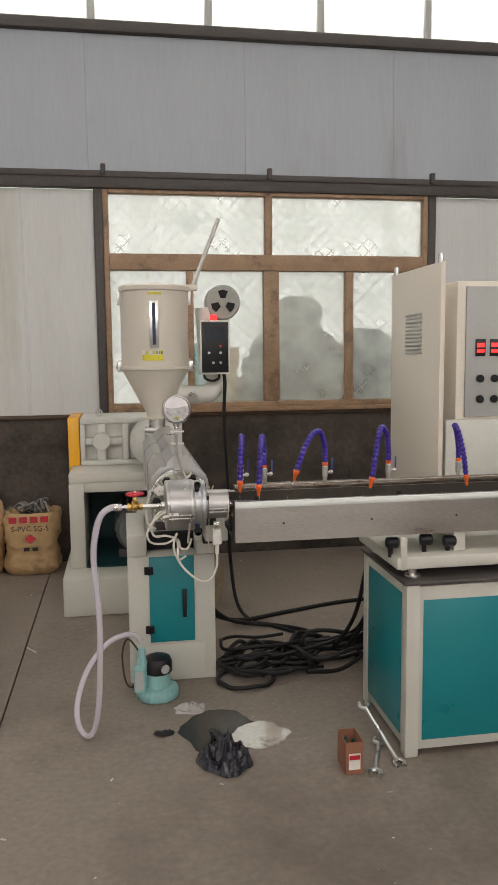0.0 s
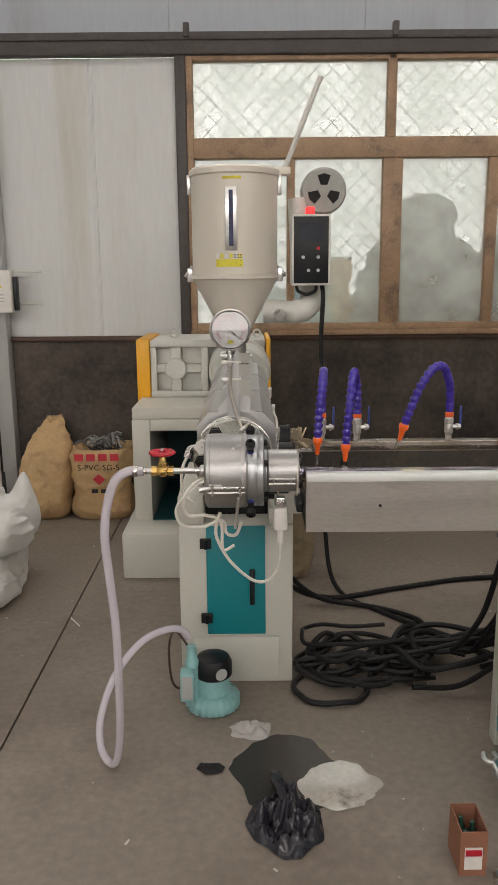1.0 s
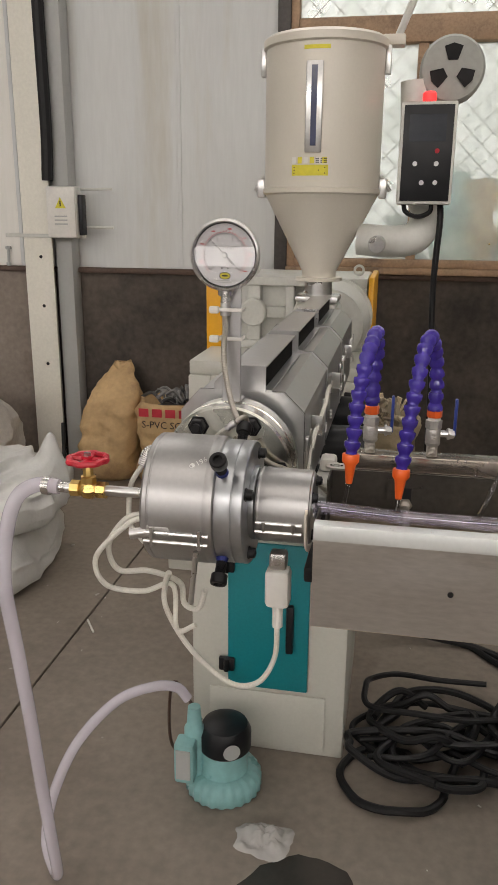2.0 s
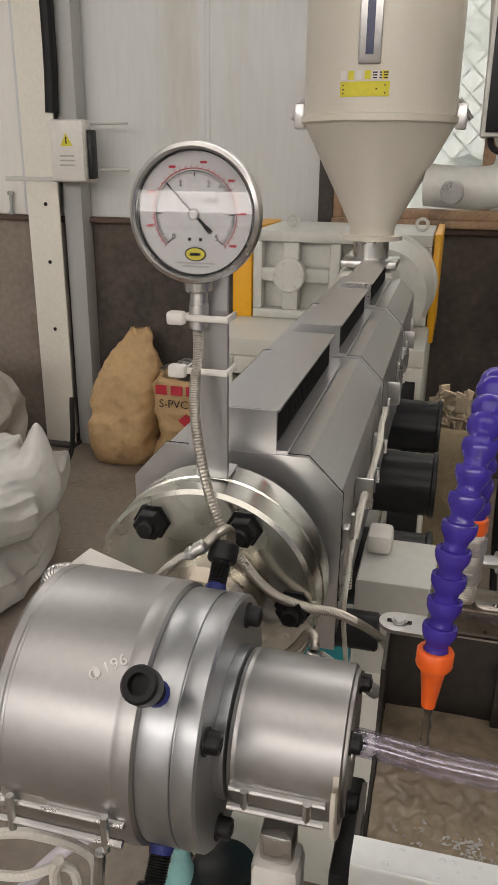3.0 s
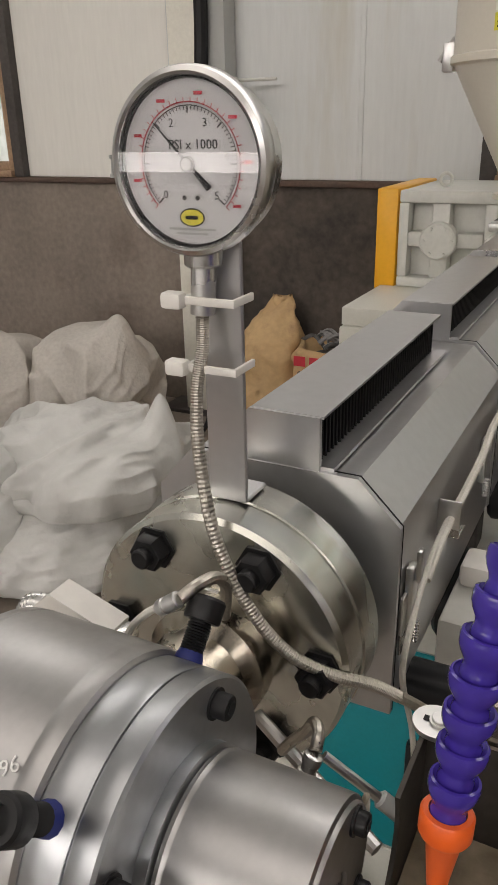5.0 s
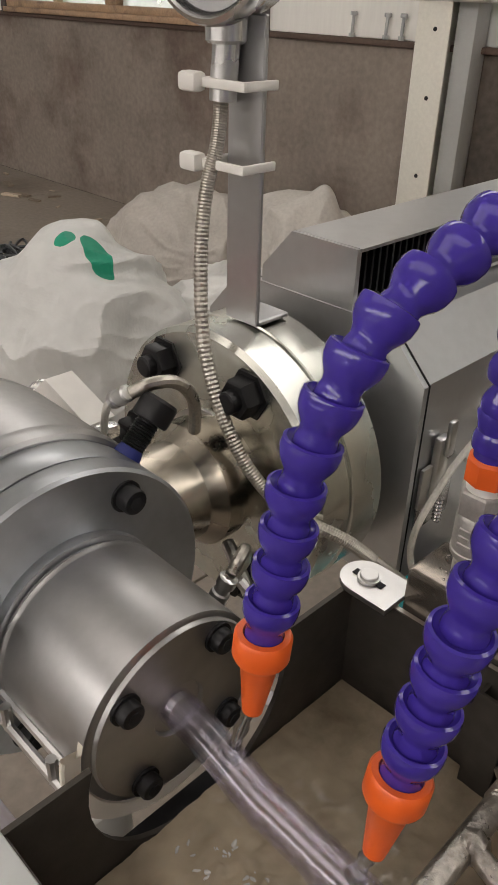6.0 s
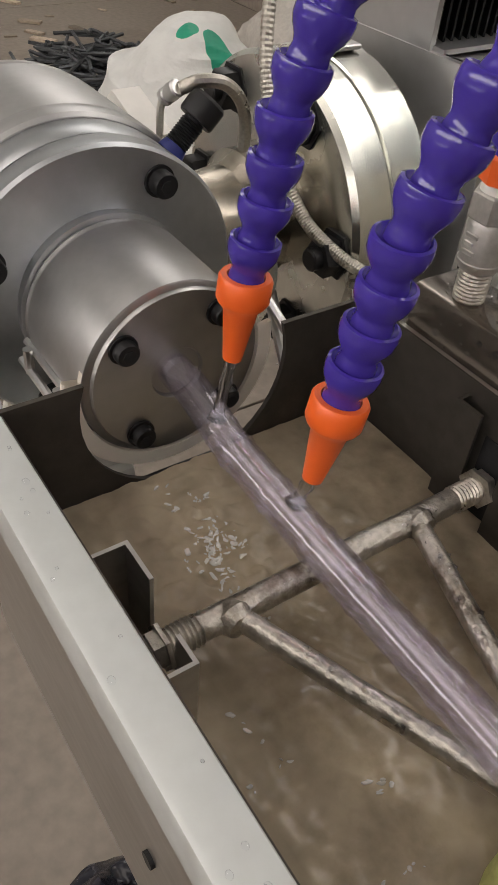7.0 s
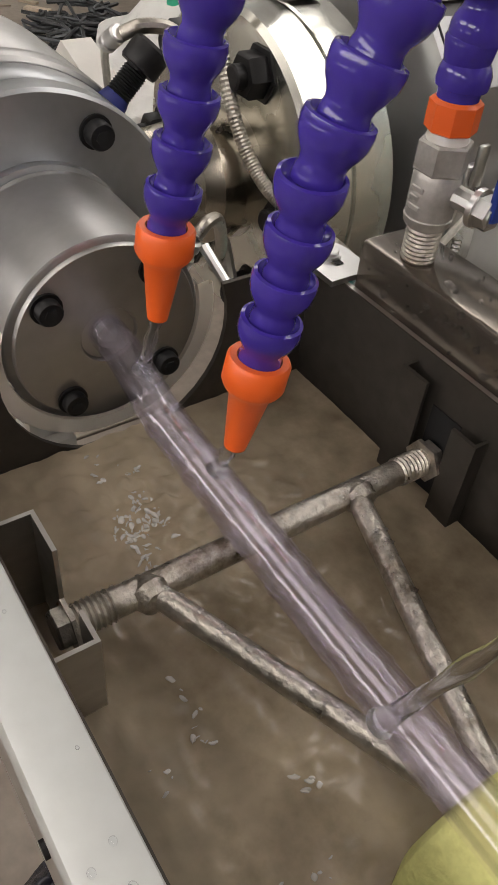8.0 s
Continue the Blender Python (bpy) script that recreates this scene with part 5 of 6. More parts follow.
    part("valve_stem", rod((x + 0.01, y + 0.004, z + 0.027), (x + 0.034, y + 0.006, z + 0.027), 0.0055, seg=10), STAINLESS, v)
    part("valve_nut", rod((x + 0.026, y + 0.0055, z + 0.027), (x + 0.033, y + 0.006, z + 0.027), 0.008, seg=6), STAINLESS, v)
    part("stem_washer", rod((x + 0.0225, y + 0.005, z + 0.027), (x + 0.0255, y + 0.0055, z + 0.027), 0.0095, seg=20), STAINLESS, v)
    part("lever", B((x + 0.031, y + 0.002, z + 0.024, x + 0.036, y + 0.012, z + 0.085), bevel=0.002), BLUELEVER, v, "blue valve lever")
    return h


STAINLESS_DULL = mat("dull_nickel", (0.5, 0.48, 0.45), 0.45, 0.8, vary=0.12, scale=20, bump=0.1)
BLUELEVER = mat("blue_lever", (0.02, 0.05, 0.28), 0.4)
ARMS = (
    ((0.0515, 0.003, 1.068), (0.0526, 0.007, 1.112), (0.055, 0.012, 1.145), (0.057, 0.016, 1.178), (0.061, 0.025, 1.212), (0.066, 0.042, 1.242), (0.071, 0.073, 1.262), (0.076, 0.105, 1.274), (0.079, 0.132, 1.252), (0.077, 0.14, 1.21), (0.0755, 0.14, 1.154)),
    ((0.125, 0.0, 1.050), (0.127, 0.0065, 1.094), (0.131, 0.012, 1.135), (0.134, 0.0145, 1.162), (0.138, 0.024, 1.196), (0.142, 0.035, 1.222), (0.149, 0.06, 1.258), (0.158, 0.093, 1.272), (0.168, 0.126, 1.248), (0.174, 0.139, 1.205), (0.175, 0.14, 1.154)),
    ((0.268, 0.004, 1.105), (0.280, 0.004, 1.147), (0.296, 0.005, 1.19), (0.318, 0.012, 1.24), (0.352, 0.03, 1.285), (0.39, 0.07, 1.29), (0.42, 0.115, 1.25), (0.432, 0.138, 1.2), (0.433, 0.14, 1.154)),
    ((0.583, 0.0, 1.065), (0.593, 0.001, 1.11), (0.607, 0.006, 1.19), (0.628, 0.03, 1.27), (0.655, 0.07, 1.30), (0.69, 0.11, 1.27), (0.708, 0.136, 1.2), (0.71, 0.14, 1.154)),
    ((1.0, 0.0, 1.06), (0.995, 0.001, 1.105), (0.985, 0.006, 1.19), (0.975, 0.03, 1.27), (0.975, 0.07, 1.30), (1.0, 0.11, 1.27), (1.022, 0.136, 1.2), (1.024, 0.14, 1.154)),
)
for arm in ARMS:
    spray_arm(arm, (arm[-1][0], 0.14, 1.077))


def stand():
    """Cream and teal machine stand under the trough."""
    s = thing("machine_stand", (1.35, 0.05, 0), "cream machine stand with teal sheet panels", "machine stand")
    x0, x1, y0, y1 = 0.675, 2.4, -0.185, 0.36
    part("body", B((x0 + 0.006, y0 + 0.006, 0.03, x1 - 0.006, y1 - 0.006, 0.70), bevel=0.004), CREAM, s)
    for x in (x0, x1 - 0.055):
        for y in (y0, y1 - 0.055):
            part("post", B((x, y, 0.0, x + 0.055, y + 0.055, 0.71), bevel=0.004), CREAM, s)
    part("front_panel", B((x0 + 0.07, y0 + 0.001, 0.07, x0 + 0.85, y0 + 0.006, 0.645), bevel=0.002), TEAL, s, "teal front panel")
    part("front_panel", B((x0 + 0.93, y0 + 0.001, 0.07, x1 - 0.08, y0 + 0.006, 0.645), bevel=0.002), TEAL, s, "teal front panel")
    part("side_panel", B((x0 + 0.001, y0 + 0.07, 0.07, x0 + 0.006, y1 - 0.07, 0.66), bevel=0.002), TEAL, s, "teal side panel")
    part("top_plate", B((x0 - 0.015, y0 - 0.015, 0.71, x1, y1, 0.725), bevel=0.003), STEEL_DARK, s)
    part("bed", B((x0 - 0.035, y0 + 0.02, 0.765, x1, y1 - 0.03, 0.815), bevel=0.008), CREAM, s)
    for x in (x0 + 0.04, x0 + 0.5, x0 + 1.0):
        for y in (y0 + 0.05, y1 - 0.1):
            part("levelling_screw", rod((x, y, 0.725), (x, y, 0.767), 0.016, seg=12), STAINLESS, s)
            part("levelling_disc", rod((x, y, 0.727), (x, y, 0.74), 0.032, seg=20, edge=0.002), STAINLESS, s)
    part("upright", B((0.655, -0.17, 0.765, 0.68, -0.15, 0.895), bevel=0.003), CREAM, s)
    for x, z in ((0.62, 0.86), (0.76, 0.865), (0.86, 0.855)):
        k = part("hand_knob", rod((x, -0.09, z), (x + 0.05, -0.1, z), 0.022, seg=14, edge=0.005), BLACKPLASTIC, s, "black hand knob")
        part("knob_stem", rod((x + 0.02, -0.09, 0.80), (x + 0.02, -0.09, z), 0.01, seg=10), BLACKOX, k)
    for x in (0.9, 1.5, 2.2):
        part("saddle", B((x, TY0, 0.815, x + 0.05, TY1, TZ0 - 0.002), bevel=0.003), CREAM, s)


def cabinet():
    c = thing("control_cabinet", (1.8, 1.5, 0), "tall cream control cabinet with an open side door", "cabinet")
    part("body", B((1.45, 1.12, 0, 2.4, 1.72, 2.0), bevel=0.008), CABINET, c)
    part("lower_front", B((1.38, 1.08, 0, 2.4, 1.119, 1.232), bevel=0.006), GREYPAINT, c)
    fp = part("control_panel", B((1.5, 1.105, 1.245, 2.36, 1.1195, 1.97), bevel=0.004), PANELGREY, c, "grey control panel")
    for i in range(4):
        for z, m, r in ((1.63, None, 0), (1.46, BLACKPLASTIC, 0.022), (1.345, BLACKPLASTIC, 0.022)):
            x = 1.585 + 0.085 * i
            if m is None:
                d = part("display", B((x - 0.03, 1.098, z - 0.045, x + 0.03, 1.105, z + 0.05), bevel=0.003), BLACKPLASTIC, fp)
                part("digits", B((x - 0.022, 1.0972, z + 0.005, x + 0.022, 1.098, z + 0.028), (x - 0.022, 1.0972, z - 0.025, x + 0.022, 1.098, z - 0.008)), LED, d, "glowing red digits")
            else:
                part("knob", rod((x, 1.105, z), (x, 1.085, z), r, seg=20, edge=0.004), m, fp)
    d = part("open_door", B((1.28, 0.95, 0.0, 1.308, 1.70, 2.085), bevel=0.005), CABINET, c, "open cream cabinet door with a louvre")
    for i in range(11):
        part("louvre_slat", B((1.275, 1.2, 1.60 + 0.022 * i, 1.28, 1.45, 1.612 + 0.022 * i), bevel=0.002), PANELGREY, d)
    for y in (0.99, 1.66):
        part("lug", rod((1.294, y, 2.08), (1.294, y, 2.13), 0.016, seg=10), STAINLESS, d)


stand()
cabinet()

# ---- inlet valve, hose, pump ----


def air_inlet():
    v = thing("inlet_pipe", (-0.35, 0, 0.98), "steel inlet pipe with brass gate valve and red wheel", "valve")
    part("pipe", rod((-0.445, 0, AZ), (-0.24, 0.0, AZ), 0.0085, seg=16), STAINLESS, v)
    part("pipe_boss", rod((-0.26, 0, AZ), (-0.238, 0, AZ), 0.016, seg=16, edge=0.003), STAINLESS, v)
    b = part("valve_body", lathe(bmesh.new(), [(0, 0.014), (0.014, 0.014), (0.016, 0.011), (0.024, 0.017), (0.034, 0.017), (0.042, 0.011), (0.044, 0.014), (0.058, 0.014)], (-0.388, 0, AZ), (1, 0, 0), 8), BRASS, v, "brass valve body")
    part("bonnet", lathe(bmesh.new(), [(0, 0.013), (0.014, 0.013), (0.016, 0.009), (0.03, 0.008), (0.036, 0.004), (0.046, 0.004)], (-0.359, 0, AZ + 0.008), (0, 0, 1), 8), BRASS, b)
    wh = bmesh.new()
    tube([(-0.359 + 0.029 * (1 + 0.06 * math.cos(8 * a)) * math.cos(a), 0.029 * (1 + 0.06 * math.cos(8 * a)) * math.sin(a), AZ + 0.05) for a in (2 * math.pi * i / 64 for i in range(65))], 0.0055, 8, 1, wh)
    for i in range(4):
        a = math.pi / 2 * i
        rod((-0.359, 0, AZ + 0.05), (-0.359 + 0.028 * math.cos(a), 0.028 * math.sin(a), AZ + 0.05), 0.004, seg=8, bm=wh)
    rod((-0.359, 0, AZ + 0.043), (-0.359, 0, AZ + 0.056), 0.01, seg=14, bm=wh)
    part("hand_wheel", wh, RED, v, "red hand wheel")
    part("wheel_nut", rod((-0.359, 0, AZ + 0.055), (-0.359, 0, AZ + 0.061), 0.006, seg=6), STAINLESS, v)
    hs = [(-0.41, 0, AZ), (-0.45, 0, AZ), (-0.488, 0.0, 1.0), (-0.512, 0.0, 0.93), (-0.522, 0.0, 0.84), (-0.516, 0.01, 0.72), (-0.508, 0.02, 0.58), (-0.512, 0.05, 0.4), (-0.525, 0.1, 0.2), (-0.55, 0.16, 0.06), (-0.585, 0.21, 0.014), (-0.62, 0.25, 0.05), (-0.622, 0.3, 0.13), (-0.58, 0.36, 0.24), (-0.5, 0.42, 0.325), (-0.42, 0.46, 0.35), (-0.37, 0.49, 0.335), (-0.345, 0.5, 0.3)]
    single("water_hose", tube(hs, 0.0125, 14, 14), HOSE, (-0.5, 0.2, 0), "clear reinforced water hose looping down to the floor", "hose", angle=80)
    part("hose_clip", rod((-0.437, 0, AZ), (-0.425, 0, AZ), 0.0145, seg=20), STAINLESS, v)


def pump():
    px, py = -0.27, 0.57
    p = thing("pump", (px, py, 0), "small pale turquoise submersible pump with black cap", "pump")
    base = bmesh.new()
    n = 96
    prof = [(0, 0.088), (0.006, 0.096), (0.04, 0.096), (0.056, 0.085), (0.06, 0.06)]
    rings = []
    for h, r in prof:
        rings.append([base.verts.new((px + (r + (0.004 if (j // 2) % 2 else 0)) * math.cos(2 * math.pi * j / n), py + (r + (0.004 if (j // 2) % 2 else 0)) * math.sin(2 * math.pi * j / n), h)) for j in range(n)])
    for a, b in zip(rings, rings[1:]):
        for j in range(n):
            base.faces.new((a[j], a[(j + 1) % n], b[(j + 1) % n], b[j]))
    base.faces.new(rings[0])
    base.faces.new(rings[-1])
    part("ribbed_base", base, PUMPBLUE, p, angle=60)
    part("motor_housing", lathe(bmesh.new(), [(0, 0.066), (0.02, 0.062), (0.075, 0.062)], (px, py, 0.055), (0, 0, 1), 36), PUMPBLUE, p)
    part("cap", lathe(bmesh.new(), [(0, 0.064), (0.005, 0.068), (0.05, 0.068), (0.07, 0.058), (0.08, 0.035), (0.082, 0)], (px + 0.004, py, 0.122), (0, 0, 1), 36), BLACKPLASTIC, p, "black domed cap")
    part("outlet", lathe(bmesh.new(), [(0, 0.026), (0.14, 0.026), (0.15, 0.02), (0.2, 0.016)], (px - 0.07, py - 0.03, 0.05), (0, 0, 1), 20), PUMPBLUE, p)
    part("switch_box", B((px - 0.11, py - 0.09, 0.06, px - 0.058, py - 0.04, 0.175), bevel=0.008), PUMPBLUE, p)
    part("rating_plate", B((px - 0.103, py - 0.0925, 0.075, px - 0.066, py - 0.09, 0.16)), PANELGREY, p)
    part("badge", lathe(bmesh.new(), [(0, 0.022), (0.001, 0.022)], (px + 0.036, py - 0.0665, 0.155), (0.5, -1, 0), 20), PANELGREY, p)
    single("pump_cable", tube([(px - 0.06, py, 0.19), (px - 0.13, py + 0.02, 0.28), (px - 0.16, py + 0.05, 0.2), (px - 0.15, py + 0.03, 0.08), (px - 0.12, py + 0.1, 0.01), (px - 0.06, py + 0.2, 0.01)], 0.0045, 8), mat("brown_cable", (0.06, 0.03, 0.02), 0.5), (px - 0.1, py, 0), "thin brown pump cable on the floor", "cable")


air_inlet()
pump()

# ---- heater leads ----


def leads():
    def lead(name, pts, r=0.0045, m=BRAID, label="white braided heater lead hanging from the die"):
        single(name, tube(pts, r, 8, 10), m, pts[0], label, "cable", "heater leads")
    plug = thing("heater_plug", (-0.045, -0.02, 0.86), "white high-temperature plug below the die", "plug")
    part("shell", B((-0.066, -0.045, 0.872, -0.028, -0.01, 0.935), bevel=0.008), WHITEPL, plug)
    part("neck", B((-0.06, -0.04, 0.935, -0.034, -0.015, 0.962), bevel=0.004), STAINLESS, plug)
    part("tail", rod((-0.047, -0.028, 0.835), (-0.047, -0.028, 0.875), 0.0085, seg=12), WHITEPL, plug)
    plug2 = thing("heater_plug", (-0.30, 0.06, 1.08), "white high-temperature plug beside the die body", "plug")
    part("shell", prism([(-0.212, 1.058), (-0.268, 1.05), (-0.282, 1.072), (-0.262, 1.09), (-0.208, 1.072)], "y", 0.092, 0.116), WHITEPL, plug2, "pale grey moulded shell")
    part("clasp", B((-0.209, 0.095, 1.06, -0.197, 0.113, 1.071), bevel=0.002), STAINLESS, plug2)
    for i in range(3):
        part("rivet", rod((-0.235 - 0.012 * i, 0.092, 1.066 + 0.002 * i), (-0.235 - 0.012 * i, 0.0905, 1.066 + 0.002 * i), 0.0016, seg=8), SLOT, plug2)
    part("tail", tube([(-0.276, 0.104, 1.068), (-0.294, 0.104, 1.062), (-0.302, 0.1, 1.04)], 0.0095, 12, 14, ripple=0.1), STAINLESS, plug2, "ribbed steel cable gland")
    lead("heater_lead", [(-0.047, -0.03, 0.84), (-0.05, -0.03, 0.78), (-0.075, -0.035, 0.735), (-0.12, -0.045, 0.735), (-0.18, -0.05, 0.79), (-0.215, -0.06, 0.86), (-0.215, -0.07, 0.905), (-0.205, -0.078, 0.935)])
    lead("heater_lead", [(-0.24, -0.06, 1.02), (-0.27, -0.075, 1.015), (-0.30, -0.075, 0.97), (-0.29, -0.065, 0.925), (-0.245, -0.05, 0.92), (-0.2, -0.04, 0.9), (-0.19, -0.05, 0.87), (-0.165, -0.06, 0.87), (-0.15, -0.075, 0.91)])
    lead("heater_lead", [(-0.235, -0.07, 1.02), (-0.265, -0.085, 1.01), (-0.315, -0.09, 0.955), (-0.305, -0.08, 0.905), (-0.25, -0.07, 0.895), (-0.205, -0.06, 0.905), (-0.2, -0.06, 0.83), (-0.17, -0.06, 0.84)], 0.0042)
    lead("heater_lead", [(-0.302, 0.1, 1.042), (-0.312, 0.07, 1.02), (-0.315, 0.06, 0.99), (-0.31, 0.05, 0.95), (-0.28, 0.03, 0.93)])
    tc = thing("thermocouple", (-0.15, -0.08, 0.9), "steel thermocouple sheath on the die body", "thermocouple")
    part("sheath", rod((-0.156, -0.104, 0.985), (-0.166, -0.1, 0.90), 0.0042, seg=10), STAINLESS, tc)
    part("boss", rod((-0.225, -0.09, 1.005), (-0.258, -0.095, 1.0), 0.008, seg=12), STAINLESS, tc)
    part("side_boss", B((-0.235, -0.098, 1.0, -0.195, -0.085, 1.02), bevel=0.005), STAINLESS, tc)
    tc2 = thing("thermocouple", (-0.145, 0.12, 1.1), "braided thermocouple lead with bayonet on the neck", "thermocouple")
    part("lead", tube([(-0.2, 0.1, 1.066), (-0.185, 0.092, 1.088), (-0.165, 0.082, 1.11), (-0.152, 0.078, 1.121)], 0.0028, 8), BRAID, tc2)
    part("bayonet", lathe(bmesh.new(), [(0, 0.0045), (0.002, 0.0058), (0.006, 0.0058), (0.0065, 0.0048), (0.009, 0.0048), (0.0095, 0.0058), (0.018, 0.0058), (0.019, 0.0045)], (-0.153, 0.0775, 1.119), (0.75, 0.1, 0.55), 16), STAINLESS, tc2)
    part("braid", tube([(-0.138, 0.081, 1.129), (-0.132, 0.092, 1.134), (-0.128, 0.108, 1.132), (-0.127, 0.12, 1.121), (-0.131, 0.128, 1.104), (-0.134, 0.13, 1.085)], 0.0042, 10, 16, ripple=0.06), BRAIDSTEEL, tc2)
    tc3 = thing("thermocouple", (-0.03, 0.1, 1.0), "thermocouple with braided tail behind the die", "thermocouple")
    part("bayonet", lathe(bmesh.new(), [(0, 0.0045), (0.001, 0.0062), (0.007, 0.0062), (0.008, 0.005), (0.012, 0.005), (0.013, 0.0062), (0.022, 0.0062)], (-0.0425, 0.078, 1.043), (-0.25, -0.3, -0.9), 16), STAINLESS, tc3)
    part("braid", tube([(-0.0425, 0.079, 1.044), (-0.044, 0.088, 1.051), (-0.052, 0.1, 1.046), (-0.062, 0.11, 1.026), (-0.075, 0.118, 1.006), (-0.085, 0.12, 0.99)], 0.004, 10, 16, ripple=0.06), BRAIDSTEEL, tc3)
    part("rod", rod((-0.038, 0.082, 1.04), (0.0, 0.09, 1.011), 0.0035, seg=10), STAINLESS, tc3)
    part("sleeve", rod((-0.003, 0.0895, 1.0135), (0.012, 0.0925, 1.002), 0.0062, seg=12, edge=0.0015), PANELGREY, tc3)
    part("tie_bar", rod((-0.12, 0.15, 0.985), (-0.005, 0.10, 0.955), 0.0055, seg=10), STAINLESS, tc3)
    # white leads along the covers, near side
    lead("heater_lead", [(-0.038, 0.36, 0.74), (-0.04, 0.33, 0.85), (-0.042, 0.285, 0.95), (-0.042, 0.315, 1.0), (-0.042, 0.37, 1.03), (-0.042, 0.44, 1.04)], 0.003)
    lead("heater_lead", [(-0.042, 0.35, 1.012), (-0.04, 0.40, 1.035), (-0.038, 0.49, 1.046), (-0.036, 0.56, 1.058), (-0.04, 0.63, 1.062), (-0.042, 0.72, 1.06)], 0.0045)


leads()

# ---- sacks ----


def sacks():
    s1 = single("paper_sack", sack((-1.48, 2.93), 0.17, 0.15, 0.64, (0.06, 0.1), 1, 0.35, 0.05, 0.05), PAPER, (-1.48, 2.93, 0), "full brown kraft paper sack leaning by the column", "sack", "paper sacks at the wall", angle=180)
    s2 = thing("paper_sack", (-1.2, 2.93, 0), "open kraft paper sack of plastic scrap with red print", "sack", "paper sacks at the wall")
    part("paper", sack((-1.2, 2.93), 0.2, 0.16, 0.46, (0.01, 0.03), 2, 0.97, 0.03, 0.04, True), PAPER, s2, "creased brown kraft paper", 180)
    words("S-PVC SG-5", (-1.19, 2.752, 0.355), 0.055, INK, s2)
    for i in range(4):
        part("red_print", B((-1.34 + 0.075 * i, 2.752, 0.40, -1.285 + 0.075 * i, 2.754, 0.445)), REDINK, s2)
    part("red_diamond", prism([(-1.19 - 0.04, 0.28), (-1.19, 0.245), (-1.19 + 0.04, 0.28), (-1.19, 0.315)], "y", 2.748, 2.751), REDINK, s2)
    part("black_print", B((-1.24, 2.75, 0.19, -1.20, 2.753, 0.215), (-1.18, 2.75, 0.19, -1.14, 2.753, 0.215)), INK, s2)
    bm = bmesh.new()
    rnd = random.Random(4)
    for i in range(26):
        a, r = rnd.uniform(0, 6.28), rnd.uniform(0, 0.15)
        p = Vector((-1.19 + r * math.cos(a), 2.96 + 0.7 * r * math.sin(a), 0.42 + rnd.uniform(0, 0.05)))
        q = p + Vector((rnd.uniform(-0.14, 0.14), rnd.uniform(-0.07, 0.07), rnd.uniform(0.0, 0.07)))
        tube([p, (p + q) / 2 + Vector((0, 0, rnd.uniform(0.01, 0.05))), q], rnd.uniform(0.006, 0.012), 6, 5, bm)
    tagged(part("scrap", bm, mat("grey_scrap", (0.2, 0.2, 0.2), 0.4, vary=0.5, island=0.8), s2, "grey plastic strip scrap"), kind="stuff")
    part("fill", lathe(bmesh.new(), [(0, 0.15), (0.02, 0.15), (0.04, 0.1), (0.05, 0)], (-1.19, 2.96, 0.38), (0, 0, 1), 20), STEEL_DARK, s2)
    s2.location.x += 0.1
    s3 = thing("paper_sack", (0.085, 1.86, 0), "tall tan sack of crushed scrap beside the extruder", "sack")
    part("paper", sack((0.085, 1.86), 0.1, 0.11, 0.70, (0, 0), 7, 0.97, 0.04, 0.04, True), mat("olive_sack", (0.3, 0.24, 0.15), 0.8, vary=0.15, scale=7, bump=0.5, dist=0.006), s3, angle=180)
    bm = bmesh.new()
    for i in range(46):
        a, r = rnd.uniform(0, 6.28), rnd.uniform(0, 0.09)
        m = Matrix.LocRotScale((0.085 + r * math.cos(a), 1.86 + r * math.sin(a), 0.67 + rnd.uniform(0, 0.09)), Euler((rnd.uniform(0, 3), rnd.uniform(0, 3), rnd.uniform(0, 3))), (rnd.uniform(0.02, 0.06), rnd.uniform(0.02, 0.04), 0.006))
        bmesh.ops.create_cube(bm, size=1, matrix=m)
    tagged(part("scrap", bm, mat("pale_scrap", (0.5, 0.42, 0.3), 0.7, vary=0.3, island=0.6), s3, "pale broken scrap"), kind="stuff")


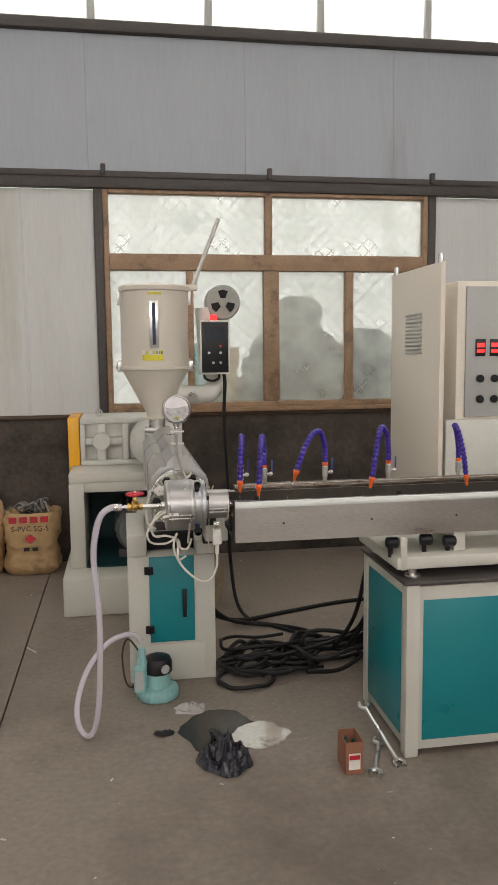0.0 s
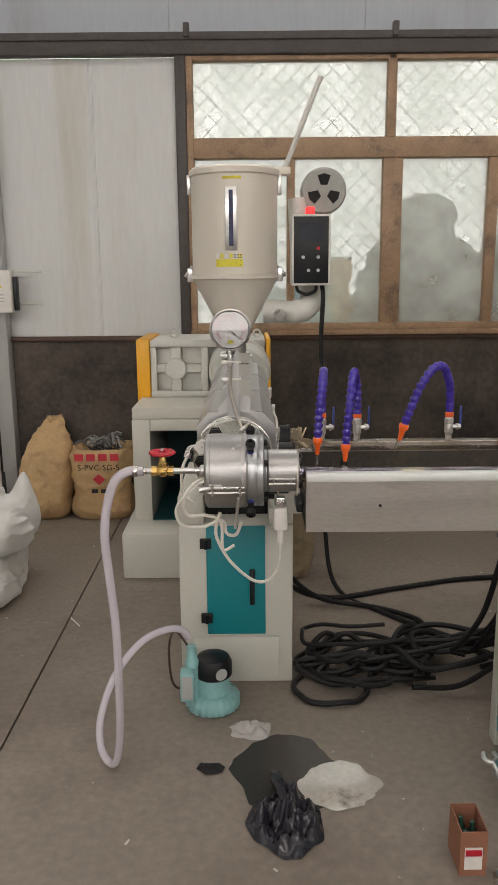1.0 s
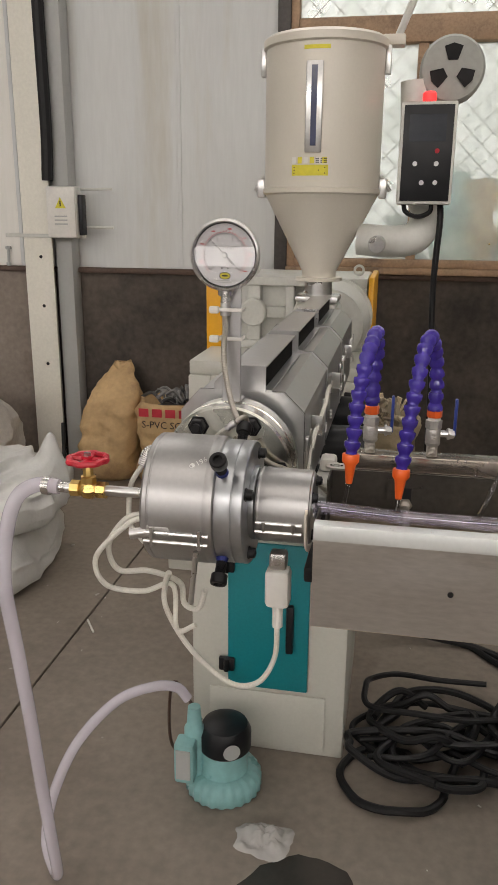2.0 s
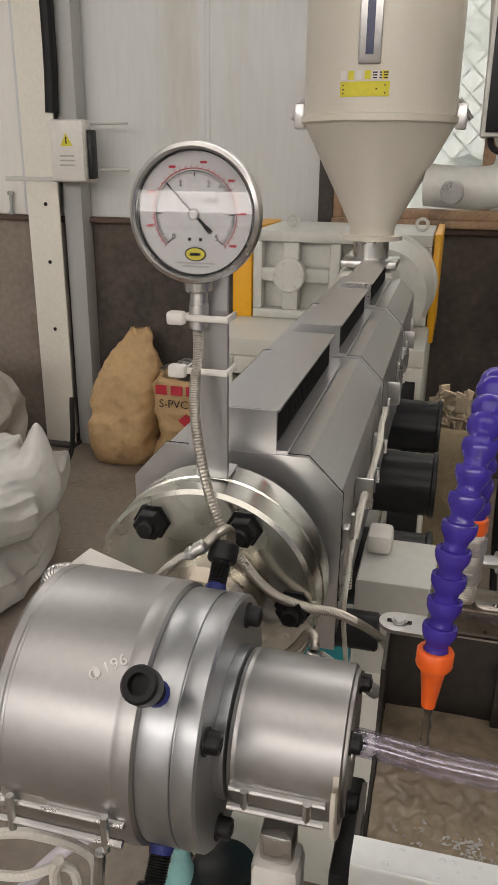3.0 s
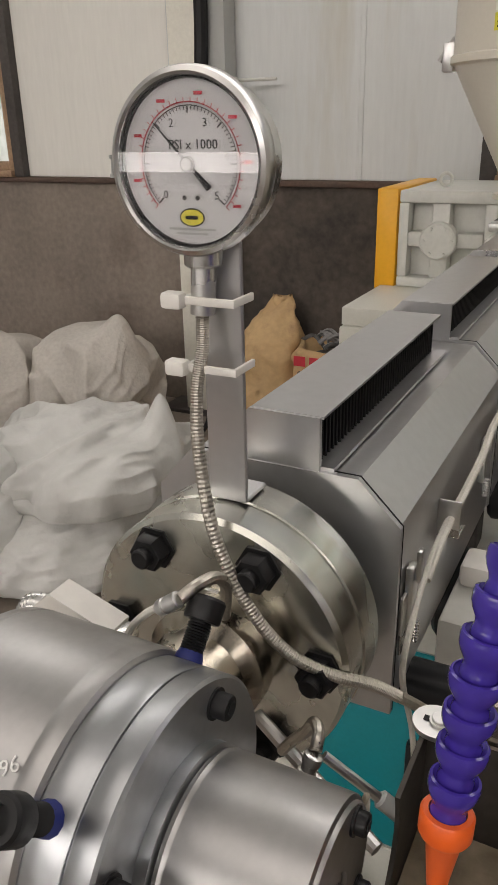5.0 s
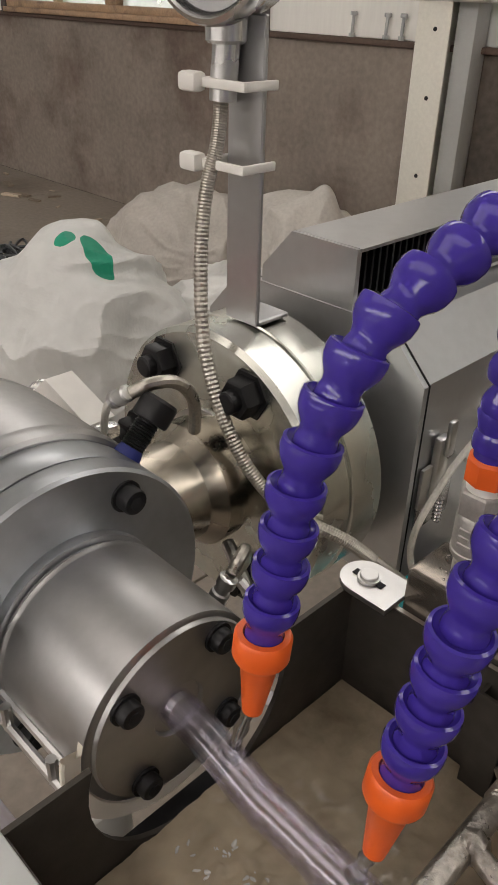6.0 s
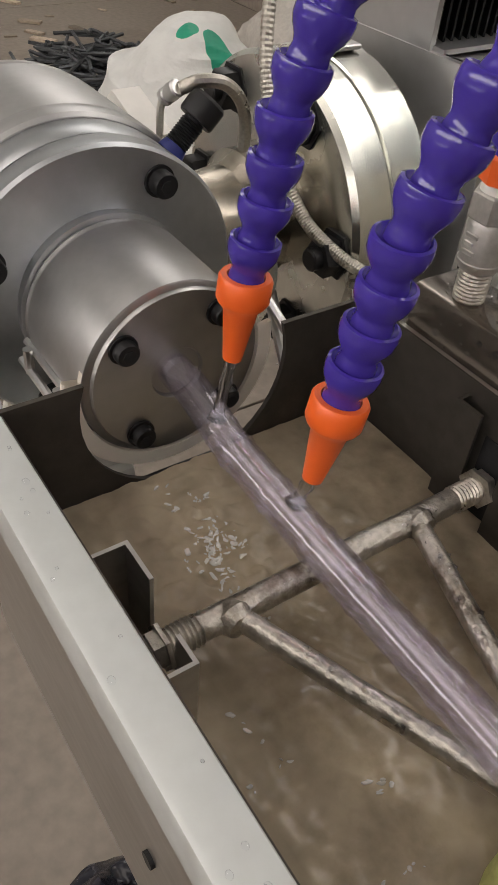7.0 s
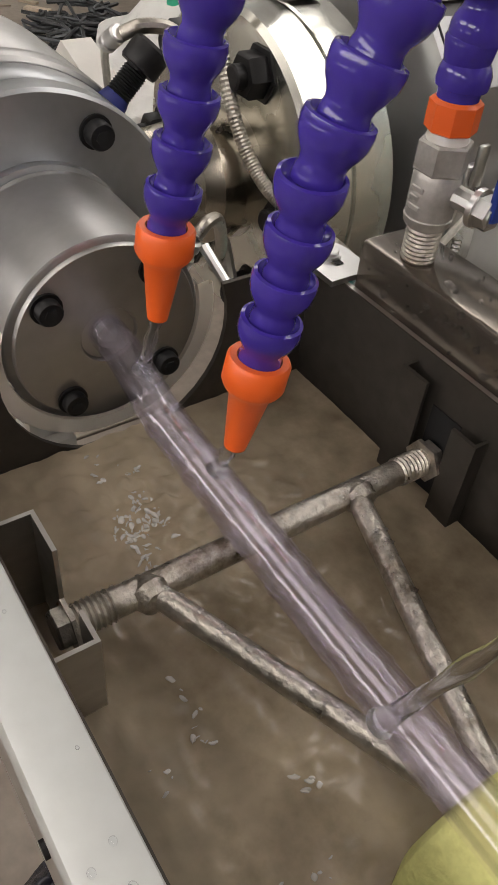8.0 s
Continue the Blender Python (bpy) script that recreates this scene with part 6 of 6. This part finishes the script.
def soft_bag(cx, cy, z0, rx, ry, h, seed, ears=()):
    """A slack plastic bag: a low mound with long folds, and corners drawn up into ears."""
    bm = bmesh.new()
    n, rows, rings = 190, 100, []
    for i in range(rows + 1):
        t = i / rows
        w = math.cos(max(0.0, t - 0.3) / 0.7 * math.pi * 0.5) ** 0.55 if t < 1 else 0.0
        w *= 1 - 0.14 * (1 - min(t / 0.15, 1)) ** 2
        ring = []
        for j in range(n):
            a = 2 * math.pi * j / n
            c, s = math.cos(a), math.sin(a)
            q = (abs(c) ** 2.6 + abs(s) ** 2.6) ** (-1 / 2.6)
            v = Vector((c * q * rx * w, s * q * ry * w, t * h))
            k = Vector((v.x * 2.2 + seed, v.y * 2.2, v.z * 2.6))
            wob = noise.noise(k)
            fold = 1 - abs(noise.noise(Vector((v.x * 4.2 + 1.2 * wob + seed, v.y * 4.2, v.z * 2.4 + wob)))) * 2
            fine = 1 - abs(noise.noise(Vector((v.x * 13 + 3 * wob, v.y * 13 + seed, v.z * 8)))) * 2
            tuck = 1 - abs(noise.noise(Vector((v.x * 8 + 2 * wob, v.y * 8 + seed, v.z * 15 - 2 * wob)))) * 2.4
            d = 0.06 * wob + 0.05 * fold + 0.008 * tuck + 0.0015 * fine - 0.02
            v += Vector((c, s, 0.7 * (t > 0.25))) * d * min(1, 0.2 + t * 3) * (0.4 + 0.6 * min(1, w * 2))
            for ex, ey, ez, er in ears:
                g = math.exp(-((v.x + cx - ex) ** 2 + (v.y + cy - ey) ** 2) / er ** 2) * min(1, t * 2)
                v.z += g * max(0, ez - z0 - v.z)
            ring.append(bm.verts.new((cx + v.x, cy + v.y, z0 + max(v.z, 0.0))))
        rings.append(ring)
    for a, b in zip(rings, rings[1:]):
        for j in range(n):
            bm.faces.new((a[j], a[(j + 1) % n], b[(j + 1) % n], b[j]))
    bm.faces.new(rings[0])
    bm.faces.new(rings[-1])
    bmesh.ops.remove_doubles(bm, verts=rings[-1], dist=0.004)
    return bm


def woven_sacks():
    g = "white woven sacks"
    single("woven_sack", soft_bag(-1.68, 1.62, 0, 0.42, 0.42, 0.36, 3), WOVEN, (-1.68, 1.62, 0), "full white woven plastic sack lying on the floor", "sack", g, angle=180)
    single("woven_sack", soft_bag(-1.58, 1.66, 0.25, 0.37, 0.35, 0.27, 8, ((-1.25, 1.7, 0.6, 0.05),)), WOVEN, (-1.62, 1.66, 0.3), "slack white woven plastic sack with a drawn-up corner", "sack", g, angle=180)
    b = soft_bag(-1.93, 1.2, 0, 0.33, 0.34, 0.68, 12)
    near = [e for e in b.edges if all(v.co.z > 0.3 and (v.co.x + 1.78) ** 2 + (v.co.y - 1.04) ** 2 < 0.06 for v in e.verts)]
    bmesh.ops.subdivide_edges(b, edges=near, cuts=5, use_grid_fill=True)
    for f in b.faces:
        c = f.calc_center_median()
        for gx, gy, rx, ry in ((-1.865, 1.1, 0.03, 0.034), (-1.795, 1.16, 0.062, 0.04)):
            if ((c.x - gx) / rx) ** 2 + ((c.y - gy) / ry) ** 2 < 1 + 0.5 * noise.noise(c * 14) and c.z > 0.35:
                f.material_index = 1
    single("woven_sack", b, (WOVEN, GREEN), (-1.95, 1.2, 0), "white woven plastic sack with a green print", "sack", g, angle=180)
    single("woven_sack", soft_bag(-2.75, 2.35, 0, 0.45, 0.35, 0.5, 19), mat("dusty_woven_sack", (0.42, 0.39, 0.35), 0.6, vary=0.15, scale=5, bump=0.5, dist=0.006), (-2.75, 2.35, 0), "dusty grey woven sack further back", "sack", g, angle=180)
    single("woven_sack", soft_bag(-2.2, 2.5, 0, 0.3, 0.3, 0.55, 23, ((-2.0, 2.5, 0.62, 0.08),)), mat("grey_woven_sack", (0.5, 0.47, 0.43), 0.6, vary=0.15, scale=5, bump=0.5, dist=0.006), (-2.2, 2.5, 0), "grey slack woven sack near the column", "sack", g, angle=180)


def twine_heap():
    bm = bmesh.new()
    rnd = random.Random(8)
    for i in range(90):
        a, r = rnd.uniform(0, 6.28), rnd.uniform(0.05, 0.42)
        c = Vector((-3.45 + r * math.cos(a), 1.55 + r * math.sin(a), 0.02 + 0.22 * (1 - r / 0.45) * rnd.random()))
        pts = [c + Vector((rnd.uniform(-0.16, 0.16), rnd.uniform(-0.16, 0.16), rnd.uniform(-0.01, 0.06))) for _ in range(4)]
        tube([Vector((p.x, p.y, max(p.z, 0.012))) for p in pts], 0.009, 5, 5, bm)
    single("scrap_heap", bm, mat("dark_strip", (0.05, 0.055, 0.06), 0.45, vary=0.4, island=0.6), (-3.45, 1.55, 0), "heap of dark tangled plastic strip on the floor", "scrap heap", kind="stuff")
    bm = bmesh.new()
    for i in range(160):
        x, y = rnd.uniform(-7, -3.0), rnd.uniform(0.2, 3.0)
        s = rnd.uniform(0.01, 0.05)
        bmesh.ops.create_cube(bm, size=1, matrix=Matrix.LocRotScale((x, y, s * 0.2), Euler((0, 0, rnd.uniform(0, 3))), (s * 3, s, s * 0.3)))
    single("debris", bm, mat("pale_debris", (0.32, 0.26, 0.2), 0.8, vary=0.3, island=0.6), (-4, 1.5, 0), "scattered scraps of board and plastic on the floor", "debris", kind="stuff")


# ---- floor cables ----


def cables():
    rnd = random.Random(21)
    def floor_cable(pts, r=0.011, label="thick black cable coiled on the floor"):
        single("floor_cable", tube(pts, r, 8, 8), RUBBER, (pts[0][0], pts[0][1], 0), label, "cable", "black floor cables")
    z0 = 0.012
    # the loop nearest to the pedestal
    loop = [(0.17 + 0.14 * math.cos(a), 0.66 + 0.12 * math.sin(a), z0 + 0.004 * (i % 3)) for i, a in enumerate(2 * math.pi * k / 14 for k in range(15))]
    floor_cable([(0.5, 0.86, 0.05)] + loop[2:] + [(0.4, 0.93, 0.04)])
    for k in range(11):
        pts = []
        ph = rnd.uniform(0, 6.28)
        cx, cy = rnd.uniform(0.25, 0.75), rnd.uniform(0.72, 0.98)
        rx, ry = rnd.uniform(0.12, 0.36), rnd.uniform(0.07, 0.2)
        turns = rnd.randint(8, 17)
        for i in range(turns):
            a = ph + 2 * math.pi * i / 11
            w = rnd.uniform(0.85, 1.12)
            pts.append((max(cx + w * rx * math.cos(a), 0.05), cy + w * ry * math.sin(a), z0 + 0.011 * k * rnd.uniform(0.3, 1.0) + rnd.uniform(0, 0.012)))
        floor_cable(pts, rnd.choice((0.009, 0.011, 0.012)))
    for k in range(7):
        x = 0.66 + rnd.uniform(0, 0.3)
        s = rnd.uniform(0.3, 0.62)
        floor_cable([(s - 0.25, 0.8 + rnd.uniform(-0.1, 0.2), z0 + 0.03), (s - 0.1, 0.76 + rnd.uniform(-0.1, 0.1), 0.06), (s + 0.05, 0.82 + rnd.uniform(-0.08, 0.1), 0.07 + rnd.uniform(0, 0.05)), (x - 0.06, 0.75 + rnd.uniform(-0.05, 0.06), 0.1 + rnd.uniform(0, 0.08)), (x + 0.02, 0.68, 0.3 + rnd.uniform(-0.04, 0.06)), (x + 0.05, 0.58, 0.58), (x + 0.08, 0.47, 0.82), (x + 0.1, 0.4, 0.9)], rnd.choice((0.009, 0.011)), "thick black cable rising from the floor to the stand")
    floor_cable([(-0.02, 1.3, 0.3), (0.05, 1.35, 0.14), (0.25, 1.45, 0.03), (0.6, 1.6, z0), (1.0, 1.72, z0), (1.5, 1.75, z0), (2.0, 1.7, z0)], 0.013, "thick black cable laid straight across the floor")
    floor_cable([(-0.02, 1.32, 0.35), (0.04, 1.35, 0.2), (0.2, 1.4, 0.05), (0.45, 1.38, z0), (0.62, 1.25, z0), (0.62, 1.1, z0 + 0.01), (0.5, 1.0, 0.03)], 0.012)
    single("floor_cable", tube([(-2.2, 2.7, 0.01), (-1.9, 2.62, 0.01), (-1.75, 2.6, 0.012), (-1.7, 2.75, 0.05), (-1.74, 2.88, 0.3)], 0.012, 8), RUBBER, (-1.9, 2.7, 0), "black cable at the foot of the column", "cable", "black floor cables")


# ---- litter on the floor ----


def blob_sheet(name, cx, cy, rx, ry, z, m, label, category, seed, relief=0.0, n=48, rings=8):
    bm = bmesh.new()
    rows = []
    for k in range(rings + 1):
        t = k / rings
        row = []
        for j in range(n):
            a = 2 * math.pi * j / n
            q = 1 + 0.28 * noise.noise(Vector((math.cos(a) * 1.3 + seed, math.sin(a) * 1.3, seed))) + 0.1 * noise.noise(Vector((math.cos(a) * 4, math.sin(a) * 4, seed)))
            x, y = cx + rx * q * t * math.cos(a), cy + ry * q * t * math.sin(a)
            h = z + relief * (1 - t ** 3) * (0.5 + noise.noise(Vector((x * 30, y * 30, seed))) + 0.5 * abs(noise.noise(Vector((x * 70, y * 70, seed)))))
            row.append(bm.verts.new((x, y, max(h, z))))
        rows.append(row)
    for a, b in zip(rows, rows[1:]):
        for j in range(n):
            bm.faces.new((a[j], a[(j + 1) % n], b[(j + 1) % n], b[j]))
    bmesh.ops.remove_doubles(bm, verts=rows[0], dist=1e-5)
    return single(name, bm, m, (cx, cy, 0), label, category, angle=60)


def litter():
    wet = mat("wet_concrete", (0.04, 0.034, 0.029), 0.2, vary=0.15, scale=8, bump=0.05, rvary=0.08)
    blob_sheet("puddle", -0.02, 0.16, 0.17, 0.2, 0.002, wet, "dark wet patch on the concrete floor", "puddle", 2.2)
    # The bright window reflection is painted in as a pale base colour.
    blob_sheet("puddle", 0.135, 0.105, 0.125, 0.105, 0.0035, mat("puddle_painted_reflection", (0.5, 0.48, 0.44), 0.05, vary=0.15, second=(0.09, 0.08, 0.07), amount=0.4, scale=9, bump=0.01, rvary=0.02, spec=1.0, coat=1.0), "shallow puddle with the window reflection painted pale into it", "puddle", 5.1)
    blob_sheet("black_plastic_bag", -0.03, -0.06, 0.1, 0.13, 0.005, mat("black_film", (0.02, 0.02, 0.028), 0.2, vary=0.2, scale=20, bump=0.3, dist=0.004), "crumpled shiny black plastic bag on the floor", "bag", 8.4, 0.075, 72, 24)
    blob_sheet("plastic_film", -0.13, 0.40, 0.075, 0.06, 0.004, milky("thin_film", (0.75, 0.74, 0.72), 0.5), "crumpled scrap of clear plastic film", "plastic film", 3.3, 0.025, 48, 14)
    blob_sheet("rubber_scrap", -0.262, 0.19, 0.045, 0.03, 0.004, RUBBER, "small scrap of black rubber on the floor", "scrap", 6.7, 0.022, 36, 10)
    tail = bmesh.new()
    tube([(-0.05, 0.13, 0.012), (-0.06, 0.08, 0.05), (-0.045, 0.02, 0.06), (-0.03, -0.04, 0.05)], 0.018, 8, 8, tail)
    part("twisted_neck", tail, mat("black_film_twist", (0.02, 0.02, 0.028), 0.2, bump=0.3), bpy.data.objects["black_plastic_bag"])
    # open carton with bottles, two spanners
    c = thing("carton", (0.445, -0.22, 0), "small open red-brown carton with a white label", "box")
    card = mat("carton_card", (0.28, 0.12, 0.07), 0.75, vary=0.12, scale=12)
    x0, x1, y0, y1, h = 0.408, 0.478, -0.262, -0.15, 0.13
    for w in ((x0, y0, 0.001, x1, y0 + 0.003, h), (x0, y1 - 0.003, 0.001, x1, y1, h), (x0, y0 + 0.003, 0.001, x0 + 0.003, y1 - 0.003, h), (x1 - 0.003, y0 + 0.003, 0.001, x1, y1 - 0.003, h), (x0 + 0.003, y0 + 0.003, 0.001, x1 - 0.003, y1 - 0.003, 0.004)):
        part("card_wall", B(w), card, c)
    part("paper_label", B((x0 + 0.012, y0 - 0.001, 0.02, x1 - 0.012, y0, 0.085)), WHITEPL, c, "white and red paper label")
    part("label_band", B((x0 + 0.014, y0 - 0.0018, 0.06, x1 - 0.014, y0 - 0.001, 0.078)), RED, c)
    for x, y in ((0.427, -0.235), (0.455, -0.2), (0.43, -0.18)):
        single("bottle", lathe(bmesh.new(), [(0, 0.012), (0.002, 0.013), (0.08, 0.013), (0.092, 0.006), (0.108, 0.006), (0.11, 0)], (x, y, 0.005), (0, 0, 1), 16), mat("bottle_green", (0.02, 0.07, 0.05), 0.2), (x, y, 0.005), "small dark green bottle in the carton", "bottle", "bottles in the carton")
    def spanner(a, b, name, m):
        a, b = Vector(a), Vector(b)
        s = thing(name, (a + b) / 2, "steel open-ended spanner leaning at the machine foot", "spanner", "spanners")
        part("shaft", rod(a, b, 0.009, seg=8), m, s)
        d = (b - a).normalized()
        for p, sg in ((a, -1), (b, 1)):
            side = d.cross(Vector((0, 0, 1))).normalized()
            jaw = bmesh.new()
            for q in (1, -1):
                tube([p, p + sg * d * 0.015 + side * q * 0.02, p + sg * d * 0.04 + side * q * 0.015], 0.009, 8, 5, jaw)
            part("jaw", jaw, m, s)
    spanner((0.53, -0.26, 0.012), (0.60, -0.09, 0.02), "spanner", STAINLESS)
    spanner((0.632, -0.21, 0.016), (0.6, 0.08, 0.09), "spanner", STAINLESS)
    bm = bmesh.new()
    rnd = random.Random(33)
    for i in range(150):
        x, y = rnd.uniform(-2.2, 1.2), rnd.uniform(-1.2, 2.9)
        s = rnd.choice((0.002, 0.003, 0.004, 0.006))
        bmesh.ops.create_cube(bm, size=1, matrix=Matrix.LocRotScale((x, y, s * 0.3), Euler((0, 0, rnd.uniform(0, 3))), (s * rnd.uniform(1, 4), s, s * 0.5)))
    single("crumbs", bm, mat("pale_crumbs", (0.5, 0.47, 0.42), 0.7, vary=0.2, island=0.5), (0, 1, 0), "scattered pale plastic crumbs on the floor", "debris", kind="stuff")
    single("plastic_stick", rod((-0.955, 1.3, 0.005), (-0.9, 1.22, 0.005), 0.004, seg=6), WHITEPL, (-0.93, 1.26, 0), "thin white plastic offcut on the floor", "offcut")


sacks()
woven_sacks()
twine_heap()
cables()
litter()

# ---- moving water ----


def stream(tip, foot, name="water_stream"):
    a, b = Vector(tip), Vector(foot)
    bm = bmesh.new()
    d = b - a
    prof = [(0, 0.004)] + [(d.length * t, 0.0031 + 0.0007 * math.sin(t * 17) + (0.003 if t > 0.95 else 0)) for t in (0.15, 0.3, 0.45, 0.6, 0.75, 0.9, 1.0)]
    lathe(bm, prof, a, d, 16)
    return single(name, bm, STREAM, a, "thin falling stream of cooling water", "water", "water streams", angle=180)


STREAMS = [stream((a[0][0], a[0][1], a[0][2] + 0.004), (a[0][0] - 0.003, PIPE_Y, AZ + 0.006)) for a in (ARMS[0], ARMS[1], ARMS[3])]
STREAMS.append(stream((ARMS[2][0][0], ARMS[2][0][1], ARMS[2][0][2] + 0.004), (0.237, -0.001, AZ + 0.006)))



# White puts the window glints on splashed water into the colour.
GLINT_WHITE = milky("water_sparkle", (0.84, 0.83, 0.8), 0.6)


def droplets(seed, cx, cy, n, spread):
    """Torn rags of lifted water and a few drops, coloured white for glints."""
    rnd = random.Random(seed)
    bm = bmesh.new()
    for i in range(n):
        a, r = rnd.uniform(0, 6.28), spread * rnd.random() ** 0.7
        p = Vector((cx + 1.3 * r * math.cos(a), cy + 0.55 * r * math.sin(a), 0.9735))
        turn = rnd.uniform(0, 3.1)
        for q in range(rnd.choice((1, 2, 4, 6))):
            s = rnd.uniform(0.0004, 0.0013)
            o = p + Vector((rnd.uniform(-0.006, 0.006), rnd.uniform(-0.004, 0.004), rnd.uniform(-0.0012, 0.001)))
            made = bmesh.ops.create_icosphere(bm, subdivisions=2, radius=s, matrix=Matrix.LocRotScale(o, Euler((0, rnd.uniform(-0.4, 0.4), turn + rnd.uniform(-0.5, 0.5))), (rnd.uniform(1, 3.2), rnd.uniform(0.6, 1.1), rnd.uniform(0.5, 0.9))))
            for v in made["verts"]:
                v.co += 0.001 * noise.noise_vector(v.co * 420 + Vector((i, q, seed)))
    return single("splash", bm, GLINT_WHITE, (cx, cy, 0.973), "small splashes and torn ripples on the cooling water, glints coloured white", "water", "splashes", kind="stuff", angle=180)


SPLASH = [droplets(1, 0.068, -0.02, 22, 0.028), droplets(2, 0.108, -0.028, 14, 0.03), droplets(3, 0.23, -0.05, 8, 0.05), droplets(4, 0.2, -0.065, 4, 0.06)]
bm = bmesh.new()
rnd = random.Random(77)
for i in range(40):
    p = Vector((rnd.uniform(0.03, 0.5), rnd.uniform(TY0 - 0.018, TY0 - 0.004), TZ1 + 0.0004))
    bmesh.ops.create_icosphere(bm, subdivisions=2, radius=rnd.uniform(0.0006, 0.0018), matrix=Matrix.LocRotScale(p, None, (1.2, 1, 0.7)))
for i in range(140):
    p = Vector((rnd.uniform(0.055, 0.6), rnd.uniform(0.131, 0.161), 1.0773))
    bmesh.ops.create_icosphere(bm, subdivisions=1, radius=0.0006 + 0.0026 * rnd.random() ** 2, matrix=Matrix.LocRotScale(p, None, (1, 1, 0.5)))
for i in range(160):
    p = Vector((rnd.uniform(0.055, 0.6), 0.1263, rnd.uniform(1.048, 1.075)))
    bmesh.ops.create_icosphere(bm, subdivisions=1, radius=0.0006 + 0.0024 * rnd.random() ** 2, matrix=Matrix.LocRotScale(p, None, (1, 0.5, 1)))
for i in range(150):
    k = rnd.random()
    if i % 3 == 0:
        p, q = Vector((0.138, -0.085, 0.999)).lerp(Vector((0.138, 0.112, 0.999)), k), Vector((rnd.uniform(-0.6, 0.6), 0, 1)).normalized() * 0.0068
    else:
        y = (-0.049, 0.065)[i % 3 - 1]
        p, q = Vector((0.138, y, 1.0)).lerp(Vector((0.288, 0.0135 if y > 0 else 0.0085, 1.003)), k), Vector((0, rnd.uniform(-0.7, 0.7), 1)).normalized() * 0.0055
    bmesh.ops.create_icosphere(bm, subdivisions=1, radius=rnd.uniform(0.0007, 0.0019), matrix=Matrix.LocRotScale(p + q, Euler((0, 0, rnd.uniform(0, 3))), (1.3, 0.9, 0.6)))
single("water_drops", bm, STREAM, (0.2, 0, 1.05), "water drops on the trough's rim and supply tube", "water", kind="stuff", angle=180)


def motions():
    x, y, z = PIPE.location
    walk(PIPE, [(0, pose(x - 0.0, y, z)), (8, pose(x + 0.02, y, z))])
    for k, s in enumerate(STREAMS):
        p = s.location.copy()
        rows = []
        for i in range(33):
            t = i * 0.25
            rows.append((t, pose(p.x + 0.0006 * math.sin(9 * t + k), p.y + 0.0006 * math.cos(7 * t + 2 * k), p.z, 0.5 * math.sin(5 * t + k), 0.5 * math.cos(6 * t + k), 40 * math.sin(3 * t + k))))
        walk(s, rows)
    for k, s in enumerate(SPLASH):
        p = s.location.copy()
        walk(s, [(i * 0.25, pose(p.x + 0.004 * math.sin(1.7 * i + k), p.y + 0.003 * math.cos(1.3 * i + k), p.z + 0.0012 * math.sin(2.1 * i + k), 0, 0, 8 * math.sin(0.9 * i + k))) for i in range(33)])


motions()
